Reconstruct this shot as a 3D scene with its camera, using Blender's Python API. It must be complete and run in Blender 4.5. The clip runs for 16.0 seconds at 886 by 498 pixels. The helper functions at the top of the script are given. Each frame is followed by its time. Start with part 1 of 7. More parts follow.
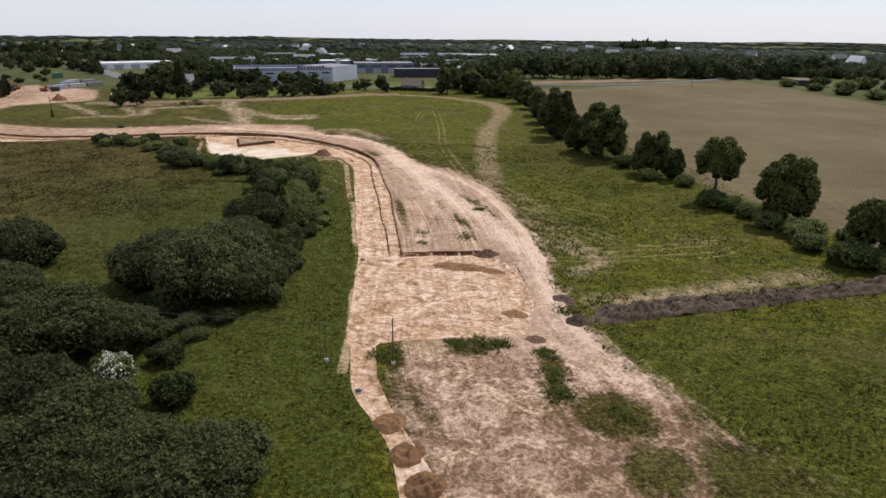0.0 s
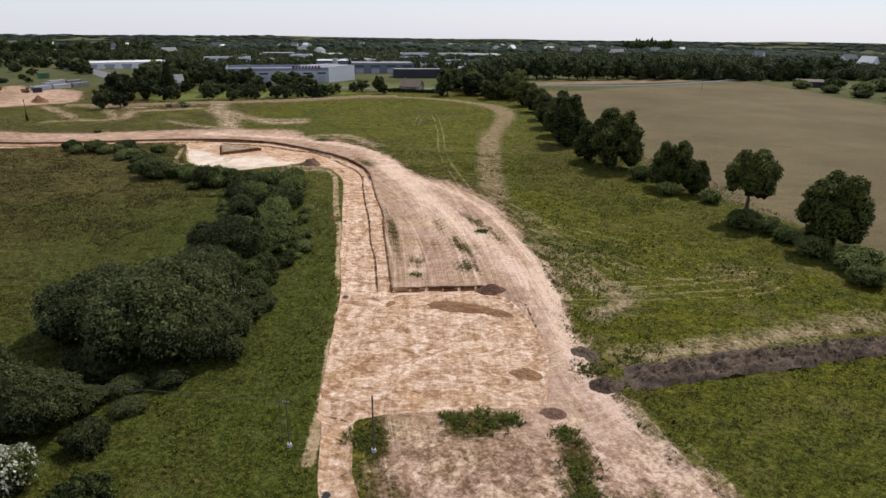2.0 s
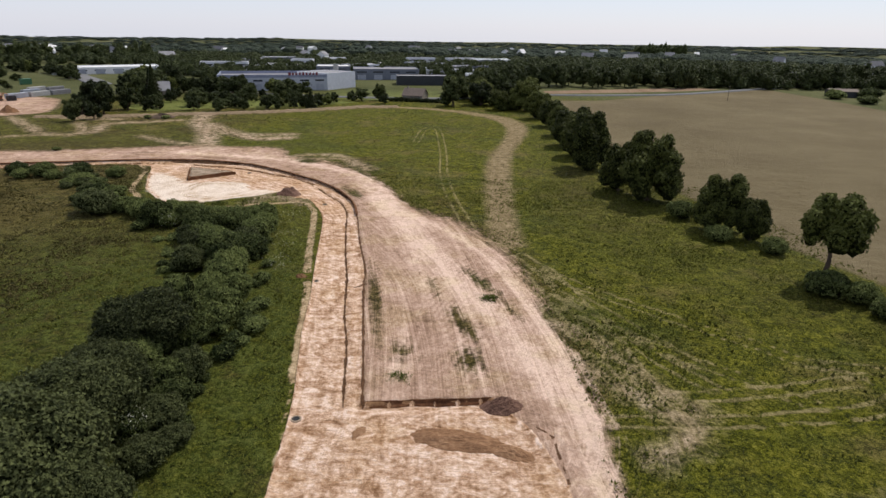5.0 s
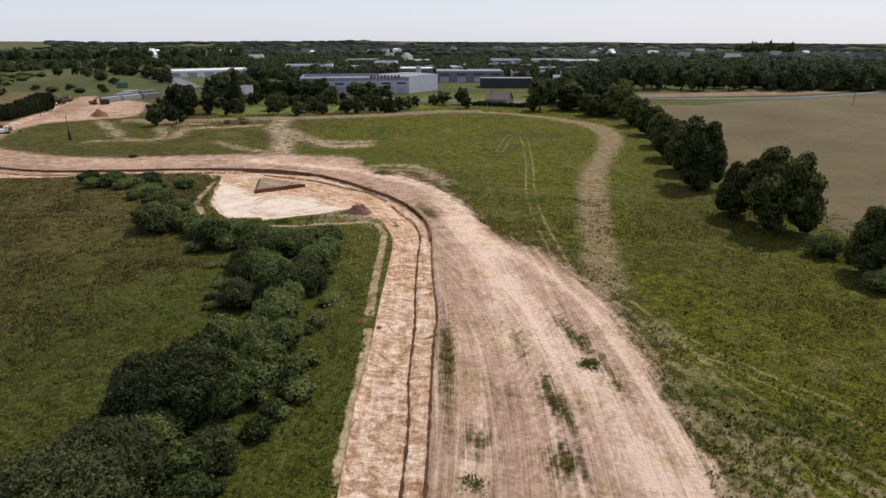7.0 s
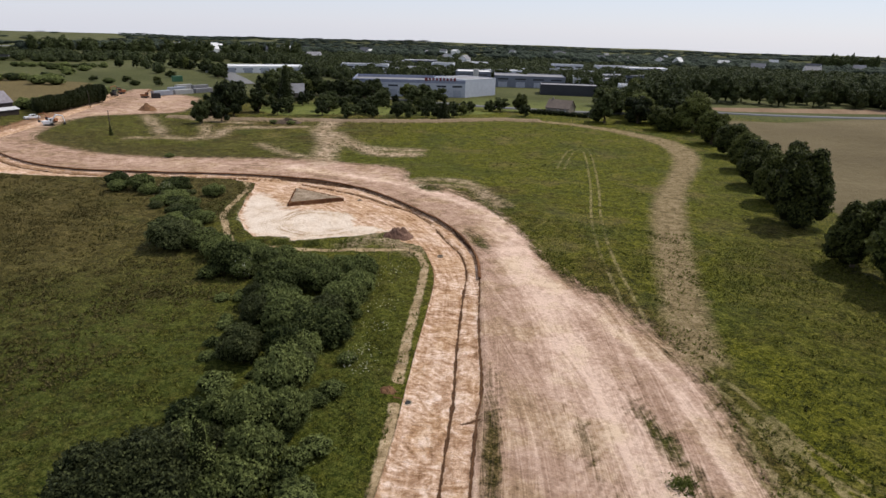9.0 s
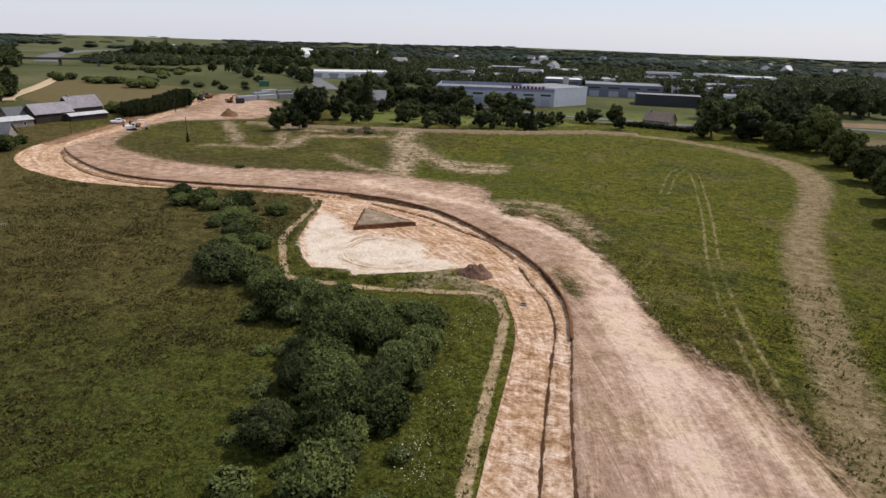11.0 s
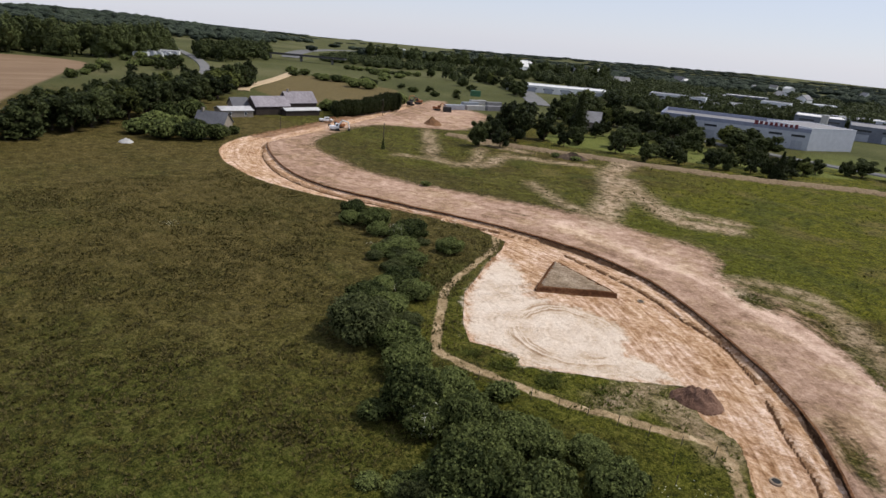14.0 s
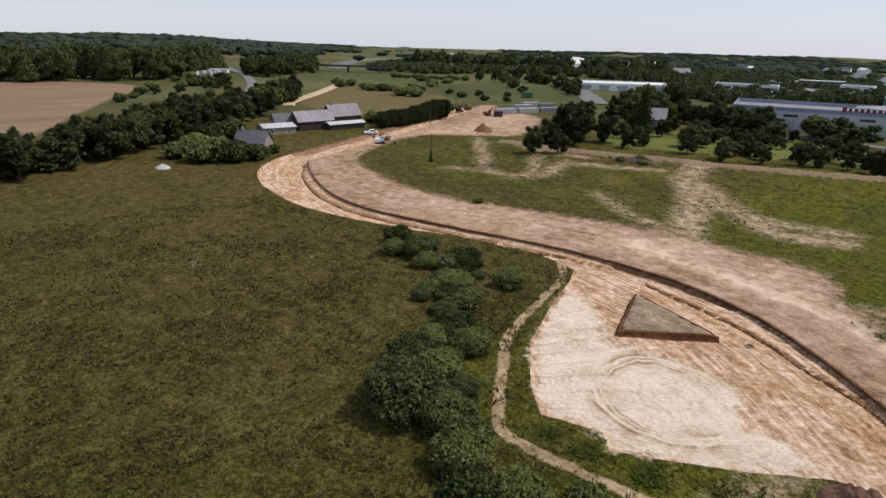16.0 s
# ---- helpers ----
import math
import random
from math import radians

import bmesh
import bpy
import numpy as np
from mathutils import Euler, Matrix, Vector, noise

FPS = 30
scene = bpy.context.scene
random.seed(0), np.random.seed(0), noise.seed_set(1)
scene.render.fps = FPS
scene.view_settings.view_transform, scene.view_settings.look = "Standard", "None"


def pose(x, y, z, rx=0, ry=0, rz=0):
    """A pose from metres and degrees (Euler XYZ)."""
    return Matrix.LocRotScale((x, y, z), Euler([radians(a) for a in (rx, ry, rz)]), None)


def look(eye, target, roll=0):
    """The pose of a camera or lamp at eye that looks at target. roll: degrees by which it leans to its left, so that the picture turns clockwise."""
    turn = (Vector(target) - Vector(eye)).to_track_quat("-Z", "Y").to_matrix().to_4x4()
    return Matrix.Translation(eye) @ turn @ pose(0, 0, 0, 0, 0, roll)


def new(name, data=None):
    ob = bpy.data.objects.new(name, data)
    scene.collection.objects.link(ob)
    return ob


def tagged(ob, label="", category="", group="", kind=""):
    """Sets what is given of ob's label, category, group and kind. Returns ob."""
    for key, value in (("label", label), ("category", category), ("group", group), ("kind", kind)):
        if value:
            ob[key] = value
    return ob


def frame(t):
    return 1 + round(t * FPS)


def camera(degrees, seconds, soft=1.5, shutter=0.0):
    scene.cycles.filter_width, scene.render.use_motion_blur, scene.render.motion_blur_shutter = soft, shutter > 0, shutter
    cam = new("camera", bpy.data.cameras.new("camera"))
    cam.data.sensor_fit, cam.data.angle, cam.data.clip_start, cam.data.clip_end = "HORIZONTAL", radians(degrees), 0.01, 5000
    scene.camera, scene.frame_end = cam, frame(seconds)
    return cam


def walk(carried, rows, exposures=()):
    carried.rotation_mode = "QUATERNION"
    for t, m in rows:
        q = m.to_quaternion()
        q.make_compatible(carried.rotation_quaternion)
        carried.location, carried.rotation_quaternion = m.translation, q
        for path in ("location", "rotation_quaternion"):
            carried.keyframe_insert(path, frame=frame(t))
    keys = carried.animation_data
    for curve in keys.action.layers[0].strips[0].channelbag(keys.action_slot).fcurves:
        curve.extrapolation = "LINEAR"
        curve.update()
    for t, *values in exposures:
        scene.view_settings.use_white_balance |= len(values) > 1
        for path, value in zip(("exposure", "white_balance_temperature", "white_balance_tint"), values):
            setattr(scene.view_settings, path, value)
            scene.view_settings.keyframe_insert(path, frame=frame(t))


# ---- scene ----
cam = camera(72.0, 16.0)
METRES, EYE, TILT, LEAN, TURN = 131.6, 35.0, 0.0, 0.0, 0.0
PATH = [
    (0, (3.479, 0.331, 34.841), (3.316, 2.201, 34.153), 0.5),
    (0.5, (3.57, 3.307, 34.748), (3.405, 5.177, 34.059), 0.5),
    (1, (3.54, 6.893, 34.703), (3.374, 8.763, 34.013), 0.5),
    (1.5, (3.128, 11.092, 34.574), (2.964, 12.962, 33.884), 0.5),
    (2, (2.676, 15.358, 34.584), (2.51, 17.227, 33.894), 0.6),
    (2.5, (2.303, 19.625, 34.744), (2.135, 21.495, 34.054), 0.6),
    (3, (2.045, 23.96, 34.845), (1.873, 25.83, 34.157), 0.6),
    (3.2, (1.845, 25.737, 34.856), (1.676, 27.607, 34.168), 0.6),
    (5.3, (1.592, 43.946, 35.206), (1.39, 45.815, 34.526), 0.9),
    (5.5, (1.329, 45.654, 35.175), (1.081, 47.519, 34.495), 1.6),
    (6, (0.528, 49.823, 35.088), (0.13, 51.661, 34.408), 4.3),
    (6.5, (-0.497, 53.66, 35.011), (-0.928, 55.49, 34.33), 1.0),
    (7, (-1.473, 57.57, 34.959), (-1.914, 59.398, 34.278), -0.0),
    (7.5, (-2.405, 61.511, 34.976), (-2.844, 63.34, 34.294), 0.3),
    (8, (-3.502, 65.565, 34.853), (-3.972, 67.386, 34.173), 0.9),
    (8.5, (-4.725, 69.624, 34.839), (-5.253, 71.43, 34.16), 1.7),
    (9, (-6.029, 73.655, 34.799), (-6.62, 75.441, 34.121), 1.6),
    (9.2, (-6.775, 75.213, 34.907), (-7.385, 76.992, 34.224), 1.5),
    (11.3, (-13.504, 91.309, 34.482), (-14.362, 92.987, 33.812), 1.3),
    (11.5, (-14.336, 92.874, 34.518), (-15.212, 94.54, 33.844), 1.0),
    (12, (-16.617, 96.402, 34.418), (-17.569, 98.027, 33.746), 1.4),
    (12.5, (-19.006, 100.024, 34.201), (-20.032, 101.605, 33.531), 1.8),
    (13, (-21.402, 103.465, 34.035), (-22.472, 105.017, 33.366), 0.5),
    (13.5, (-23.929, 106.833, 33.872), (-25.087, 108.321, 33.205), 1.2),
    (14, (-26.491, 109.755, 33.725), (-27.818, 111.097, 33.064), 4.9),
    (14.5, (-29.036, 112.097, 33.71), (-30.396, 113.403, 33.044), 0.4),
    (15, (-31.779, 114.647, 33.535), (-33.152, 115.94, 32.871), -1.5),
    (15.5, (-34.568, 117.144, 33.409), (-35.951, 118.427, 32.745), -0.8),
    (16, (-37.375, 119.678, 33.282), (-38.823, 120.889, 32.621), 1.2),
]
walk(cam, [(t, look(eye, target, roll)) for t, eye, target, roll in PATH], [(0.0, 0.86), (8.0, 0.82), (16.0, 0.76)])
# ---- light ----
SUN_TURN, SUN_HIGH = radians(32), radians(54)
sun_way = Vector((math.sin(SUN_TURN) * math.cos(SUN_HIGH), math.cos(SUN_TURN) * math.cos(SUN_HIGH), math.sin(SUN_HIGH)))
sun_data = bpy.data.lights.new("sun", "SUN")
sun_data.energy, sun_data.angle, sun_data.color = 2.15, radians(0.6), (1.0, 0.94, 0.87)
sun = new("sun", sun_data)
sun.matrix_world = look(sun_way * 300, (0, 0, 0))
world = bpy.data.worlds.new("sky")
scene.world = world
world.use_nodes = True
wn = world.node_tree.nodes
sky = wn.new("ShaderNodeTexSky")
sky.sky_type, sky.sun_disc = "NISHITA", False
sky.sun_elevation, sky.sun_rotation = SUN_HIGH, SUN_TURN
sky.air_density, sky.dust_density, sky.ozone_density, sky.altitude = 1.0, 0.25, 2.5, 60
wn["Background"].inputs["Strength"].default_value = 0.086
haze = wn.new("ShaderNodeMix")
haze.data_type = "RGBA"
haze.inputs[0].default_value = 0.78
haze.inputs[7].default_value = (4.15, 4.35, 5.35, 1)
world.node_tree.links.new(sky.outputs["Color"], haze.inputs[6])
world.node_tree.links.new(haze.outputs[2], wn["Background"].inputs["Color"])


# ---- node helpers ----
class Nodes:
    """A material's node tree with short calls."""

    def __init__(self, name, rough=0.9, spec=0.2):
        self.m = bpy.data.materials.new(name)
        self.m.use_nodes = True
        self.t = self.m.node_tree
        self.b = self.t.nodes["Principled BSDF"]
        self.b.inputs["Roughness"].default_value = rough
        self.b.inputs["Specular IOR Level"].default_value = spec

    def put(self, sock, v):
        if isinstance(v, bpy.types.NodeSocket):
            self.t.links.new(v, sock)
        elif isinstance(v, tuple) and len(v) == 3 and sock.type == "RGBA":
            sock.default_value = (*v, 1)
        else:
            sock.default_value = v

    def node(self, kind, **ins):
        n = self.t.nodes.new(kind)
        for k, v in ins.items():
            self.put(n.inputs[k], v)
        return n

    def attr(self, name, out="Fac"):
        n = self.t.nodes.new("ShaderNodeAttribute")
        n.attribute_name = name
        return n.outputs[out]

    def pos(self):
        return self.t.nodes.new("ShaderNodeNewGeometry").outputs["Position"]

    def math(self, op, a, b=0.0, c=0.0):
        n = self.t.nodes.new("ShaderNodeMath")
        n.operation = op
        for i, v in enumerate((a, b, c)):
            self.put(n.inputs[i], v)
        return n.outputs[0]

    def scale(self, vec, s):
        n = self.t.nodes.new("ShaderNodeVectorMath")
        n.operation = "MULTIPLY"
        self.put(n.inputs[0], vec)
        n.inputs[1].default_value = s
        return n.outputs[0]

    def shift(self, vec, s):
        n = self.t.nodes.new("ShaderNodeVectorMath")
        n.operation = "ADD"
        self.put(n.inputs[0], vec)
        n.inputs[1].default_value = s
        return n.outputs[0]

    def noise(self, vec, scale, detail=4.0, rough=0.55, warp=0.0):
        n = self.t.nodes.new("ShaderNodeTexNoise")
        self.put(n.inputs["Vector"], vec)
        n.inputs["Scale"].default_value = scale
        n.inputs["Detail"].default_value = detail
        n.inputs["Roughness"].default_value = rough
        n.inputs["Distortion"].default_value = warp
        return n.outputs["Fac"]

    def cells(self, vec, scale, feature="F1", out="Distance"):
        n = self.t.nodes.new("ShaderNodeTexVoronoi")
        n.feature = feature
        self.put(n.inputs["Vector"], vec)
        n.inputs["Scale"].default_value = scale
        return n.outputs[out]

    def step(self, v, lo, hi):
        n = self.t.nodes.new("ShaderNodeMapRange")
        n.interpolation_type = "SMOOTHSTEP"
        self.put(n.inputs["Value"], v)
        n.inputs["From Min"].default_value, n.inputs["From Max"].default_value = lo, hi
        return n.outputs["Result"]

    def mix(self, fac, a, b, kind="MIX"):
        n = self.t.nodes.new("ShaderNodeMix")
        n.data_type, n.blend_type = "RGBA", kind
        self.put(n.inputs["Factor"], fac)
        self.put(n.inputs[6], a)
        self.put(n.inputs[7], b)
        return n.outputs[2]

    def ramp(self, fac, *stops):
        n = self.t.nodes.new("ShaderNodeValToRGB")
        while len(n.color_ramp.elements) < len(stops):
            n.color_ramp.elements.new(0.5)
        for e, (p, c) in zip(n.color_ramp.elements, stops):
            e.position, e.color = p, (*c, 1)
        self.put(n.inputs["Fac"], fac)
        return n.outputs["Color"]

    def bump(self, height, strength=0.5, dist=0.1):
        n = self.node("ShaderNodeBump", Strength=strength, Distance=dist, Height=height)
        self.t.links.new(n.outputs["Normal"], self.b.inputs["Normal"])

    def color(self, c):
        self.put(self.b.inputs["Base Color"], c)
        return self.m


def simple(name, stops, scale=3.0, rough=0.85, spec=0.25, metal=0.0, bump=0.3, dist=0.02, vary=True):
    """A weathered surface: colours over two scales of noise, with fine relief."""
    k = Nodes(name, rough, spec)
    p = k.pos()
    f = k.math("ADD", k.math("MULTIPLY", k.noise(p, scale, 6, 0.65), 0.6), k.math("MULTIPLY", k.noise(p, scale * 0.13, 3), 0.4))
    if vary:
        r = k.node("ShaderNodeObjectInfo").outputs["Random"]
        f = k.math("ADD", f, k.math("MULTIPLY", k.math("SUBTRACT", r, 0.5), 0.12))
    c = k.ramp(f, *stops)
    k.b.inputs["Metallic"].default_value = metal
    if bump:
        k.bump(k.noise(p, scale * 4, 5), bump, dist)
    return k.color(c)


# ---- the plan of the site: edges in metres ----
CUT_WEST = [(2.0, 26.0), (-1.0, 33.0), (-3.1, 38.1), (-4.8, 43.5), (-7.5, 48.1), (-10.3, 52.6), (-12.4, 61.0), (-13.4, 63.0), (-16.2, 79.6), (-18.2, 91.0),
            (-22.0, 105.5), (-24.2, 115.7), (-27.6, 129.3), (-31.8, 147.0), (-34.0, 154.0), (-36.5, 159.0), (-40.0, 164.5), (-44.0, 165.7), (-47.4, 170.3)]
BASIN_EDGE = [(-47.4, 170.3), (-55.2, 163.2), (-61.3, 158.6), (-63.4, 160.4), (-68.6, 158.0), (-73.0, 161.4), (-79.0, 167.8), (-84.5, 178.0), (-88.5, 186.5), (-91.0, 190.5)]
CUT_NORTHWEST = [(-98.0, 191.2), (-107.5, 189.0), (-128.2, 179.2), (-145.0, 173.8), (-160.0, 173.6), (-170.0, 175.2), (-182.5, 180.3), (-193.0, 190.0), (-199.0, 202.0),
                 (-214.0, 231.0), (-238.0, 273.0), (-262.0, 312.0)]
CUT_EAST = [(-252.0, 318.0), (-230.0, 280.0), (-207.0, 240.0), (-193.0, 212.0), (-184.0, 195.0), (-172.6, 189.5), (-153.0, 183.2), (-136.5, 182.8), (-117.4, 188.7),
            (-97.0, 195.6), (-80.0, 198.0), (-69.0, 196.3), (-60.0, 192.5), (-48.0, 184.4), (-37.8, 175.3), (-30.6, 164.6), (-27.0, 154.6), (-23.2, 140.6), (-18.9, 126.5),
            (-17.8, 120.6), (-14.0, 104.0), (-11.3, 92.0)]
PAD_EDGE = [(-11.3, 92.0), (1.4, 94.5), (5.4, 89.6), (8.0, 83.4), (9.2, 75.0), (8.3, 66.0), (-0.9, 64.4), (-7.5, 63.0), (-9.6, 61.8), (-8.1, 54.9), (-5.9, 50.1), (-3.6, 45.9),
            (-1.1, 41.7), (0.6, 38.4), (4.0, 32.0), (6.0, 26.0)]
HAUL_EAST = [(52.0, 12.0), (38.0, 33.0), (31.3, 41.5), (27.1, 46.6), (23.6, 50.6), (20.4, 55.6), (17.3, 59.9), (14.9, 66.2), (13.0, 72.6), (11.0, 82.7), (10.6, 92.0), (9.4, 102.7), (7.7, 115.0), (5.0, 125.0), (2.5, 135.0),
             (-5.0, 150.0), (-15.0, 159.0), (-21.5, 168.0), (-26.0, 177.0), (-35.5, 190.0), (-48.0, 203.0), (-60.0, 207.5), (-66.5, 219.0), (-80.0, 219.6), (-95.0, 218.0),
             (-116.0, 210.0), (-133.0, 202.6), (-147.0, 201.0), (-171.0, 204.0), (-183.0, 209.5), (-193.0, 221.0), (-204.0, 244.0), (-200.0, 258.0), (-193.0, 265.0),
             (-188.0, 279.0), (-204.0, 308.0), (-218.0, 322.0), (-240.0, 324.0), (-258.0, 336.0)]
HAUL_BACK = [(-262.0, 330.0), (-245.0, 300.0), (-215.0, 245.0), (-190.0, 198.0), (-160.0, 180.0), (-130.0, 184.0), (-98.0, 193.0), (-70.0, 192.0), (-45.0, 179.0), (-28.0, 150.0),
             (-20.0, 122.0), (-14.0, 95.0), (-5.0, 80.0), (-6.0, 60.0), (-5.0, 50.0), (-1.0, 40.0), (5.0, 26.0), (8.0, 14.0)]
BENCH = [(-13.2, 91.6), (-15.9, 103.5), (-18.3, 111.7), (-20.9, 123.0), (-23.8, 133.4), (-25.4, 139.6), (-27.8, 149.2), (-29.9, 157.6), (-33.3, 164.8), (-37.5, 170.1),
         (-42.9, 177.9), (-44.3, 179.4), (-49.6, 184.4), (-57.0, 187.6), (-65.5, 191.6), (-81.0, 194.7)]
LOW_TRENCH = [(-95.6, 193.6), (-116.2, 187.2), (-134.5, 180.8), (-151.0, 180.3), (-168.0, 185.2), (-180.0, 191.5)]
TRIANGLE = [(-74.1, 177.8), (-65.9, 186.2), (-79.5, 189.4)]
BASIN_FLOOR = [(-47.6, 170.9), (-53.1, 165.2), (-61.3, 158.8), (-65.2, 160.0), (-68.6, 158.4), (-72.4, 161.4), (-78.9, 168.4), (-83.0, 176.0), (-87.6, 185.3), (-84.0, 184.2),
               (-78.5, 180.0), (-73.5, 176.4), (-68.0, 178.3), (-63.0, 179.1), (-58.6, 176.2), (-56.0, 172.4), (-52.0, 173.0)]
CROSS_STEPS = ([(-28.2, 149.6), (-25.8, 149.6)], [(-19.2, 120.2), (-17.6, 121.3)], [(-13.4, 63.1), (-9.6, 61.9)], [(-28.4, 121.8), (-25.6, 121.9)], [(5.6, 90.4), (7.2, 89.0), (8.2, 83.0)])
SIDE_PATH = [(-12.1, 55.8), (-12.9, 63.0), (-14.0, 69.0), (-15.1, 74.0), (-16.1, 80.0), (-18.5, 91.0), (-20.3, 98.4), (-22.2, 106.0), (-25.4, 118.5), (-28.0, 126.3), (-32.0, 141.2), (-35.1, 152.6),
             (-36.9, 157.5), (-41.0, 162.0), (-47.6, 159.2), (-56.5, 155.7), (-63.3, 153.9), (-68.4, 153.2), (-70.8, 154.6), (-76.5, 161.0), (-81.5, 166.8), (-85.5, 176.0), (-89.5, 186.0), (-94.0, 191.0)]
STRIP = [(0.1, 139.0), (-1.2, 152.0), (-2.2, 166.0), (-3.5, 193.0), (-3.3, 216.0), (1.5, 262.0), (-3.0, 292.0), (-15.0, 308.0), (-31.0, 318.5), (-50.0, 323.0), (-62.0, 323.0), (-50.0, 328.0),
         (-33.0, 326.0), (-13.0, 316.0), (3.4, 300.0), (9.6, 271.0), (4.2, 226.0), (3.5, 190.0), (4.8, 151.0), (5.6, 141.0)]
FAR_BANK = [(-50.0, 324.0), (-66.0, 319.0), (-82.0, 305.5), (-90.0, 299.5), (-103.0, 292.5), (-115.0, 286.0), (-132.0, 278.6), (-149.6, 269.6), (-178.0, 262.0)]
FIELD_EAST = [(24.0, 372.0), (49.0, 378.0), (100.0, 425.0), (170.0, 477.0), (180.0, 400.0), (191.0, 320.0), (330.0, 210.0), (330.0, 20.0), (130.0, -20.0), (76.0, 70.0), (67.0, 92.0), (64.0, 118.0), (52.0, 146.0),
              (44.0, 176.0), (36.0, 205.0), (28.0, 260.0), (24.0, 300.0)]
FIELD_BROWN_FAR = [(24.0, 412.0), (60.0, 424.0), (110.0, 444.0), (150.0, 470.0), (118.0, 468.0), (60.0, 446.0), (22.0, 428.0)]
FIELD_WEST = [(-236.0, 104.0), (-264.0, 143.0), (-314.0, 164.0), (-363.0, 187.0), (-413.0, 216.0), (-437.0, 208.0), (-452.0, 188.0), (-466.0, 120.0), (-470.0, 20.0), (-260.0, 20.0)]
FIELD_DRY = [(-283.0, 252.0), (-308.0, 255.0), (-382.0, 320.0), (-360.0, 338.0), (-305.0, 343.0), (-272.0, 318.0), (-250.0, 300.0), (-246.0, 262.0)]
LAWN_FAR = [(-93.0, 360.0), (-101.0, 386.0), (-90.0, 408.0), (-30.0, 412.0), (-8.0, 396.0), (-20.0, 372.0), (-48.0, 350.0)]
HAUL_LINE = [(34.0, 14.0), (20.0, 46.0), (12.5, 68.0), (7.5, 90.0), (4.0, 108.0), (-3.0, 130.0), (-15.0, 151.0), (-28.0, 170.0), (-45.0, 192.0), (-62.0, 204.0), (-85.0, 209.0), (-110.0, 202.0),
             (-135.0, 193.0), (-155.0, 192.0), (-178.0, 200.0), (-193.0, 214.0), (-205.0, 240.0), (-225.0, 280.0), (-250.0, 322.0)]
BEATEN = (
    ([(-92.0, 208.0), (-62.0, 204.0), (-44.0, 196.0), (-30.6, 184.0), (-21.1, 161.4), (-13.6, 144.5), (-7.9, 131.8), (-2.6, 120.6), (1.5, 111.9), (4.8, 104.0), (7.4, 98.6), (10.2, 91.0), (11.6, 80.0), (13.6, 70.0), (17.5, 61.0), (21.0, 54.0)], 2.3, 1.0),
    ([(-24.0, 168.0), (-14.2, 153.6), (-7.1, 146.0), (-0.9, 137.0), (2.9, 126.2), (5.2, 117.4), (7.7, 109.3), (9.7, 103.8), (11.4, 92.0)], 1.9, 0.8),
    ([(-34.0, 184.0), (-22.0, 158.0), (-16.4, 149.2), (-10.6, 128.5), (-6.2, 116.0), (-3.2, 106.5), (-0.9, 99.2)], 1.6, 0.45),
    ([(-28.0, 168.0), (-19.9, 150.9), (-15.1, 126.6), (-11.5, 111.3), (-9.3, 98.1)], 1.5, 0.35),
    ([(-140.0, 196.0), (-110.0, 205.0), (-85.0, 212.0), (-66.0, 210.0)], 5.0, 0.4),
    ([(20.5, 56.0), (14.0, 60.0), (9.0, 66.0)], 1.6, 0.5), ([(17.0, 55.0), (22.0, 48.0), (34.0, 32.0)], 6.0, -0.55), ([(13.0, 47.0), (15.5, 34.0)], 5.0, -0.4), ([(-196.0, 226.0), (-203.0, 255.0), (-212.0, 292.0), (-235.0, 320.0)], 11.0, 0.6), ([(-165.0, 262.0), (-196.0, 288.0)], 8.0, 0.4))
EAST_LINE = [(-4.0, 90.0), (-7.0, 108.0), (-12.0, 130.0), (-20.0, 154.0), (-32.0, 172.0), (-48.0, 192.0)]
CUT_LINE = [(3.0, 26.0), (-6.0, 47.0), (-10.0, 57.0), (-12.0, 75.0), (-15.5, 100.0), (-22.0, 122.0), (-29.0, 148.0), (-36.0, 162.0), (-50.0, 177.0), (-66.0, 188.0), (-82.0, 193.0),
            (-100.0, 193.0), (-128.0, 183.0), (-155.0, 180.0), (-180.0, 188.0), (-195.0, 205.0), (-215.0, 240.0), (-250.0, 305.0)]


def smooth(pts, n=5):
    """A rounder line through the same corners."""
    p = np.array(pts, float)
    q = np.vstack([2 * p[0] - p[1], p, 2 * p[-1] - p[-2]])
    out = []
    for i in range(1, len(q) - 2):
        a, b, c, d = q[i - 1:i + 3]
        for t in np.arange(n) / n:
            out.append(0.5 * (2 * b + (c - a) * t + (2 * a - 5 * b + 4 * c - d) * t ** 2 + (3 * b - a - 3 * c + d) * t ** 3))
    out.append(p[-1])
    return np.array(out)


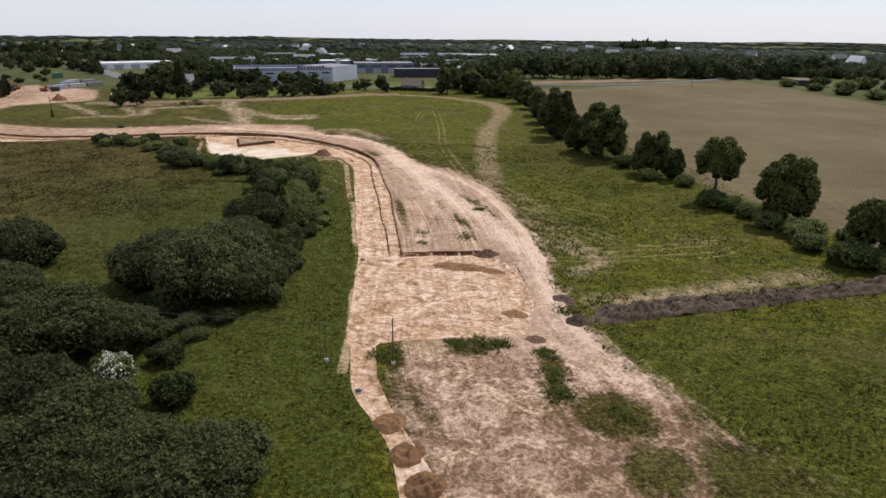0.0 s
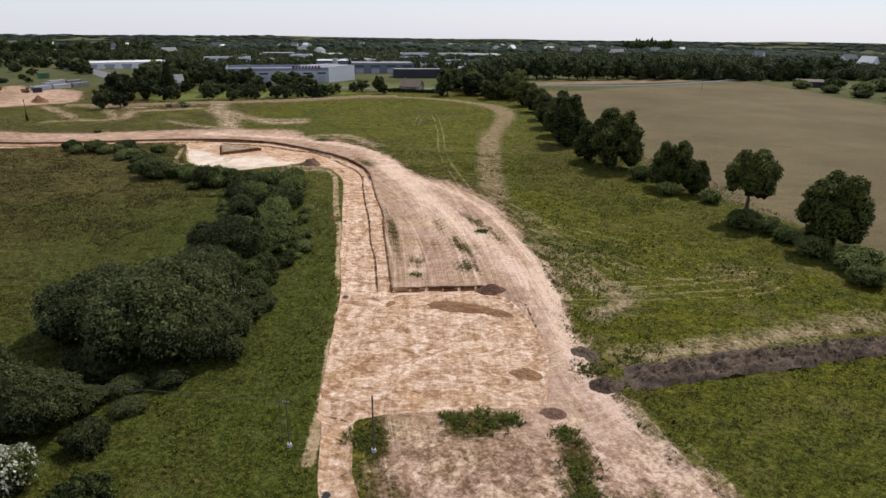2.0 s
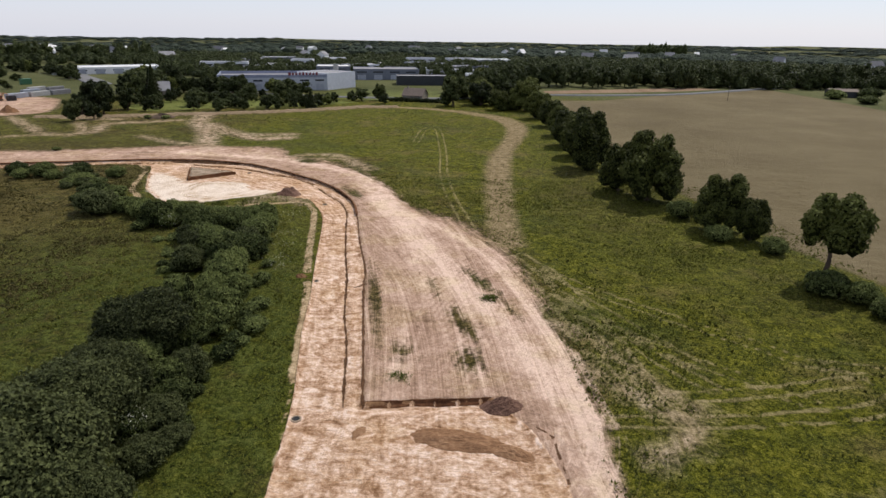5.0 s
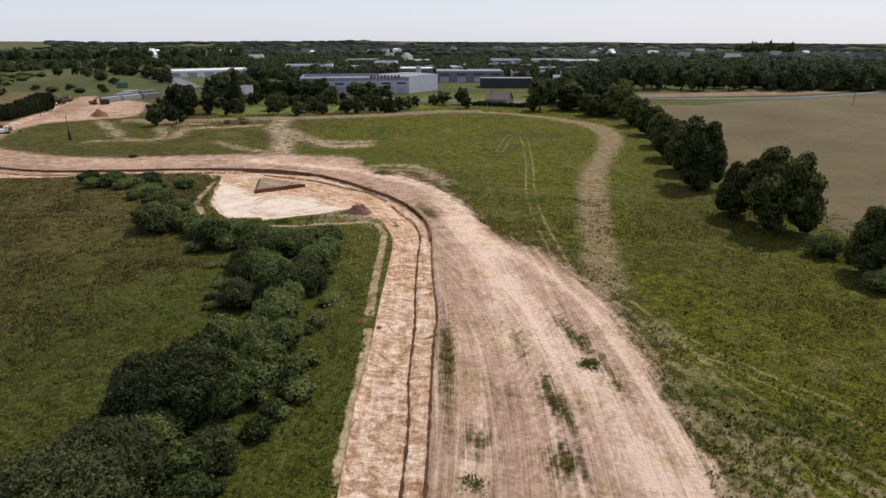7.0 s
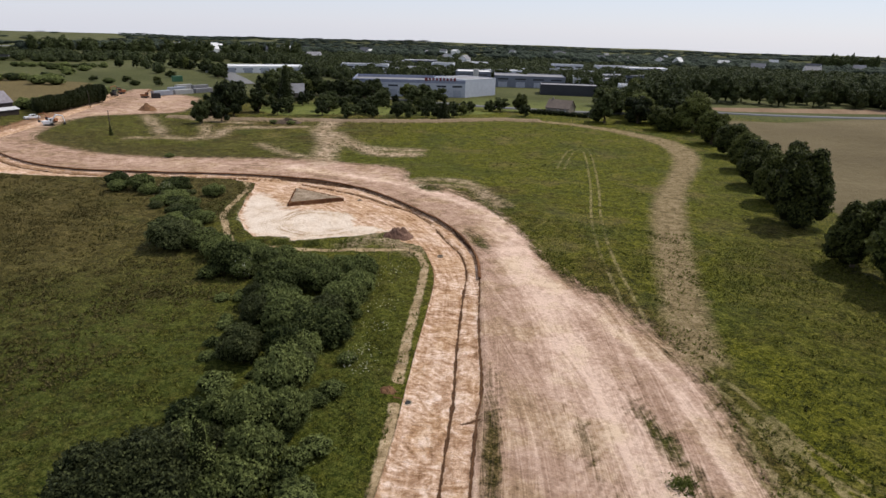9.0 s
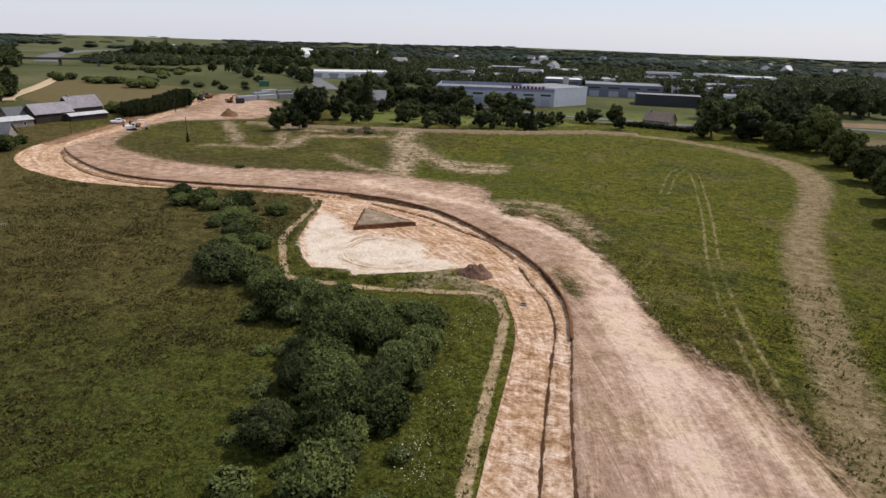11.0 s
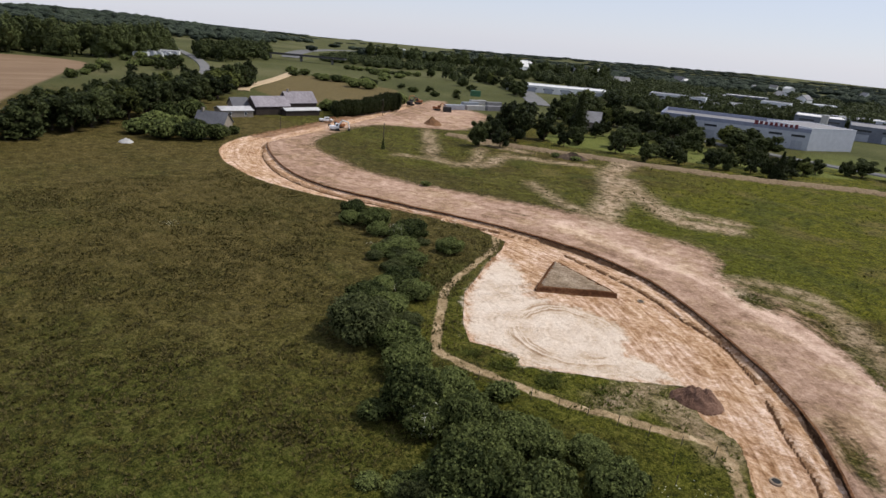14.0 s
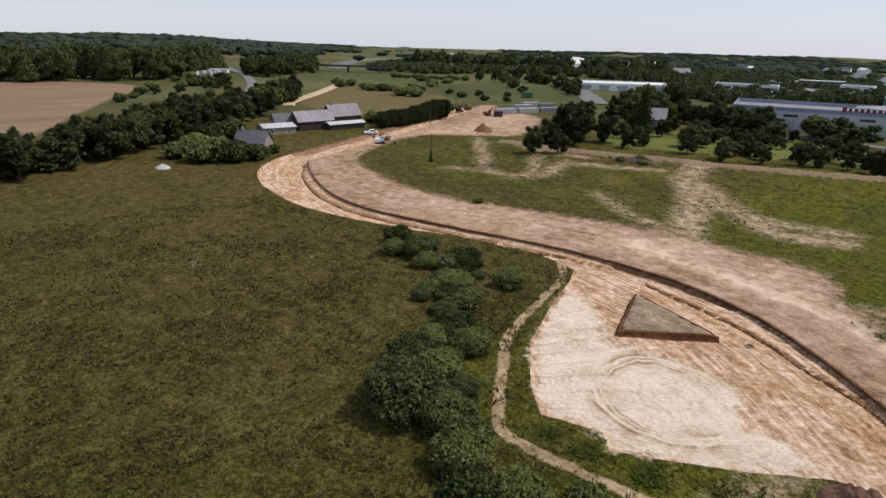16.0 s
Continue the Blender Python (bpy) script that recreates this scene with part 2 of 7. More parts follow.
def near_line(X, Y, pts, closed=False, reach=14.0):
    """Distance to a line, the nearest place on it, the way along it and the signed offset, for points within reach of its bounds."""
    P = np.array(pts, float)
    if closed:
        P = np.vstack([P, P[:1]])
    n = len(X)
    d, s, o = np.full(n, float(reach)), np.zeros(n), np.full(n, float(reach))
    nx, ny = X.copy(), Y.copy()
    lo, hi = P.min(0) - reach, P.max(0) + reach
    w = np.where((X > lo[0]) & (X < hi[0]) & (Y > lo[1]) & (Y < hi[1]))[0]
    x, y = X[w], Y[w]
    best = np.full(len(w), 1e18)
    bs, bo, bx, by = np.zeros(len(w)), np.zeros(len(w)), np.zeros(len(w)), np.zeros(len(w))
    run = 0.0
    for a, b in zip(P[:-1], P[1:]):
        v = b - a
        L = math.hypot(*v)
        if L < 1e-9:
            continue
        t = np.clip(((x - a[0]) * v[0] + (y - a[1]) * v[1]) / (L * L), 0, 1)
        qx, qy = a[0] + t * v[0], a[1] + t * v[1]
        e = (x - qx) ** 2 + (y - qy) ** 2
        k = e < best
        best[k], bs[k], bx[k], by[k] = e[k], run + t[k] * L, qx[k], qy[k]
        bo[k] = np.sign((x - a[0]) * v[1] - (y - a[1]) * v[0])[k]
        run += L
    d[w], s[w], o[w], nx[w], ny[w] = np.sqrt(best), bs, bo * np.sqrt(best), bx, by
    return d, s, o, nx, ny


def inside(X, Y, pts, reach=14.0):
    """Signed distance to a closed outline, positive inside, and the nearest place on the outline."""
    P = np.array(pts, float)
    d, _, _, nx, ny = near_line(X, Y, P, True, reach)
    c = np.zeros(len(X), bool)
    lo, hi = P.min(0), P.max(0)
    w = np.where((X >= lo[0]) & (X <= hi[0]) & (Y >= lo[1]) & (Y <= hi[1]))[0]
    x, y, k = X[w], Y[w], np.zeros(len(w), bool)
    for (ax, ay), (bx, by) in zip(P, np.roll(P, -1, 0)):
        if ay != by:
            k ^= ((ay > y) != (by > y)) & (x < (bx - ax) * (y - ay) / (by - ay) + ax)
    c[w] = k
    return np.where(c, d, -d), nx, ny


def vnoise(x, y, seed=0.0):
    xi, yi = np.floor(x), np.floor(y)
    fx, fy = x - xi, y - yi
    fx, fy = fx * fx * (3 - 2 * fx), fy * fy * (3 - 2 * fy)

    def h(i, j):
        v = np.sin(i * 127.1 + j * 311.7 + seed * 74.7) * 43758.5453
        return v - np.floor(v)
    a, b, c, d = h(xi, yi), h(xi + 1, yi), h(xi, yi + 1), h(xi + 1, yi + 1)
    return (a + (b - a) * fx) * (1 - fy) + (c + (d - c) * fx) * fy - 0.5


def fbm(x, y, octaves=4, seed=0.0):
    return sum(vnoise(x * 2 ** i, y * 2 ** i, seed + i) / 2 ** i for i in range(octaves))


def sstep(v, lo, hi):
    t = np.clip((v - lo) / (hi - lo), 0, 1)
    return t * t * (3 - 2 * t)


RIDGE = 44.0  # the long rise of the land to the west, sized to fit the camera's horizon


def lie_of_land(x, y):
    """The height of the open country, before any digging; its far parts are shaped to fit the camera's view."""
    r = np.hypot(x + 20, y - 100)
    z = -72 * sstep(r, 450, 3200) + 16 * fbm(x / 900, y / 900, 3, 5) * sstep(r, 700, 2200)
    z += 12 * np.exp(-(((x + 900) / 420) ** 2 + ((y - 180) / 500) ** 2))
    z += RIDGE * sstep(np.degrees(np.arctan2(y - 100, -x - 20)), 41, 14) * sstep(r, 700, 1900)
    return z + 0.5 * fbm(x / 60, y / 60, 2, 2) * sstep(r, 60, 160)


cut_outline = np.vstack([smooth(CUT_WEST), BASIN_EDGE[1:], smooth(CUT_NORTHWEST), smooth(CUT_EAST), PAD_EDGE[1:]])
haul_outline = np.vstack([smooth(HAUL_EAST), HAUL_BACK])


def axis(parts, lo, hi):
    a = np.concatenate([np.arange(p, q, s) for p, q, s in parts])
    left, right, s = [], [], 1.6
    x = a[0]
    while x > lo:
        x -= s
        left.append(x)
        s *= 1.11
    x, s = a[-1], 1.6
    while x < hi:
        x += s
        right.append(x)
        s *= 1.11
    return np.concatenate([left[::-1], a, right])


def slot_distance(X, Y):
    """Distance to the narrow dug slots: the steps in the cut's floor, its east edge and the short cross steps."""
    bench = near_line(X, Y, smooth(BENCH), False, 8)
    d = np.where(np.abs(bench[1] - 91) < 1.6, 8, bench[0])
    for line in (smooth(LOW_TRENCH), smooth(CUT_EAST[14:])) + CROSS_STEPS:
        d = np.minimum(d, near_line(X, Y, line, False, 8)[0])
    return d


def site(X, Y, cell=0.3):
    """Heights of the dug ground, with the distances to its edges."""
    cell = np.broadcast_to(cell, X.shape)
    cut, _, _ = inside(X, Y, cut_outline)
    haul, _, _ = inside(X, Y, haul_outline)
    tri, _, _ = inside(X, Y, TRIANGLE)
    basin, _, _ = inside(X, Y, BASIN_FLOOR)
    side = 0.58 - near_line(X, Y, smooth(SIDE_PATH, 3))[0]
    bank = 2.3 - near_line(X, Y, smooth(FAR_BANK, 3))[0]
    strip = inside(X, Y, smooth(STRIP + STRIP[:1], 3))[0]
    bench_line, low_line = smooth(BENCH), smooth(LOW_TRENCH)
    bench_d, bench_s, bench_o, _, _ = near_line(X, Y, bench_line, False, 10)
    east_d = near_line(X, Y, smooth(CUT_EAST), False, 30)[0]
    _, ts, to, _, _ = near_line(X, Y, smooth(HAUL_LINE), False, 60)
    _, es, eo, _, _ = near_line(X, Y, smooth(EAST_LINE), False, 60)
    _, cs, co, _, _ = near_line(X, Y, smooth(CUT_LINE), False, 60)

    z = lie_of_land(X, Y)
    north = sstep(Y, 120, 175)
    z += (0.12 + 0.13 * north) * sstep(haul, -8, 3) * (1 - sstep(cut, -0.3, 0.3)) * sstep(12 - east_d, 0, 12)
    ditch_d = near_line(X, Y, [(-11.3, 92.0), (1.4, 94.5)], False, 8)[0]
    depth = 0.22 + 0.10 * north + (0.06 + 0.18 * north) * np.exp(-east_d / 5) + 0.4 * np.exp(-(ditch_d / 1.2) ** 2)
    z -= depth * sstep(cut, 0.01, 0.2)
    low_d, _, low_o, _, _ = near_line(X, Y, low_line, False, 8)
    on_low = (low_o > 0.0) & (low_d < 8) & (cut > 0.0)
    on_bench = (bench_o > 0.0) & (bench_d < 9) & (cut > 0.0) & (Y < 196)
    gap = 1 - sstep(np.abs(bench_s - 55), 1.5, 3)
    z += np.where(on_bench, (0.10 + 0.16 * north - 0.1 * gap) * sstep(bench_o, 0, 0.2) * sstep(cut, 0.0, 0.3), 0)
    z += np.where(on_low, 0.38 * sstep(low_o, 0, 0.2) * sstep(cut, 0.0, 0.3), 0)
    slot = slot_distance(X, Y)
    z -= 0.16 * (1 - sstep(slot, 0.02, 0.34))
    z += (0.95 + 0.1 * vnoise(X, Y, 3)) * sstep(tri, 0.0, 0.28) * 0.85
    soil = sstep(haul, -1, 1) + sstep(cut, -0.2, 0.2)
    z += np.clip(soil, 0, 1) * 0.15 * fbm(X / 2.1, Y / 2.1, 3, 9)
    z += (1 - np.clip(soil, 0, 1)) * (0.30 * fbm(X / 1.3, Y / 1.3, 3, 21) + 0.25 * fbm(X / 7, Y / 7, 3, 22)) * np.clip((2.4 - cell) / 1.2, 0, 1)
    z += 1.0 * sstep(bank, 0.2, 1.4) * np.clip((2.9 - cell) / 0.8, 0, 1)
    return z, cut, haul, tri, basin, side, bank, strip, ts, to, es, eo, cs, co


def build_ground():
    gx = axis([(-262, -100, 1.0), (-100, 26, 0.45), (26, 76, 1.05)], -4700, 4700)
    gy = axis([(28, 206, 0.45), (206, 346, 1.05)], -4700, 4900)
    nx, ny = len(gx), len(gy)
    X, Y = (a.ravel() for a in np.meshgrid(gx, gy))
    cell = np.minimum(np.maximum(np.gradient(gx)[None, :], np.gradient(gy)[:, None]).ravel(), 3)
    bench_line, low_line = smooth(BENCH), smooth(LOW_TRENCH)
    # the grid's corners are drawn to the edges of cuts and trenches
    for line, closed, both in ((cut_outline, True, False), (TRIANGLE, True, False), (bench_line, False, True), (low_line, False, True)) + tuple((c, False, True) for c in CROSS_STEPS):
        d, _, _, qx, qy = near_line(X, Y, line, closed, 2.0)
        inner = np.ones(len(X), bool) if both else (inside(X, Y, line, 2.0)[0] > 0)
        w = np.minimum(cell, 0.7)
        on, beside = d < 0.42 * w, (d >= 0.42 * w) & (d < 1.25 * w) & inner
        k = np.where(beside)[0]
        f = 0.72 * w[k] / d[k]
        X[k], Y[k] = qx[k] + (X[k] - qx[k]) * f, qy[k] + (Y[k] - qy[k]) * f
        X[on], Y[on] = qx[on], qy[on]
    z, cut, haul, tri, basin, side, bank, strip, ts, to, es, eo, cs, co = site(X, Y, cell)
    verts = np.column_stack([X, Y, z])
    i = np.arange(nx * ny).reshape(ny, nx)
    faces = np.column_stack([i[:-1, :-1].ravel(), i[:-1, 1:].ravel(), i[1:, 1:].ravel(), i[1:, :-1].ravel()])
    me = bpy.data.meshes.new("ground")
    me.vertices.add(len(verts))
    me.vertices.foreach_set("co", verts.ravel())
    me.loops.add(faces.size)
    me.loops.foreach_set("vertex_index", faces.ravel().astype(np.int32))
    me.polygons.add(len(faces))
    me.polygons.foreach_set("loop_start", np.arange(0, faces.size, 4, dtype=np.int32))
    me.update(calc_edges=True)
    me.polygons.foreach_set("use_smooth", np.ones(len(faces), bool))

    def keep(name, v):
        me.attributes.new(name, "FLOAT", "POINT").data.foreach_set("value", np.asarray(v, np.float32))

    # wheel tracks wander along the haul road, two lines to each vehicle
    wheel, trng = np.zeros(len(X)), np.random.RandomState(6)
    for o, a, lo, hi, count in ((to, ts, -9.0, 7.0, 34), (eo, es, -7.0, 9.0, 22)):
        for i in range(count):
            mid = trng.uniform(lo, hi) + trng.uniform(0.5, 4.0) * np.sin(a / trng.uniform(22, 60) + trng.uniform(0, 6)) + 0.25 * np.sin(a / 5.1 + i)
            mark = np.exp(-((np.abs(o - mid) - 0.95) / 0.36) ** 2) * trng.choice((1.0, 0.7, -0.6)) * sstep(np.sin(a / trng.uniform(14, 30) + trng.uniform(0, 6)), -0.7, 0.1)
            wheel = np.where(np.abs(mark) > np.abs(wheel), mark, wheel)
    # turning circles in the south
    for cx, cy, r, lo, hi in ((2.5, 52.5, 4.2, 0.2, 4.2), (0.5, 54.0, 2.6, -0.6, 3.6), (16.0, 50.8, 4.2, -2.6, 1.6), (4.5, 49.0, 6.0, 0.4, 3.0), (-1.0, 46.0, 5.0, -1.0, 1.4), (16.0, 50.6, 3.4, -3.1, 0.9), (13.5, 49.5, 5.0, -2.4, 0.6), (1.0, 51.0, 8.2, -1.2, 1.0), (-3.0, 52.0, 9.4, -1.0, 0.8), (16.6, 51.4, 5.4, -2.2, 0.8), (8.0, 80.0, 5.0, 2.0, 4.4), (14.0, 99.0, 4.0, -2.0, 1.8), (16.0, 103.0, 6.0, -1.8, 1.0)):
        ang = np.arctan2(Y - cy, X - cx)
        mark = np.exp(-((np.abs(np.hypot(X - cx, Y - cy) - r) - 0.9) / 0.26) ** 2) * sstep(ang, lo, lo + 0.4) * (1 - sstep(ang, hi - 0.4, hi))
        wheel = np.where(mark > np.abs(wheel), mark, wheel)
    keep("wheel", wheel)
    # green islands left standing in the dirt
    worn = haul.copy()
    for x, y, a, b, turn in ((10.5, 58.2, 1.6, 6.6, -8), (15.6, 50.8, 4.0, 3.8, 0), (18.0, 43.4, 3.0, 3.6, 0), (33.0, 35.0, 8.5, 15.0, 38), (1.6, 62.2, 3.0, 1.9, 8), (-7.2, 58.8, 1.9, 3.6, 0), (-3.4, 51.0, 0.9, 4.6, 28), (-1.3, 124.0, 1.3, 8.0, 29), (3.0, 115.6, 0.8, 4.0, 27), (-2.6, 110.5, 1.5, 5.6, 24),
                             (-1.2, 101.6, 1.7, 3.6, 12), (-9.0, 102.0, 1.3, 3.6, 8), (-7.9, 121.9, 0.8, 4.5, 22), (-15.4, 116.5, 0.9, 10.5, 14), (-31.8, 170.5, 1.5, 6.0, 38), (-53.0, 203.5, 5.5, 3.2, 140), (-100.5, 206.5, 2.6, 0.7, 10), (-13.4, 165.0, 1.5, 5.0, 40), (10.4, 110.0, 2.4, 11.0, 22)):
        c, s = math.cos(radians(turn)), math.sin(radians(turn))
        u, v = (X - x) * c + (Y - y) * s, -(X - x) * s + (Y - y) * c
        worn = np.minimum(worn, (np.hypot(u / a, v / b) - 1) * min(a, b) * 2.4)
    # tracks and trampled places off the haul road
    off = np.full(len(X), -14.0)
    for line, w in (([(-58.0, 209.0), (-52.0, 212.5), (-46.0, 212.0), (-40.0, 204.0), (-34.0, 196.0)], 1.0), ([(-88.0, 217.0), (-92.0, 224.0), (-98.5, 239.0), (-106.0, 252.0), (-114.7, 264.0), (-121.0, 284.0)], 3.0),
                    ([(-108.0, 260.0), (-99.0, 250.0), (-88.0, 240.5), (-79.5, 235.0), (-71.0, 239.0)], 2.6), ([(-104.0, 246.0), (-85.0, 242.5), (-72.0, 246.0)], 1.6), ([(-141.6, 229.2), (-138.6, 238.0), (-143.9, 252.6), (-133.4, 259.7), (-124.0, 266.0)], 1.6), ([(-118.0, 232.0), (-104.0, 224.0), (-92.0, 221.0)], 0.9), ([(-182.0, 256.5), (-166.0, 241.0), (-151.5, 229.6), (-139.5, 230.8), (-146.0, 242.0), (-156.7, 254.6)], 0.9),
                    ([(-158.0, 222.0), (-151.5, 226.0), (-139.5, 230.8), (-140.0, 244.0), (-146.7, 255.6)], 0.8), ([(-190.0, 262.0), (-172.0, 246.0), (-158.0, 236.0)], 1.1), ([(8.0, 112.0), (14.0, 108.0), (18.0, 100.0), (22.0, 94.0)], -0.3),
                    ([(11.0, 102.0), (16.0, 97.0), (20.5, 91.5), (16.0, 87.0)], 0.2), ([(-178.0, 268.0), (-160.0, 262.0), (-146.0, 264.0)], 1.6), ([(18.0, 76.0), (34.0, 82.0), (52.0, 90.0)], 0.7), ([(-46.4, 165.2), (-43.2, 163.2), (-40.6, 162.4)], 1.1),
                    ([(-50.0, 166.0), (-51.0, 160.0)], 0.7), ([(-56.0, 204.0), (-44.0, 208.0), (-38.0, 200.0)], 0.7)):
        off = np.maximum(off, w - near_line(X, Y, smooth(line, 3), False, 14)[0])
    tyre = np.full(len(X), 6.0)
    for line in ([(-4.0, 148.0), (-10.0, 172.0), (-14.0, 195.0), (-17.0, 222.0), (-23.0, 262.0), (-26.5, 270.0), (-28.5, 262.0), (-27.5, 238.0)], [(9.0, 120.0), (20.0, 108.0), (34.0, 97.0)], [(7.0, 128.0), (10.5, 115.0), (14.0, 100.0)], [(9.0, 130.0), (13.5, 116.0), (18.0, 98.0)], [(5.0, 136.0), (12.0, 122.0), (24.0, 104.0)], [(20.0, 56.6), (27.0, 48.4), (36.0, 38.0)], [(5.9, 123.9), (11.1, 116.8), (16.0, 111.2), (20.2, 104.7), (24.4, 99.0)], [(8.4, 115.9), (12.6, 106.8), (16.1, 101.5), (20.0, 96.0)], [(14.0, 92.0), (26.0, 93.5), (40.0, 97.5), (46.0, 104.0), (38.0, 106.0)], [(15.0, 96.0), (28.0, 98.5), (41.0, 103.0)], [(2.0, 140.0), (14.0, 124.0), (40.0, 104.0)]):
        tyre = np.minimum(tyre, np.abs(near_line(X, Y, smooth(line, 4), False, 6)[0] - 0.95))
    lush = 0.25 + 0.35 * sstep(X, -45, -15) + 0.4 * sstep(X + 0.25 * (Y - 150), -8, 14) - 0.45 * sstep(-X - 0.3 * (Y - 150), 55, 95) * (1 - sstep(Y, 200, 225))
    lush = lush - 0.3 * np.exp(-((X - 22 + 0.1 * (Y - 170)) / 10) ** 2) * sstep(Y, 135, 165) + 0.15 * fbm(X / 25, Y / 25, 3, 7) + 0.5 * sstep(X, -115, -55) * sstep(Y, 200, 222) + 0.15 * sstep(Y, 200, 222)
    rough_zone = Y - 142 + 0.89 * (X - 8) + 14 * fbm(X / 9, Y / 9, 3, 41)
    lush = lush + 0.10 + 0.18 * (X < -40) * sstep(X, -105, -80) - 0.3 * sstep(rough_zone, -6, 9) * sstep(X - 0.02 * (Y - 140), 5, 8) * (1 - sstep(Y, 235, 285)) - 0.7 * sstep(haul, -2.6, 0.0) * (1 - sstep(cut, -0.5, 0))
    lush = lush + 0.45 * sstep(X, 10, 18) * sstep(Y, 74, 92) * (1 - sstep(rough_zone, -12, 2))
    lush = lush - 0.55 * sstep(haul, -10, -1) * sstep(X, -14, -2) * sstep(Y, 86, 96) * (1 - sstep(Y, 150, 175))
    lush = lush + 0.28 * sstep(cut, -13, -6) * sstep(-X - 0.25 * (Y - 60), 8, 12) * (Y < 168)
    side = side - 3 * (np.abs(Y - 122.4) < 1.6) - 0.45 * (np.abs(Y - 86) < 9)
    keep("slot", slot_distance(X, Y))
    west = sstep(-X - 0.25 * (Y - 60), 8, 14)
    keep("pasture", sstep(np.hypot(X + 20, Y - 100), 255, 330) * (Y > -100))
    keep("moor", west * (0.4 + 0.6 * sstep(Y, 112, 150)) * sstep(-X - 0.35 * (Y - 120), 58, 95) * (1 - sstep(Y + 0.25 * (X + 120), 188, 205)))
    keep("sward", np.clip(west * (0.95 - 0.6 * sstep(Y, 95, 145)) * sstep(cut, -60, -45) + 0.35 * west * (1 - sstep(Y, 125, 172)) * sstep(X, -120, -62) + 0.6 * sstep(X, 12, 24) * (1 - sstep(Y, 60, 84)) + 0.3 * sstep(rough_zone, -4, 10) * sstep(X - 0.02 * (Y - 140), 5, 8) * (1 - sstep(Y, 235, 300)), 0, 1))
    # the lanes that most vehicles take
    band = np.full(len(X), -0.35)
    for line, w, g in BEATEN:
        d = near_line(X, Y, smooth(line, 4), False, 12)[0] + 0.7 * fbm(X / 4, Y / 4, 2, 51)
        band = band + g * np.exp(-(d / w) ** 2)
    keep("band", np.clip(band, -0.95, 1.1))
    for name, line in (("slot_b", smooth(BENCH)), ("slot_e", smooth(CUT_EAST[14:])), ("slot_l", smooth(LOW_TRENCH))):
        keep(name, near_line(X, Y, line, False, 8)[2])
    keep("dig", 2.6 - near_line(X, Y, smooth([(-196.0, 199.0), (-204.0, 214.0), (-216.0, 238.0), (-232.0, 266.0), (-244.0, 288.0)], 3), False, 8)[0])
    field_e = inside(X, Y, FIELD_EAST)[0]
    keep("cut", cut), keep("haul", worn), keep("off", off), keep("basin", basin), keep("side", side), keep("bank", bank), keep("strip", strip), keep("tri", tri), keep("tyre", tyre)
    keep("lush", np.clip(lush, 0, 1)), keep("field_e", np.maximum(field_e, -14)), keep("field_b", inside(X, Y, FIELD_BROWN_FAR)[0]), keep("field_w", inside(X, Y, FIELD_WEST)[0])
    keep("field_d", inside(X, Y, FIELD_DRY)[0]), keep("lawn", np.maximum(inside(X, Y, LAWN_FAR)[0], inside(X, Y, [(-170, 300), (-160, 345), (-110, 352), (-72, 342), (-92, 320), (-125, 304), (-150, 290)])[0]))
    for name, a, b in (("way", to, ts), ("way_b", eo, es), ("way_c", co, cs)):
        me.attributes.new(name, "FLOAT_VECTOR", "POINT").data.foreach_set("vector", np.column_stack([a, b, np.zeros(len(a))]).astype(np.float32).ravel())
    me.materials.append(ground_material())
    ob = tagged(new("ground", me), "grassy open land with bare haul road and sandy earthworks", "ground", kind="structure")
    return ob


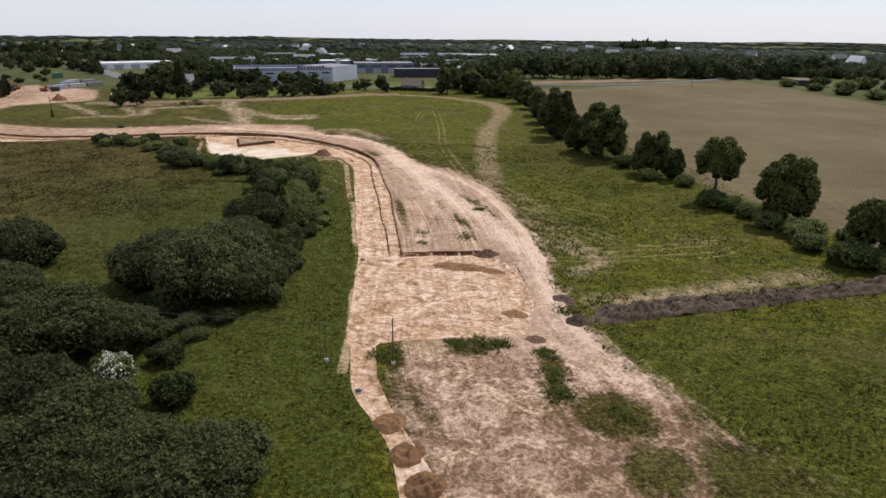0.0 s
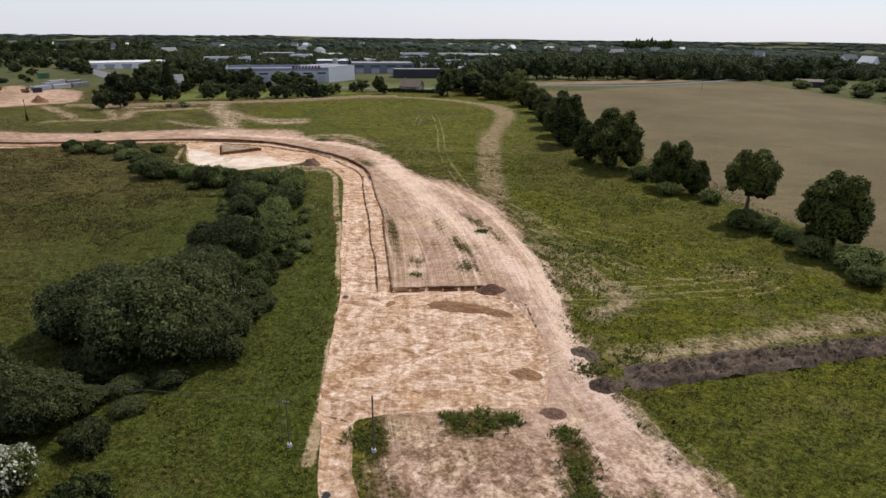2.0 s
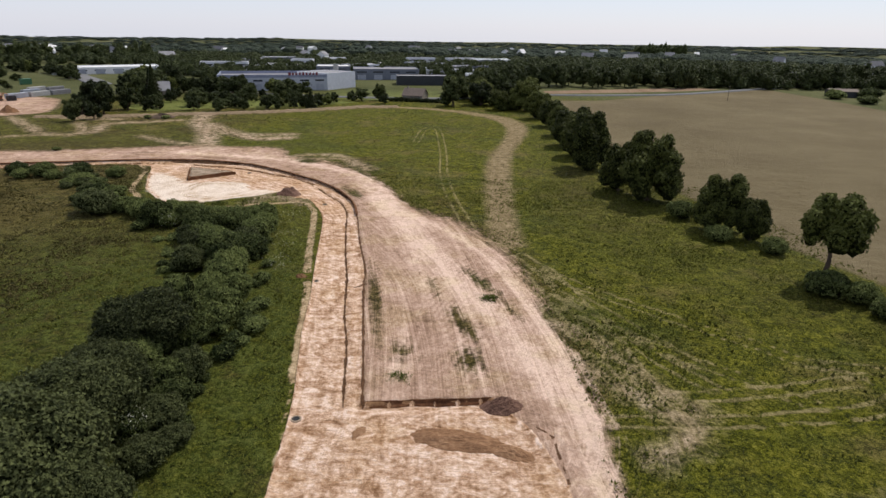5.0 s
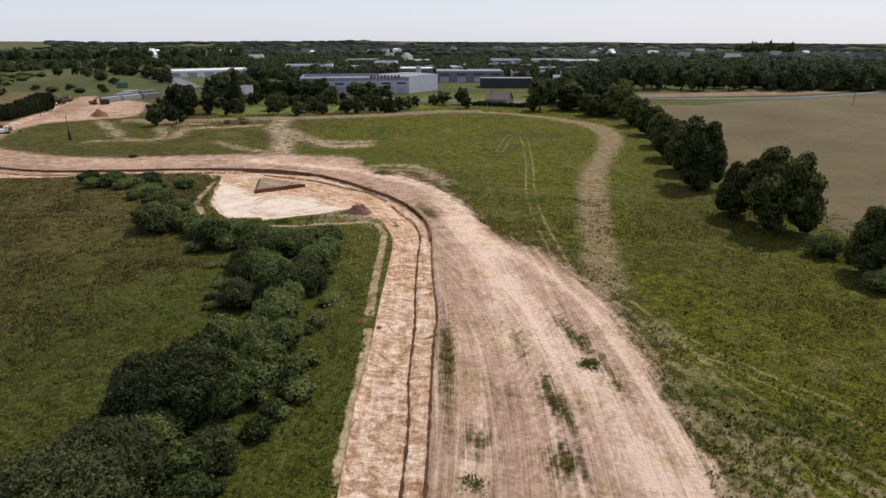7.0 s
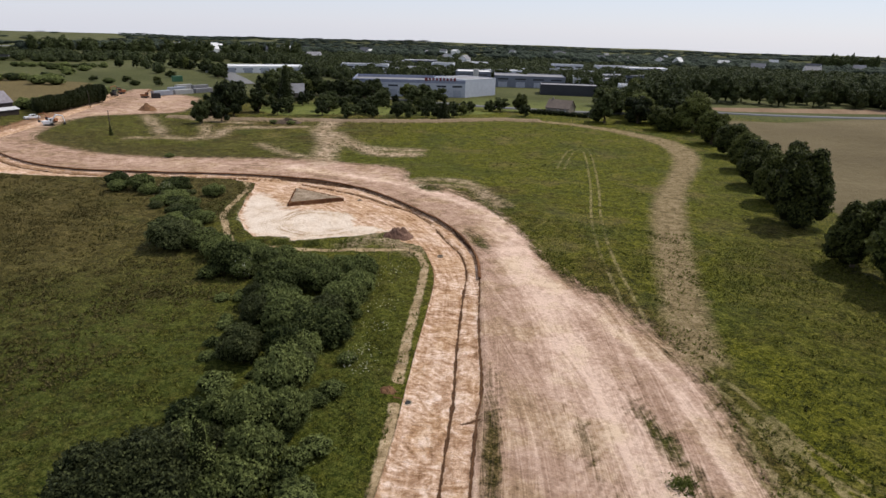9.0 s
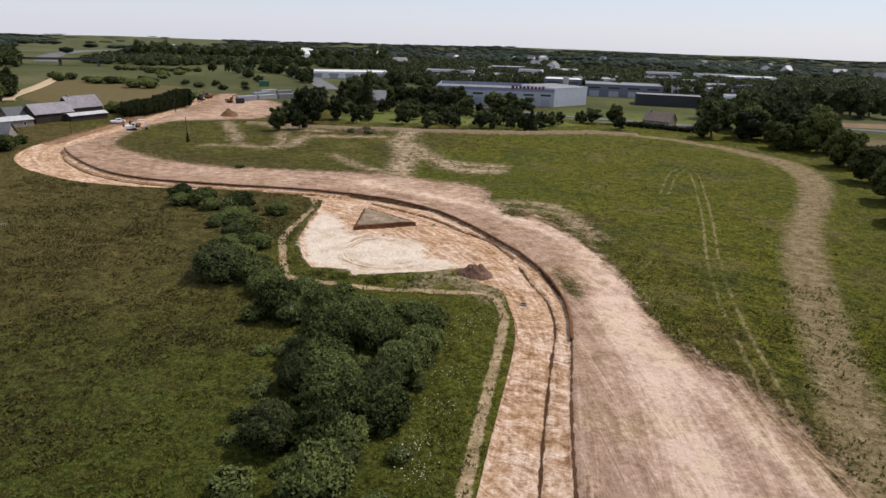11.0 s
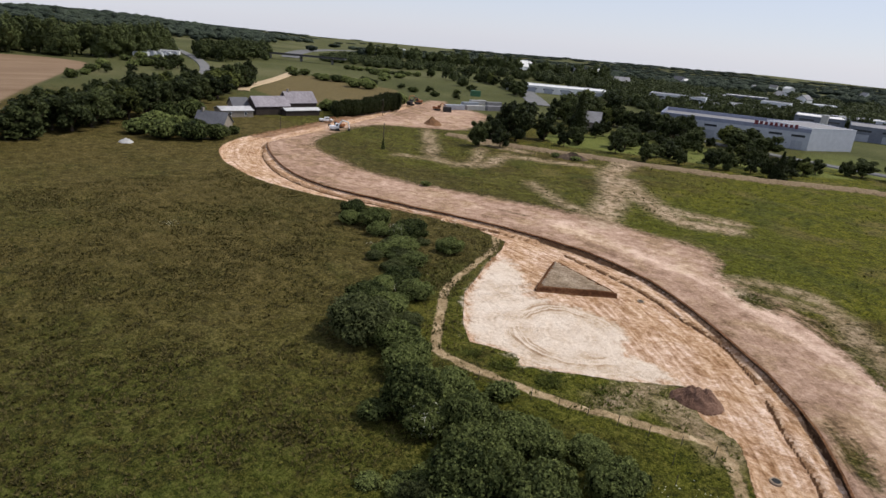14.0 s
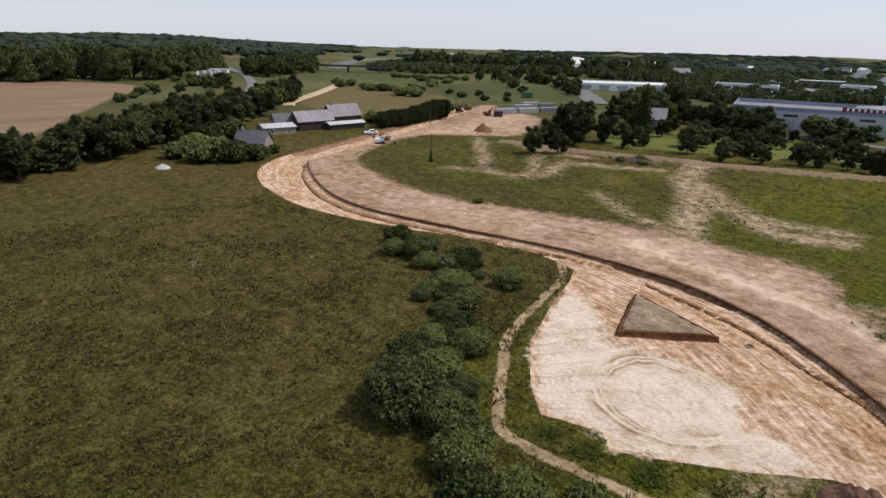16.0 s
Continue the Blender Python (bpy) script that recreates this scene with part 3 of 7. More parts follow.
def ground_material():
    k = Nodes("earth_and_grass", 0.95, 0.08)
    p = k.pos()
    speck, fine, mid, wide = k.noise(p, 7.0, 4, 0.75), k.noise(p, 2.2, 6, 0.72), k.noise(p, 0.5, 6, 0.66), k.noise(p, 0.07, 5, 0.6)
    tuft = k.cells(p, 1.6)
    edge = k.math("SUBTRACT", k.noise(p, 0.55, 7, 0.72), 0.5)

    def blend(*terms):
        out = None
        for v, w in terms:
            t = k.math("MULTIPLY", v, w)
            out = t if out is None else k.math("ADD", out, t)
        return out

    def wider(v, gain):
        return k.math("ADD", k.math("MULTIPLY", k.math("SUBTRACT", v, 0.5), gain), 0.5)

    # grass: tone by noise, its dark ends put shade between tufts into the colour
    g = wider(blend((speck, 0.38), (fine, 0.40), (mid, 0.22)), 5.4)
    dry = k.ramp(g, (0.10, (0.009, 0.009, 0.002)), (0.44, (0.042, 0.034, 0.007)), (0.66, (0.083, 0.061, 0.016)), (1.0, (0.172, 0.129, 0.050)))
    rich = k.ramp(g, (0.10, (0.010, 0.015, 0.002)), (0.44, (0.052, 0.055, 0.003)), (0.68, (0.099, 0.098, 0.007)), (1.0, (0.186, 0.170, 0.026)))
    l = blend((k.attr("lush"), 1.0), (k.math("SUBTRACT", wide, 0.5), 2.0), (k.math("SUBTRACT", mid, 0.5), 0.6))
    grass = k.mix(k.step(l, 0.1, 0.95), dry, rich)
    straw = k.step(blend((wide, 0.8), (fine, 0.2)), 0.50, 0.66)
    grass = k.mix(k.math("MULTIPLY", straw, 0.5), grass, k.ramp(g, (0.2, (0.065, 0.045, 0.018)), (0.8, (0.17, 0.125, 0.055))))
    grass = k.mix(k.step(k.attr("lawn"), -2, 2), grass, k.ramp(g, (0.3, (0.085, 0.10, 0.022)), (0.8, (0.16, 0.17, 0.045))))
    tracks = k.math("MULTIPLY", k.step(k.math("SUBTRACT", 0.24, k.attr("tyre")), -0.15, 0.1), k.step(k.noise(p, 0.35, 5, 0.65), 0.36, 0.52))
    grass = k.mix(k.math("MULTIPLY", tracks, 0.85), grass, k.ramp(g, (0.1, (0.10, 0.085, 0.025)), (0.9, (0.30, 0.24, 0.12))))
    deep = k.math("MULTIPLY", k.step(k.noise(p, 0.05, 6, 0.7), 0.50, 0.62), 0.55)
    deep = k.math("MAXIMUM", deep, k.math("MULTIPLY", k.attr("sward"), k.step(mid, 0.22, 0.62)))
    grass = k.mix(deep, grass, k.ramp(g, (0.12, (0.008, 0.014, 0.002)), (0.5, (0.033, 0.043, 0.005)), (0.9, (0.088, 0.096, 0.020))))
    heath = k.math("MULTIPLY", k.attr("moor"), k.step(blend((k.noise(p, 0.045, 6, 0.68), 0.75), (mid, 0.25)), 0.36, 0.56))
    grass = k.mix(k.math("MULTIPLY", heath, 0.85), grass, k.ramp(g, (0.08, (0.022, 0.018, 0.004)), (0.45, (0.064, 0.050, 0.012)), (0.7, (0.100, 0.076, 0.024)), (1.0, (0.168, 0.128, 0.054))))
    far_green = k.ramp(blend((k.noise(p, 0.011, 4, 0.6), 0.65), (mid, 0.2), (fine, 0.15)), (0.36, (0.044, 0.049, 0.017)), (0.5, (0.074, 0.080, 0.030)), (0.62, (0.120, 0.113, 0.054)))
    grass = k.mix(k.math("MULTIPLY", k.attr("pasture"), 0.85), grass, far_green)
    # fields
    rows = k.noise(k.scale(p, (0.05, 0.9, 1)), 1.0, 4, 0.65)
    f1 = k.ramp(blend((k.noise(p, 0.022, 6, 0.65), 0.6), (fine, 0.2), (rows, 0.2)), (0.34, (0.088, 0.068, 0.034)), (0.5, (0.122, 0.096, 0.050)), (0.68, (0.168, 0.134, 0.074)))
    grass = k.mix(k.step(blend((k.attr("field_e"), 1.0), (edge, 3.0)), -1, 1), grass, f1)
    f2 = k.ramp(blend((k.noise(k.scale(p, (0.15, 0.02, 1)), 1.0, 6, 0.65), 0.7), (fine, 0.3)), (0.34, (0.165, 0.106, 0.064)), (0.52, (0.212, 0.144, 0.090)), (0.7, (0.265, 0.188, 0.122)))
    grass = k.mix(k.step(k.attr("field_b"), -1.5, 1.5), grass, f2)
    grass = k.mix(k.step(k.attr("field_w"), -1.5, 1.5), grass, f2)
    grass = k.mix(k.step(k.attr("field_d"), -1.5, 1.5), grass, k.ramp(g, (0.3, (0.085, 0.066, 0.026)), (0.7, (0.15, 0.115, 0.05))))
    # worn strip along the hedge
    worn = k.ramp(wider(blend((speck, 0.2), (fine, 0.4), (mid, 0.4)), 3.2), (0.12, (0.075, 0.056, 0.022)), (0.5, (0.185, 0.138, 0.068)), (0.9, (0.325, 0.248, 0.145)))
    grass = k.mix(k.math("MULTIPLY", k.step(blend((k.attr("strip"), 1.0), (edge, 5.0)), -1.2, 1.8), k.step(mid, 0.08, 0.46)), grass, worn)
    # haul road: wheel streaks run along the way
    def lines(name, seed):
        w = k.shift(k.attr(name, "Vector"), (seed, seed, 0))
        return blend((k.noise(k.scale(w, (0.55, 0.014, 1)), 1.0, 2, 0.5, 0.25), 0.30), (k.noise(k.scale(w, (2.4, 0.030, 1)), 1.0, 2, 0.55, 0.3), 0.40), (k.noise(k.scale(w, (6.5, 0.07, 1)), 1.0, 2, 0.5, 0.3), 0.30))
    both = k.math("MAXIMUM", lines("way", 0.0), lines("way_b", 37.0))
    south = k.step(k.math("MULTIPLY", k.node("ShaderNodeSeparateXYZ", Vector=p).outputs["Y"], -1.0), -66, -58)
    churn = blend((k.noise(p, 0.8, 10, 0.72, 1.4), 0.65), (k.noise(p, 3.4, 6, 0.72, 0.6), 0.35))
    calm = k.step(k.node("ShaderNodeSeparateXYZ", Vector=p).outputs["Y"], 135, 175)
    run = k.mix(k.math("MULTIPLY", calm, 0.7), both, blend((mid, 0.5), (k.noise(p, 0.16, 6, 0.7), 0.5)))
    streak = k.math("ADD", wider(k.mix(k.math("MULTIPLY", south, 0.8), blend((k.math("SUBTRACT", run, 0.02), 0.54), (mid, 0.18), (fine, 0.28)), blend((churn, 0.75), (fine, 0.25))), k.math("ADD", 3.5, k.math("MULTIPLY", south, 2.2))), k.math("MULTIPLY", k.attr("wheel"), k.math("SUBTRACT", 0.13, k.math("MULTIPLY", calm, 0.07))))
    streak = k.math("ADD", streak, k.math("ADD", k.math("SUBTRACT", k.math("MULTIPLY", k.attr("band"), 0.38), 0.02), k.math("MULTIPLY", south, k.math("SUBTRACT", k.math("MULTIPLY", k.step(k.noise(p, 0.22, 7, 0.72, 1.0), 0.44, 0.60), 0.42), 0.20))))
    streak = k.math("SUBTRACT", streak, k.math("ADD", k.math("MULTIPLY", south, 0.02), k.math("MULTIPLY", k.step(k.noise(p, 0.085, 7, 0.72), 0.48, 0.64), k.math("SUBTRACT", 0.17, k.math("MULTIPLY", south, 0.05)))))
    dirt = k.ramp(streak, (0.02, (0.155, 0.092, 0.057)), (0.30, (0.285, 0.182, 0.123)), (0.55, (0.405, 0.272, 0.193)), (0.92, (0.630, 0.462, 0.355)))
    tan = k.ramp(streak, (0.1, (0.120, 0.075, 0.038)), (0.5, (0.330, 0.220, 0.125)), (0.88, (0.600, 0.455, 0.310)))
    dirt = k.mix(k.math("MULTIPLY", k.step(k.noise(p, 0.11, 6, 0.7), 0.46, 0.62), 0.75), dirt, tan)
    fringe = blend((k.attr("haul"), 1.0), (k.math("SUBTRACT", both, 0.53), 10.0), (k.attr("wheel"), 1.2), (k.attr("band"), 2.0), (edge, 7.0))
    c = k.mix(k.step(fringe, -2.4, 1.6), grass, dirt)
    trod = blend((k.attr("off"), 1.0), (edge, 7.0))
    dusty = k.ramp(k.math("ADD", streak, 0.16), (0.1, (0.120, 0.085, 0.045)), (0.5, (0.300, 0.215, 0.132)), (0.9, (0.500, 0.385, 0.270)))
    c = k.mix(k.math("MULTIPLY", k.step(trod, -3.0, 2.8), k.step(blend((fine, 0.4), (mid, 0.6)), 0.32, 0.56)), c, dusty)
    # side path and far bank
    pale = k.ramp(wider(blend((fine, 0.4), (mid, 0.6)), 2.6), (0.2, (0.165, 0.115, 0.055)), (0.55, (0.350, 0.256, 0.145)), (0.85, (0.530, 0.410, 0.265)))
    c = k.mix(k.math("MULTIPLY", k.step(blend((k.attr("side"), 1.0), (edge, 1.1)), -0.15, 0.2), k.step(k.noise(p, 0.3, 5, 0.65), 0.24, 0.38)), c, pale)
    c = k.mix(k.math("MULTIPLY", k.step(blend((k.attr("bank"), 1.0), (edge, 3.5)), -0.4, 0.8), 0.85), c, k.ramp(fine, (0.3, (0.15, 0.105, 0.062)), (0.7, (0.34, 0.25, 0.165))))
    # the cut: mottled cream and ochre with cross marks of the tracks
    cross = k.noise(k.scale(k.attr("way_c", "Vector"), (0.8, 2.6, 1)), 1.0, 5, 0.7, 1.0)
    along = k.noise(k.scale(k.attr("way_c", "Vector"), (1.6, 0.12, 1)), 1.0, 4, 0.65, 0.4)
    smear = k.noise(k.scale(p, (0.34, 0.50, 1)), 1.0, 9, 0.60, 1.8)
    mottle = k.mix(0.3, smear, k.noise(p, 1.3, 8, 0.66, 1.0))
    ribs = k.noise(k.scale(k.attr("way_c", "Vector"), (0.5, 4.2, 1)), 1.0, 3, 0.6, 1.3)
    patch = wider(k.mix(calm, blend((ribs, 0.08), (along, 0.14), (mottle, 0.56), (fine, 0.22)), blend((ribs, 0.05), (along, 0.28), (mottle, 0.43), (fine, 0.24))), 4.4)
    ochre = k.ramp(patch, (0.04, (0.200, 0.105, 0.052)), (0.32, (0.385, 0.232, 0.136)), (0.55, (0.585, 0.400, 0.272)), (0.84, (0.800, 0.628, 0.505)))
    rust = k.ramp(patch, (0.1, (0.190, 0.090, 0.034)), (0.5, (0.400, 0.228, 0.104)), (0.9, (0.640, 0.440, 0.260)))
    ochre = k.mix(k.math("MULTIPLY", k.step(k.math("ADD", k.noise(p, 0.14, 6, 0.7), k.math("MULTIPLY", calm, 0.07)), 0.48, 0.62), 0.55), ochre, rust)
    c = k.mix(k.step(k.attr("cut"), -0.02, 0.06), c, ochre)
    # the basin's white floor with round wheel marks
    q = k.shift(p, (63.0, -170.6, 0))
    rad = k.node("ShaderNodeVectorMath")
    rad.operation = "LENGTH"
    k.t.links.new(k.scale(q, (1, 1, 0)), rad.inputs[0])
    rr = blend((rad.outputs["Value"], 1.0), (k.noise(p, 0.07, 4), 6.0))
    ring = k.noise(k.node("ShaderNodeCombineXYZ", X=rr).outputs[0], 1.8, 6, 0.75)
    arc = k.math("MULTIPLY", k.step(k.math("SUBTRACT", 2.2, k.math("ABSOLUTE", k.math("SUBTRACT", rr, 10.2))), 0.0, 1.6), k.step(k.noise(p, 0.13, 4, 0.6), 0.45, 0.60))
    floor_mix = k.math("SUBTRACT", wider(blend((ring, 0.30), (k.noise(p, 0.2, 6, 0.65), 0.45), (fine, 0.25)), 2.2), k.math("MULTIPLY", arc, k.math("MULTIPLY", k.math("SUBTRACT", 1.0, k.step(ring, 0.40, 0.60)), 0.5)))
    white = k.ramp(floor_mix, (0.05, (0.300, 0.190, 0.105)), (0.28, (0.520, 0.390, 0.268)), (0.5, (0.690, 0.572, 0.452)), (0.8, (0.790, 0.690, 0.572)))
    c = k.mix(k.step(blend((k.attr("basin"), 1.0), (edge, 7.0), (k.math("SUBTRACT", wide, 0.5), 5.0)), -0.6, 1.6), c, white)
    top = k.ramp(wider(blend((fine, 0.5), (mid, 0.5)), 2.8), (0.2, (0.175, 0.125, 0.078)), (0.6, (0.315, 0.240, 0.165)), (0.85, (0.440, 0.355, 0.260)))
    c = k.mix(k.step(k.attr("tri"), 0.2, 0.4), c, top)
    c = k.mix(k.math("MULTIPLY", k.step(blend((k.attr("dig"), 1.0), (edge, 6.0)), -0.6, 1.0), 0.8), c, k.ramp(streak, (0.1, (0.085, 0.043, 0.020)), (0.5, (0.23, 0.125, 0.065)), (0.9, (0.40, 0.25, 0.15))))
    # steep faces of the cut and the raised block take a darker brown
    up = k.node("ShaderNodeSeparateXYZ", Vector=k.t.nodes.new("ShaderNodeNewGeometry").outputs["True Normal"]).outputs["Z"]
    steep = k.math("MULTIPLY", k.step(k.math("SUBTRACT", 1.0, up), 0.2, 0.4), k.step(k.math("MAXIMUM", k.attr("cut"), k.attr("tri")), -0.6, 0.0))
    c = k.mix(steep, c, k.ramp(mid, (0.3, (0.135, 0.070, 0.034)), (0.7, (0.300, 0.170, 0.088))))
    # dark lines along the slots: their shade is painted into the ground colour
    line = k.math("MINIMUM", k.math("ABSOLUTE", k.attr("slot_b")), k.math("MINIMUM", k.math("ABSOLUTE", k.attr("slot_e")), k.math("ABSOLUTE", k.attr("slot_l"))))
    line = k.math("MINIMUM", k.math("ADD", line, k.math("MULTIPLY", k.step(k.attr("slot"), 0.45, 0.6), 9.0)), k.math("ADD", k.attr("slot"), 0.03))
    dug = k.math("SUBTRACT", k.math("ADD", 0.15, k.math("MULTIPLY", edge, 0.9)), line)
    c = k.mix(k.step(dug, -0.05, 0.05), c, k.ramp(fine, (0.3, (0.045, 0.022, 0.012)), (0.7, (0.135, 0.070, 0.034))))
    in_cut = k.step(k.attr("cut"), -0.1, 0.1)
    k.bump(blend((fine, 0.5), (speck, 0.25), (tuft, 0.25), (k.math("MULTIPLY", in_cut, blend((cross, 0.4), (ribs, 0.4))), 1.0), (both, 0.35)), 1.0, 0.42)
    return k.color(c)


build_ground()


def face(name, line, low, drop, label, foot=0.26):
    """The cut earth face along an edge, from its lip to its foot; low: +1 or -1, the side on which the lower ground lies."""
    P = smooth(line, 14) if len(line) > 3 else np.vstack([np.linspace(a, b, 24) for a, b in zip(line[:-1], line[1:])])
    T = np.gradient(P, axis=0)
    T /= np.linalg.norm(T, axis=1)[:, None]
    Nn = np.column_stack([T[:, 1], -T[:, 0]]) * low
    wob = 0.14 * fbm(np.arange(len(P)) / 6.0, np.zeros(len(P)), 3, 3)
    hi_p, lo_p = P - Nn * 0.75, P + Nn * 1.0
    hi, lo = site(hi_p[:, 0].copy(), hi_p[:, 1].copy())[0], site(lo_p[:, 0].copy(), lo_p[:, 1].copy())[0]
    hi = np.maximum(hi, lo + drop * (0.5 + 0.5 * sstep(P[:, 1], 120, 175)))
    rows = []
    for o, f, dz in ((-0.2, 0, -0.14), (-0.03, 0, 0.02), (0.03, 0.12, 0.0), (0.1, 0.6, 0.0), (foot - 0.05, 0.95, 0.0), (foot + 0.02, 1, 0.02), (foot + 0.16, 1, -0.12)):
        q = P + Nn * (o + wob * (0.3 + f))[:, None]
        zz = hi + (lo - hi) * f + dz + 0.03 * fbm(np.arange(len(P)) / 3.0 + 2 * f, np.full(len(P), f * 5), 2, 6)
        rows.append(np.column_stack([q, zz]))
    n = len(rows)
    V = np.stack(rows, 1).reshape(-1, 3)
    F = [(i * n + j, i * n + j + 1, (i + 1) * n + j + 1, (i + 1) * n + j) for i in range(len(P) - 1) for j in range(n - 1)]
    me = bpy.data.meshes.new(name)
    me.from_pydata([tuple(v) for v in V], [], F)
    me.materials.append(CUT_EARTH_SHADE)
    me.polygons.foreach_set("use_smooth", np.ones(len(me.polygons), bool))
    tagged(new(name, me), label, "earth bank", kind="structure")


# brown earth made darker so the faces' shade sits in the colour
CUT_EARTH_SHADE = simple("cut_earth", ((0.3, (0.038, 0.016, 0.008)), (0.5, (0.110, 0.050, 0.024)), (0.75, (0.26, 0.140, 0.075))), 1.6, 0.97, 0.05, 0, 0.8, 0.1)
face("trim_1", CUT_EAST[4:17], -1, 0.28, "cut earth face darkened for shade beside the haul road", 0.13)
face("trim_2", [(-11.3, 92.0), (-5.0, 93.2), (1.4, 94.5)], 1, 0.5, "cut earth face darkened for shade across the pad", 0.28)
face("trim_6", [TRIANGLE[0], TRIANGLE[1]], 1, 0.7, "cut face of a raised earth block, darkened for shade", 0.3)
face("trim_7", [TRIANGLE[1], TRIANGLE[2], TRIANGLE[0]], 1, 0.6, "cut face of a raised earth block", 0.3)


# ---- materials of things ----
def leaf_material(name, dark, light, rough=0.6, spread=0.35, grain=3.2, gloss=0.09, single=0.36):
    """Leaves: colour by leaf, by spray and by plant, a little light let through, sprays in relief."""
    k = Nodes(name, rough, gloss)
    geo = k.t.nodes.new("ShaderNodeNewGeometry")
    p = geo.outputs["Position"]
    r = k.math("ADD", k.math("MULTIPLY", geo.outputs["Random Per Island"], single), k.math("MULTIPLY", k.cells(p, grain, out="Color"), 0.40))
    r = k.math("ADD", r, k.math("MULTIPLY", k.noise(p, grain * 0.16, 4), 0.42))
    o = k.node("ShaderNodeObjectInfo").outputs["Random"]
    r = k.math("ADD", r, k.math("MULTIPLY", k.math("SUBTRACT", o, 0.5), spread))
    c = k.ramp(r, (0.2, dark), (0.86, light))
    k.bump(k.math("ADD", k.cells(p, grain * 0.8), k.noise(p, grain * 1.7, 4, 0.7)), 1.0, 0.9 / grain)
    thin = k.node("ShaderNodeBsdfTranslucent", Color=c)
    both = k.node("ShaderNodeMixShader", Fac=0.16)
    k.t.links.new(k.b.outputs[0], both.inputs[1])
    k.t.links.new(thin.outputs[0], both.inputs[2])
    k.t.links.new(both.outputs[0], k.t.nodes["Material Output"].inputs["Surface"])
    return k.color(c)


OAK = leaf_material("oak_leaves", (0.010, 0.016, 0.005), (0.140, 0.156, 0.038))
WILLOW = leaf_material("willow_leaves", (0.009, 0.014, 0.005), (0.122, 0.138, 0.050))
SCRUB = leaf_material("scrub_leaves", (0.016, 0.026, 0.007), (0.200, 0.232, 0.072), 0.7, 0.6)
HEDGE = leaf_material("dark_hedge_leaves", (0.012, 0.017, 0.005), (0.034, 0.042, 0.012))
WOOD = leaf_material("woodland_leaves", (0.011, 0.017, 0.007), (0.094, 0.112, 0.038), 0.6, 0.5, 0.9)
# leaves of the far woods, with the blue-grey of distance haze mixed in
HAZY_LEAF = leaf_material("distant_leaves", (0.013, 0.020, 0.016), (0.064, 0.080, 0.054), 0.8, 0.0, 0.35, 0.05, 0.75)
BLOSSOM = leaf_material("white_blossom", (0.42, 0.42, 0.30), (0.74, 0.73, 0.58), 0.8)
GRASS_BLADE = leaf_material("grass_blades", (0.030, 0.040, 0.006), (0.17, 0.175, 0.036), 0.9)
# near-black colour of the crown cores: shade between the leaves, painted in
CORE_SHADE = simple("shaded_twigs_and_inner_leaves", ((0.35, (0.007, 0.010, 0.004)), (0.65, (0.036, 0.043, 0.014))), 5, 0.95, 0.05, 0, 1.0, 0.3)
BARK = simple("bark", ((0.3, (0.045, 0.033, 0.023)), (0.7, (0.12, 0.09, 0.065))), 6, 0.95, 0.1)
WEATHERED = simple("weathered_pole_wood", ((0.3, (0.05, 0.04, 0.032)), (0.7, (0.14, 0.115, 0.09))), 9, 0.9, 0.15)
CONCRETE = simple("concrete", ((0.3, (0.27, 0.265, 0.25)), (0.7, (0.48, 0.47, 0.45))), 5, 0.9, 0.2)
DUSTY = simple("dust_stained_concrete", ((0.3, (0.20, 0.15, 0.105)), (0.7, (0.36, 0.28, 0.20))), 5, 0.95, 0.1)
IRON = simple("dark_iron", ((0.3, (0.03, 0.03, 0.032)), (0.7, (0.09, 0.088, 0.085))), 8, 0.6, 0.4, 0.6)
DARK_SOIL = simple("dark_topsoil", ((0.3, (0.042, 0.030, 0.021)), (0.5, (0.096, 0.070, 0.050)), (0.75, (0.20, 0.15, 0.108))), 2.2, 0.98, 0.05, 0, 0.9, 0.15)
RED_SOIL = simple("red_brown_topsoil", ((0.3, (0.065, 0.036, 0.026)), (0.5, (0.14, 0.080, 0.056)), (0.75, (0.26, 0.165, 0.12))), 2.2, 0.98, 0.05, 0, 0.9, 0.15)
BROWN_SOIL = simple("brown_subsoil", ((0.3, (0.10, 0.052, 0.026)), (0.5, (0.20, 0.110, 0.058)), (0.75, (0.34, 0.205, 0.118))), 2.0, 0.98, 0.05, 0, 0.9, 0.12)
SAND = simple("pale_sand", ((0.3, (0.35, 0.26, 0.16)), (0.7, (0.55, 0.43, 0.29))), 2.0, 0.98, 0.05, 0, 0.5, 0.1)
SLATE = simple("slate_roof", ((0.3, (0.05, 0.052, 0.058)), (0.7, (0.13, 0.13, 0.14))), 2.5, 0.7, 0.3)
OLD_ROOF = simple("old_purple_grey_slates", ((0.3, (0.13, 0.115, 0.125)), (0.7, (0.30, 0.275, 0.29))), 1.2, 0.85, 0.2)
DARK_BOARD = simple("dark_weathered_boards", ((0.3, (0.022, 0.017, 0.015)), (0.7, (0.07, 0.055, 0.045))), 3, 0.9, 0.15)
GREY_ROOF = simple("weathered_grey_roof", ((0.3, (0.14, 0.135, 0.14)), (0.7, (0.27, 0.265, 0.265))), 1.5, 0.8, 0.3)
PALE_ROOF = simple("pale_sheet_roof", ((0.3, (0.48, 0.47, 0.45)), (0.7, (0.72, 0.71, 0.69))), 0.8, 0.6, 0.35)
OLD_SHEET = simple("stained_grey_sheet_roof", ((0.3, (0.24, 0.235, 0.235)), (0.5, (0.40, 0.395, 0.39)), (0.7, (0.56, 0.55, 0.54))), 0.9, 0.75, 0.25)
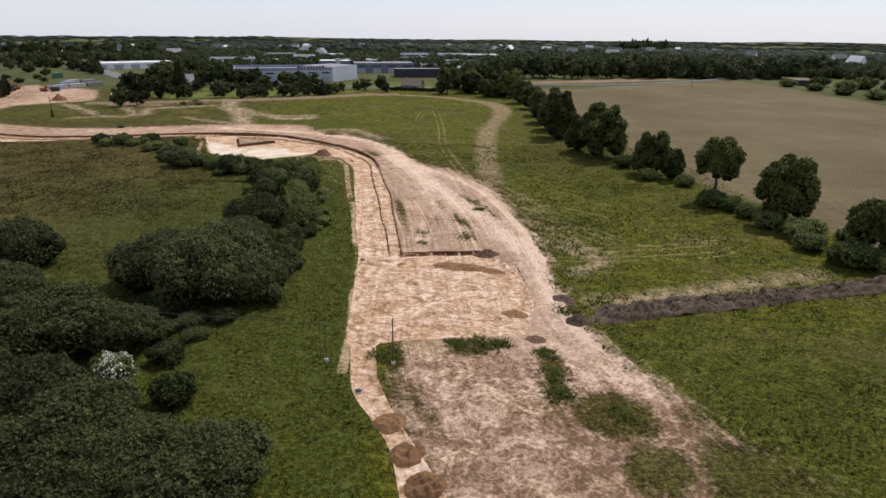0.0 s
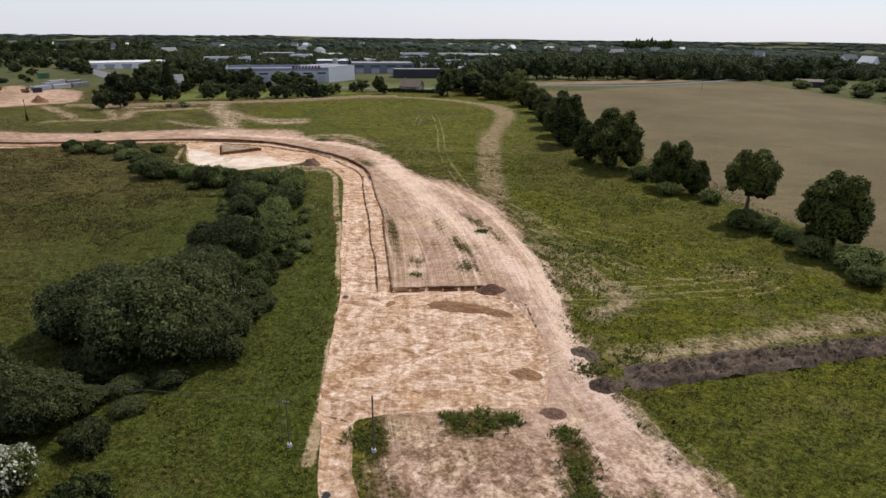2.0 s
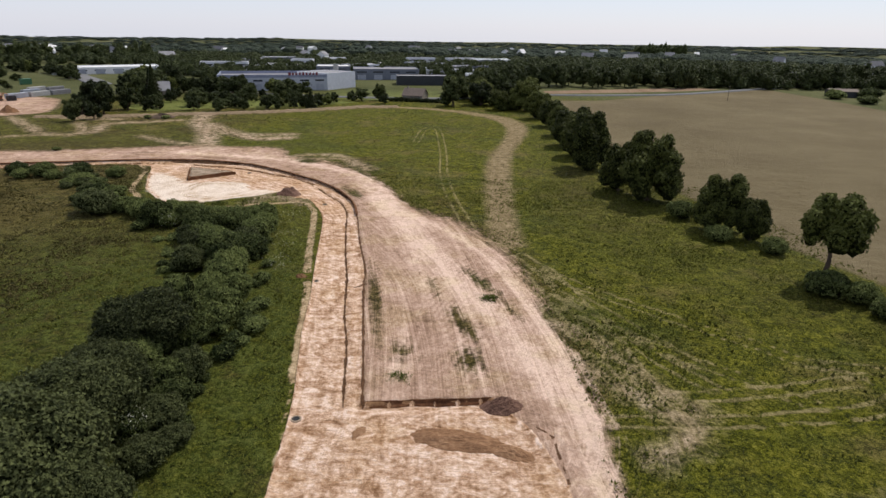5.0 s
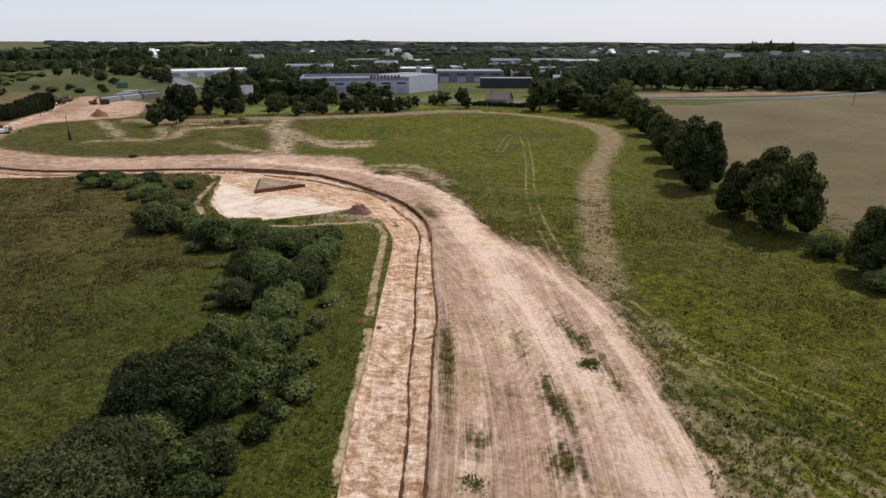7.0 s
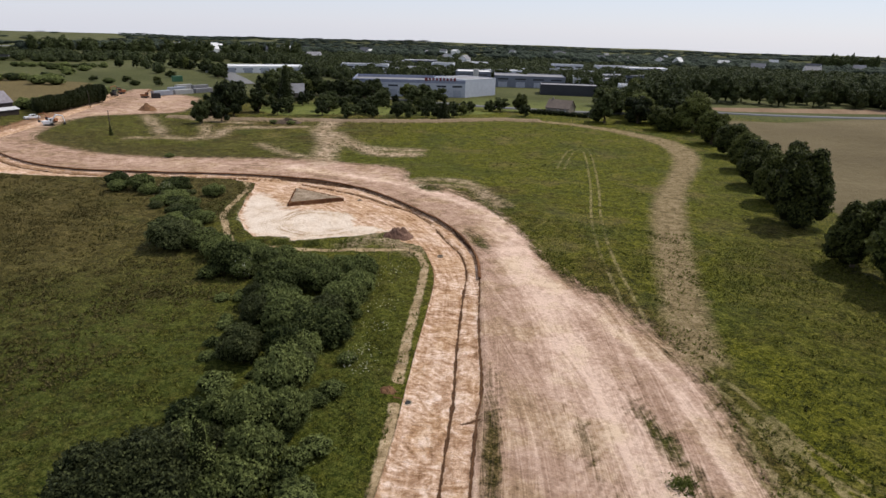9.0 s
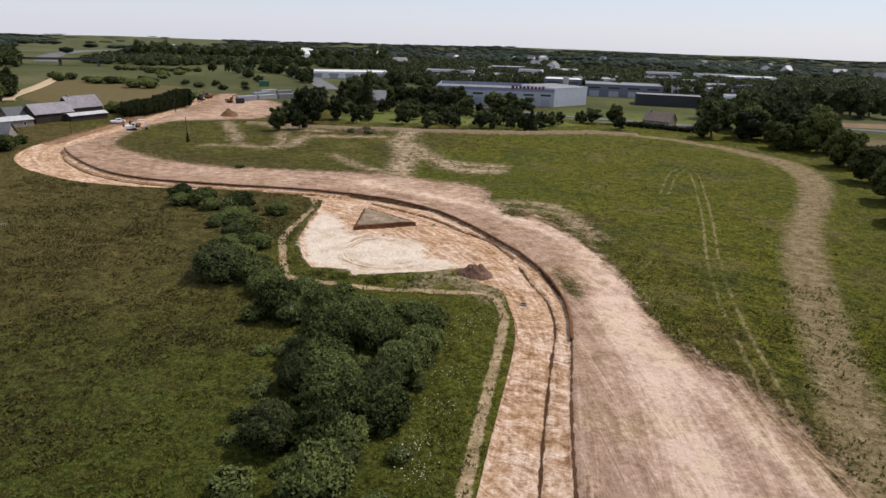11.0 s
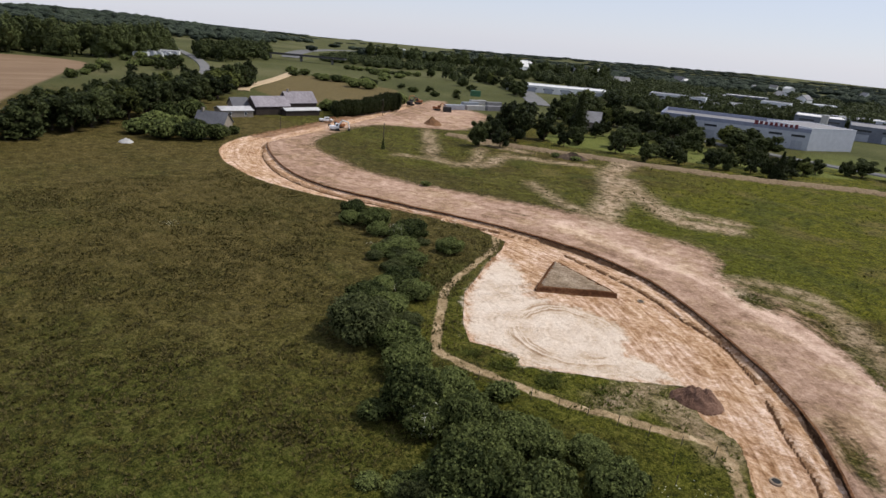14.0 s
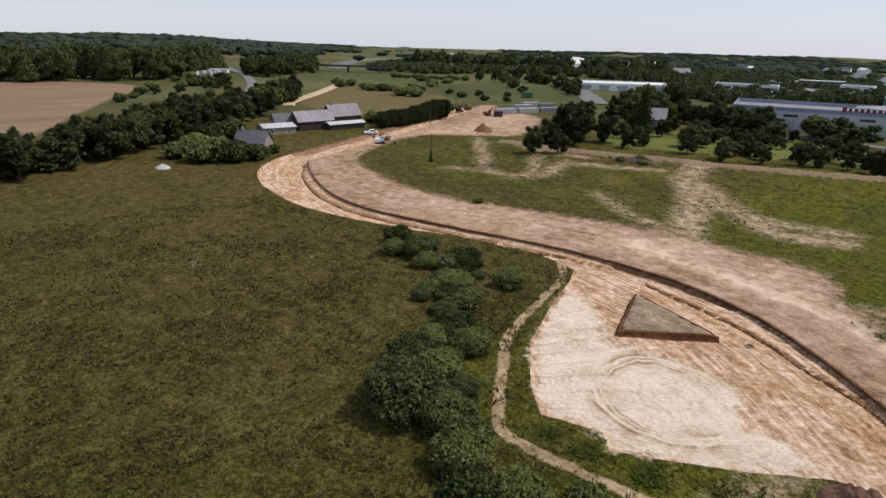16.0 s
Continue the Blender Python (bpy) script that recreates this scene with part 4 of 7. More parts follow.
WHITE_WALL = simple("white_render", ((0.3, (0.58, 0.58, 0.57)), (0.7, (0.78, 0.78, 0.77))), 0.6, 0.8, 0.3)
GREY_WALL = simple("grey_cladding", ((0.3, (0.22, 0.24, 0.27)), (0.7, (0.36, 0.38, 0.42))), 0.6, 0.6, 0.4)
BLUE_WALL = simple("slate_blue_cladding", ((0.3, (0.07, 0.08, 0.10)), (0.7, (0.14, 0.155, 0.19))), 0.6, 0.55, 0.4)
PALE_CLAD = simple("pale_grey_cladding", ((0.3, (0.30, 0.32, 0.36)), (0.7, (0.44, 0.46, 0.50))), 0.6, 0.6, 0.35)
WHITE_CLAD = simple("off_white_cladding", ((0.3, (0.50, 0.51, 0.54)), (0.7, (0.66, 0.67, 0.70))), 0.6, 0.6, 0.35)
BLUE_BAND = simple("blue_grey_parapet", ((0.3, (0.15, 0.17, 0.23)), (0.7, (0.26, 0.28, 0.36))), 0.6, 0.55, 0.4)
TAN_ROOF = simple("pale_tan_sheet_roof", ((0.3, (0.36, 0.29, 0.24)), (0.7, (0.56, 0.47, 0.40))), 1.2, 0.85, 0.2)
BLACK_WALL = simple("black_cladding", ((0.3, (0.012, 0.013, 0.016)), (0.7, (0.03, 0.032, 0.038))), 0.6, 0.5, 0.4)
DARK_STONE = simple("stained_dark_concrete", ((0.3, (0.09, 0.088, 0.08)), (0.7, (0.19, 0.185, 0.17))), 2.2, 0.9, 0.2)
STONE = simple("field_stone_wall", ((0.3, (0.14, 0.12, 0.095)), (0.7, (0.33, 0.29, 0.24))), 2.2, 0.9, 0.2, 0, 0.6, 0.05)
TILE = simple("brown_tile_roof", ((0.3, (0.09, 0.07, 0.055)), (0.7, (0.19, 0.15, 0.12))), 2.0, 0.85, 0.2)
RED_PAINT = simple("red_letter_paint", ((0.3, (0.10, 0.015, 0.02)), (0.7, (0.19, 0.03, 0.035))), 2, 0.5, 0.4)
WHITE_PAINT = simple("white_vehicle_paint", ((0.3, (0.66, 0.66, 0.66)), (0.7, (0.8, 0.8, 0.8))), 1, 0.35, 0.5, 0, 0)
ORANGE_PAINT = simple("orange_machine_paint", ((0.3, (0.20, 0.075, 0.03)), (0.7, (0.34, 0.14, 0.05))), 2, 0.5, 0.4)
GREEN_PAINT = simple("green_container_paint", ((0.3, (0.03, 0.10, 0.05)), (0.7, (0.06, 0.16, 0.08))), 2, 0.6, 0.4)
RUBBER = simple("black_rubber", ((0.3, (0.012, 0.012, 0.012)), (0.7, (0.035, 0.034, 0.033))), 4, 0.85, 0.2)
ASPHALT = simple("asphalt", ((0.3, (0.11, 0.11, 0.11)), (0.7, (0.19, 0.188, 0.185))), 1.5, 0.97, 0.02)
GLASS = simple("dark_window_glass", ((0.3, (0.02, 0.024, 0.03)), (0.7, (0.05, 0.055, 0.065))), 1, 0.12, 0.6, 0, 0)


def ground_z(x, y):
    return float(lie_of_land(np.array([float(x)]), np.array([float(y)]))[0])


def thing(name, x, y, z, label, category, group="", turn=0.0, kind=""):
    e = new(name)
    e.empty_display_size = 0.3
    e.matrix_basis = pose(x, y, z, 0, 0, turn)
    return tagged(e, label, category, group, kind)


def data_of(name, verts, faces, material, smooth_it=False):
    me = bpy.data.meshes.new(name)
    me.from_pydata([tuple(v) for v in verts], [], [tuple(f) for f in faces])
    me.materials.append(material)
    if smooth_it:
        me.polygons.foreach_set("use_smooth", np.ones(len(me.polygons), bool))
    me.update()
    return me


def part(name, me, parent, label=""):
    if isinstance(me, tuple):
        bm, material = me
        data = bpy.data.meshes.new(name)
        bm.to_mesh(data)
        bm.free()
        data.materials.append(material)
        me = data
    ob = new(name, me)
    ob.parent = parent
    return tagged(ob, label)


def box(bm, cx, cy, cz, sx, sy, sz, bevel=0.0, turn=None):
    m = Matrix.Translation((cx, cy, cz)) @ (turn or Matrix()) @ Matrix.Diagonal((sx, sy, sz, 1))
    r = bmesh.ops.create_cube(bm, size=1, matrix=m)
    if bevel:
        es = list({e for v in r["verts"] for e in v.link_edges})
        bmesh.ops.bevel(bm, geom=es, offset=bevel, segments=2, affect="EDGES")
    return bm


def tube(bm, a, b, ra, rb, n=8):
    a, b = Vector(a), Vector(b)
    d = b - a
    m = Matrix.Translation((a + b) / 2) @ d.to_track_quat("Z", "Y").to_matrix().to_4x4()
    bmesh.ops.create_cone(bm, cap_ends=True, segments=n, radius1=ra, radius2=rb, depth=d.length, matrix=m)
    return bm


# ---- foliage ----
def ico(sub):
    bm = bmesh.new()
    bmesh.ops.create_icosphere(bm, subdivisions=sub, radius=1)
    v = np.array([x.co[:] for x in bm.verts])
    f = np.array([[q.index for q in x.verts] for x in bm.faces])
    bm.free()
    return v, f


ICO1, ICO2 = ico(1), ico(2)


def lobes_of(rng, count, flat=1.0, low=0.35, spread=0.55):
    """Clumps of a crown of radius 1 and height 1, from the ground up."""
    if low < 0.1:  # a thicket: domes of many sizes heaped on a low body
        out = [(0, 0, 0.34, 0.74, 0.74, 0.40)]
        for i in range(count):
            a, u = i * 2.4 + rng.uniform(-0.5, 0.5), math.sqrt((i + 0.5) / count) * rng.uniform(0.9, 1.05)
            s = rng.uniform(0.17, 0.33) * (1.1 - 0.25 * u)
            top = 0.34 + 0.46 * math.sqrt(max(0, 1 - 0.8 * u * u)) * rng.uniform(0.72, 1.06)
            out.append((0.76 * u * math.cos(a), 0.76 * u * math.sin(a), max(0.12, top - s * 0.6 - (0.22 * u * u if i % 3 == 0 else 0)), s, s, s * 0.85))
        return np.array(out)
    out = [(0, 0, 0.55 if low < 0.4 else 0.66, 0.5, 0.5, 0.33 * flat)]
    for i in range(count):
        a, f = i * 2.4 + rng.uniform(-0.6, 0.6), (i + rng.uniform(0.1, 0.9)) / count
        s = rng.uniform(0.20, 0.36) * (1.08 - 0.35 * f)
        wide = spread * math.sin(math.pi * min(1.0, 0.22 + 0.66 * f)) ** 0.7 * rng.uniform(0.72, 1.12)
        out.append((wide * math.cos(a), wide * math.sin(a), low + 0.06 + (0.86 - low) * f, s, s, s * rng.uniform(0.5, 0.66)))
    return np.array(out)


def crown_data(name, seed, material, lobes, leaves, size, core=True, tall=1.4):
    """Lumpy clumps of foliage with small leaves standing off their skins; tall: how much higher than wide the plant is drawn."""
    rng = np.random.RandomState(seed)

    def lump(d, which):
        a = which * 1.7
        return 1 + 0.10 * np.sin(d[:, 0] * 6 + a) * np.cos(d[:, 1] * 6 + a * 2) + 0.09 * np.sin(d[:, 2] * 9 + d[:, 0] * 7 + a) + 0.06 * np.cos(d[:, 1] * 15 + d[:, 2] * 12 + a)

    area = lobes[:, 3] * (lobes[:, 3] + lobes[:, 5])
    n = int(leaves * 2.2)
    which = rng.choice(len(lobes), n, p=area / area.sum())
    d = rng.normal(size=(n, 3))
    d /= np.linalg.norm(d, axis=1)[:, None]
    d[:, 2] = np.where(d[:, 2] < -0.4, -d[:, 2], d[:, 2])
    c, r = lobes[which, :3], lobes[which, 3:]
    P = c + d * r * (lump(d, which) * rng.uniform(0.86, 1.13, n))[:, None]
    deep = P[:, 2] > 0.02
    for j, lb in enumerate(lobes):
        q = np.linalg.norm((P - lb[:3]) / lb[3:], axis=1)
        deep &= (q > 0.9) | (which == j)
    keep = np.where(deep)[0][:leaves]
    P, d = P[keep], d[keep]
    n = len(P)
    nor = d + rng.normal(size=(n, 3)) * 0.6 + (0, 0, 0.1)
    nor /= np.linalg.norm(nor, axis=1)[:, None]
    t = np.cross(nor, rng.normal(size=(n, 3)))
    t /= np.linalg.norm(t, axis=1)[:, None]
    b = np.cross(nor, t)
    s = (size * rng.uniform(0.55, 1.45, n))[:, None]
    flat = np.array((1, 1, 1 / tall))
    V = [np.stack([P + (-t * s - b * s * 0.5) * flat, P + (t * s - b * s * 0.35) * flat, P + (b * s * 0.9 + nor * s * 0.3) * flat], 1).reshape(-1, 3)]
    F = [(i * 3, i * 3 + 1, i * 3 + 2) for i in range(n)]
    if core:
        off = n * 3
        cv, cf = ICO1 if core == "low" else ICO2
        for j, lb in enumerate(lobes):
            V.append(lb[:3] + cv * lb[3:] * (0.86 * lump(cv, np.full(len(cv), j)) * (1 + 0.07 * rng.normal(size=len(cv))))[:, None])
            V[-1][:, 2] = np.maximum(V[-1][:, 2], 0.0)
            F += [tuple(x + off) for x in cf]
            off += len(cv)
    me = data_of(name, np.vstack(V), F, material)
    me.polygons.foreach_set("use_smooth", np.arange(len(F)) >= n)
    # core lobes get the dark colour that stands for shade inside the crown
    me.materials.append(CORE_SHADE)
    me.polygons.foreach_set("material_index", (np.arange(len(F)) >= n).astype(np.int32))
    return me


def trunk_data(name, seed, bare=0.4, limbs=6, width=0.055):
    """A tapered stem of height 1 with limbs that fork up into a crown of radius 1."""
    rng = np.random.RandomState(seed)
    bm = bmesh.new()
    z, p, r = 0.0, Vector((0, 0, 0)), width * 1.5
    for i in range(4):
        q = Vector((rng.uniform(-0.04, 0.04), rng.uniform(-0.04, 0.04), bare * (i + 1) / 3))
        tube(bm, p, q, r, r * 0.8, 8)
        p, r = q, r * 0.8
    for i in range(limbs):
        a = 2 * math.pi * i / limbs + rng.uniform(-0.4, 0.4)
        s = Vector((0, 0, bare * rng.uniform(0.8, 1.25)))
        e = Vector((0.42 * math.cos(a), 0.42 * math.sin(a), min(0.85, s.z + rng.uniform(0.15, 0.35))))
        tube(bm, s, e, width * 0.55, width * 0.25, 6)
        tube(bm, e, e + Vector((0.2 * math.cos(a + 0.5), 0.2 * math.sin(a + 0.5), 0.1)), width * 0.25, width * 0.1, 5)
    data = bpy.data.meshes.new(name)
    bm.to_mesh(data)
    bm.free()
    data.materials.append(BARK)
    return data


rng0 = np.random.RandomState(11)
KINDS = {
    "willow": [(crown_data("foliage", 40 + i, WILLOW, lobes_of(rng0, 44, 0.9, 0.05), 19000, 0.020, True, 1.2), trunk_data("stems", 40 + i, 0.12, 7, 0.02)) for i in range(3)],
    "scrub": [(crown_data("foliage", 50 + i, SCRUB, lobes_of(rng0, 15, 0.9, 0.05), 4000, 0.038, True, 1.25), trunk_data("stems", 50 + i, 0.1, 6, 0.022)) for i in range(5)],
    "low_scrub": [(crown_data("foliage", 350 + i, SCRUB, lobes_of(rng0, 8, 0.9, 0.05), 750, 0.075, True, 1.25), trunk_data("stems", 350 + i, 0.1, 4, 0.022)) for i in range(3)],
    "willow_bush": [(crown_data("foliage", 55 + i, WILLOW, lobes_of(rng0, 20, 0.9, 0.05), 4600, 0.034, True, 1.25), trunk_data("stems", 55 + i, 0.1, 6, 0.022)) for i in range(3)],
    "oak": [(crown_data("crown", 60 + i, OAK, lobes_of(rng0, 26, 0.95, 0.10, 0.66), 8000, 0.042, True, 2.0), trunk_data("trunk", 60 + i, 0.2, 7, 0.05)) for i in range(4)],
    "bare_oak": [(crown_data("crown", 70 + i, OAK, lobes_of(rng0, 20, 0.75, 0.42, 0.66), 7500, 0.044, True, 2.4), trunk_data("trunk", 70 + i, 0.42, 7, 0.06)) for i in range(2)],
    "tree": [(crown_data("crown", 80 + i, OAK if i == 1 else WOOD, lobes_of(rng0, 9, 0.95, 0.12, 0.62), 950, 0.075, True, 1.7), trunk_data("trunk", 80 + i, 0.2, 5, 0.05)) for i in range(6)],
    "far_tree": [(crown_data("crown", 180 + i, WOOD, lobes_of(rng0, 7, 0.95, 0.12, 0.62), 520, 0.085, True, 2.4), trunk_data("trunk", 180 + i, 0.2, 3, 0.05)) for i in range(4)],
    "wood_tree": [(crown_data("crown", 190 + i, WOOD, lobes_of(rng0, 4, 0.95, 0.08, 0.6), 120, 0.115, "low", 1.5),) for i in range(6)],
    "conifer": [(crown_data("crown", 90, HEDGE, np.array([(0, 0, 0.12 + 0.1 * i, 0.72 - 0.075 * i, 0.72 - 0.075 * i, 0.12) for i in range(9)]), 800, 0.08, True, 3.2), trunk_data("trunk", 90, 0.2, 4, 0.05))],
    "hedge": [(crown_data("crown", 95 + i, HEDGE, lobes_of(rng0, 9, 0.9, 0.05), 1300, 0.07, True, 2.6), trunk_data("trunk", 95 + i, 0.2, 4, 0.05)) for i in range(2)],
    "pointed": [(crown_data("crown", 91, SCRUB, np.array([(0.08 * math.sin(i * 2), 0.08 * math.cos(i * 2), 0.15 + 0.1 * i, 0.85 - 0.09 * i, 0.85 - 0.09 * i, 0.13) for i in range(9)]), 2600, 0.04, True, 3.0), trunk_data("trunk", 91, 0.2, 4, 0.05))],
}
LABELS = {
    "willow": ("bush", "large rounded grey-green willow thicket in rough meadow grass", "bush"),
    "scrub": ("bush", "dense green scrub bush growing in rough meadow grass", "bush"),
    "low": ("bush", "low grey-green bramble clump at the foot of scrub", "bush"),
    "willow_bush": ("bush", "grey-green willow bush in a belt of scrub", "bush"),
    "oak": ("tree", "full dark green hedgerow tree beside the bare field", "tree"),
    "bare_oak": ("tree", "hedgerow oak with bare trunk and rounded crown", "tree"),
    "tree": ("tree", "leafy green tree standing in grass", "tree"),
    "conifer": ("conifer", "dark clipped conifer in a dense row", "tree"),
    "hedge": ("hedge_tree", "dark evergreen tree in a tall dense hedge", "tree"),
    "pointed": ("tree", "slender pointed dark green tree in the scrub", "tree"),
}
turn_rng = random.Random(5)


def plant(kind, x, y, h, r, group="", z=None, blossom=0):
    far_off = kind == "low" or kind == "scrub" and (y > 190 or x < -130 or x > 75)
    shapes = KINDS["low_scrub" if far_off else kind]
    crown, stem = shapes[turn_rng.randrange(len(shapes))]
    name, label, cat = LABELS[kind]
    if blossom:
        label = "scrub bush covered in clusters of white blossom"
    e = thing(name, x, y, ground_z(x, y) - 0.05 if z is None else z, label, cat, group, turn_rng.uniform(0, 360))
    for me in (stem, crown):
        o = part(me.name.split(".")[0], me, e)
        o.scale = (r * 1.08, r * 1.08, h * 1.04)
    if blossom:
        o = part("blossom", BLOSSOMS if blossom > 1 else BLOSSOM_FEW, e, "clusters of white blossom")
        o.scale = (r * 1.1, r * 1.1, h * 1.06)
    return e


BLOSSOMS = crown_data("blossom", 97, BLOSSOM, lobes_of(rng0, 16, 0.9, 0.05), 1100, 0.045, False)

BLOSSOM_FEW = crown_data("blossom", 98, BLOSSOM, lobes_of(rng0, 16, 0.9, 0.05), 300, 0.036, False)

# the belt of scrub west of the cut, from south to north
for x, y, h, r in ((-38.2, 100, 7.4, 5.8), (-36.5, 89, 6.6, 4.8), (-43, 36, 7.6, 7), (-27, 29, 7.4, 6), (-47, 46, 7.2, 6), (-35, 74, 10.4, 8.2), (-43, 76, 8.2, 6.5), (-28.5, 72.5, 6.6, 4.6), (-36, 84, 7.6, 6), (-45, 57, 8.0, 7), (-53, 60, 7.6, 6), (-38, 58.5, 5.6, 4.4), (-60, 67, 6.6, 5.5), (-30, 38.5, 7.6, 6.2), (-17.8, 37.4, 5.8, 4.8), (-24, 36.5, 6.4, 5), (-36.5, 43, 7.2, 5.6)):
    plant("willow", x, y, h, r, "belt of scrub")
for x, y, h, r in ((-66, 80, 6.2, 5), (-72, 86, 6, 5), (-18, 30, 6.5, 5), (-55, 50, 7, 6), (-62, 56, 7, 6), (-52, 38, 7.5, 6), (-34, 24, 7.5, 6), (-70, 72, 6, 5)):
    plant("willow_bush", x, y, h, r, "belt of scrub")
for x, y, h, r in ((-26.8, 48.6, 3.5, 2.9), (-31.5, 92, 3.8, 3), (-32.8, 107.5, 5.4, 3.3), (-36.8, 112.5, 4.6, 3), (-37.4, 119, 5.2, 3.6), (-44, 130, 4.8, 4.2), (-53.5, 143, 3.6, 4), (-40.5, 124.5, 4.4, 3.4), (-33.5, 101, 4.6, 2.8), (-39, 106, 4.6, 3.2),
                   (-62, 143.5, 5.2, 4), (-51, 139, 5.0, 4), (-46, 142.5, 4.8, 3.8), (-43.4, 148.4, 3.8, 3.3), (-45.6, 132.2, 4.6, 3.6), (-40.6, 137.6, 4.5, 3.7), (-67.5, 147.5, 3.8, 3.4), (-57, 145.5, 4.2, 3.5)):
    plant("scrub", x, y, h, r * 0.84, "belt of scrub")
for x, y, h, r in ((-52.5, 147.5, 3.2, 2.8), (-38.5, 130.5, 3.6, 3), (-48.5, 134.5, 4, 3.4), (-41.5, 143, 3.6, 3), (-116.5, 176.2, 3.4, 2.7), (-109.3, 175.5, 3.8, 3.1), (-101.4, 177.4, 3.6, 3.2), (-92, 177.6, 3.0, 2.4), (-97, 172, 2.2, 2.8), (-91.6, 168.6, 2.1, 3.2),
                   (-87, 163, 2.4, 2.8), (-81.5, 161, 2.8, 2.6), (-84, 155, 2.8, 3), (-113, 172.8, 2.6, 2.4), (-105, 173, 2.6, 2.2), (-72.5, 150, 3.6, 3), (-47.5, 151, 2.2, 2.2), (-79, 153.5, 3.6, 3)):
    plant("scrub", x, y, h, r, "belt of scrub")
belt_rng = random.Random(17)
belt_low = [(84, -40, -25.5), (105, -42, -26.5), (117, -46, -31), (130, -54, -35.5), (142, -66, -39), (153, -74, -42)]
for i in range(110):
    y = belt_rng.uniform(84, 153)
    w, e = (np.interp(y, [b[0] for b in belt_low], [b[j] for b in belt_low]) for j in (1, 2))
    h = belt_rng.uniform(0.7, 2.0)
    plant("low", float(w + (e - w) * belt_rng.random()), y, h, h * belt_rng.uniform(0.75, 1.1), "low growth in the scrub")
belt = [(90, -40, -26.5), (98, -40, -26.5), (105, -40.5, -28.5), (117, -44, -33.6), (130, -51, -37.4), (140, -60, -40.6), (148, -70, -42), (153, -66, -44)]
for (y0, w0, e0), (y1, w1, e1) in zip(belt[:-1], belt[1:]):
    steps = int((y1 - y0) / 3.8)
    for i in range(steps):
        f = i / steps
        y, w, e = y0 + (y1 - y0) * f, w0 + (w1 - w0) * f, e0 + (e1 - e0) * f
        n = int((e - w) / 4.9)
        for j in range(n):
            h = belt_rng.uniform(1.3, 4.6)
            plant(belt_rng.choice(("scrub", "scrub", "willow_bush")), w + (e - w) * (j + 0.5) / n + belt_rng.uniform(-1.4, 1.4), y + belt_rng.uniform(-1.4, 1.4), h, h * belt_rng.uniform(0.58, 0.75), "belt of scrub")
for i in range(34):
    f = belt_rng.random()
    x, y = -74 - 26 * f + belt_rng.uniform(-4.5, 2.0), 150.5 + 24 * f + belt_rng.uniform(-2.5, 3.0)
    if inside(np.array([x]), np.array([y]), cut_outline)[0][0] < -6:
        h = belt_rng.uniform(1.1, 2.3)
        plant(belt_rng.choice(("scrub", "willow_bush")), x, y, h, h * belt_rng.uniform(0.8, 1.15), "belt of scrub")
plant("willow_bush", -77.3, 148.4, 5.2, 4.5, "belt of scrub")
plant("pointed", -34.4, 103.5, 7.2, 1.9, "belt of scrub")
plant("scrub", -34.2, 50.4, 4.2, 2.3, "belt of scrub", blossom=2)
for x, y, h, r in ((-59, 142.3, 3.2, 2.0), (-101.5, 174.6, 3.0, 2.0), (-30.6, 84.0, 3.4, 1.9)):
    plant("scrub", x, y, h, r, "belt of scrub", blossom=1)

# the hedgerow between the meadow and the bare field
for kind, x, y, h, r in (("oak", 23.5, 207, 14.6, 6.4), ("oak", 33, 175, 14.2, 6.6), ("oak", 28, 183, 10.5, 5), ("oak", 42.2, 155.5, 10.2, 4.8), ("oak", 45.8, 150, 7.2, 3.1), ("bare_oak", 50, 131.5, 12.6, 4.8), ("oak", 58, 116.5, 12.0, 5.6),
                         ("bare_oak", 63, 97.5, 9.2, 3.9), ("oak", 18.5, 281, 9.4, 5.6), ("oak", 21, 240, 10.5, 5.8), ("oak", 20, 259, 9.8, 5.6), ("oak", 14.5, 302, 10.5, 5.8), ("oak", 9, 326, 12.6, 7.4), ("oak", -2, 327, 8.2, 5.6),
                         ("oak", -11, 347, 10.6, 7.2), ("oak", -25, 369, 10.6, 8.4), ("oak", 22.5, 223, 11.5, 5.6)):
    plant(kind, x, y, h, r, "hedgerow")
for x, y, h, r in ((48, 126.5, 4.1, 3.1), (51.5, 124, 3.6, 2.4), (58, 107.5, 4.1, 4), (54, 113, 3.8, 3), (59.5, 94.5, 4.3, 4), (64, 103, 4, 3.4), (53, 119.5, 3.2, 2.6), (56, 101.5, 3.4, 2.8), (63.5, 90, 4, 3.4), (67, 95, 4.5, 3.5), (37, 163, 4, 3), (47.5, 143.5, 3.2, 2.4), (29, 193, 4.6, 3.2),
                   (24, 214, 5, 3), (40, 149, 3.4, 2.6), (69, 85, 5, 4), (66, 82, 4, 3), (72, 76, 5, 4), (186, 418, 6, 6), (192, 395, 5, 6), (197, 372, 5, 6), (203, 350, 6, 7), (212, 400, 7, 7), (222, 372, 8, 8), (208, 425, 7, 7), (236, 340, 8, 8), (228, 410, 9, 8)):
    plant("scrub", x, y, h, r, "hedgerow")

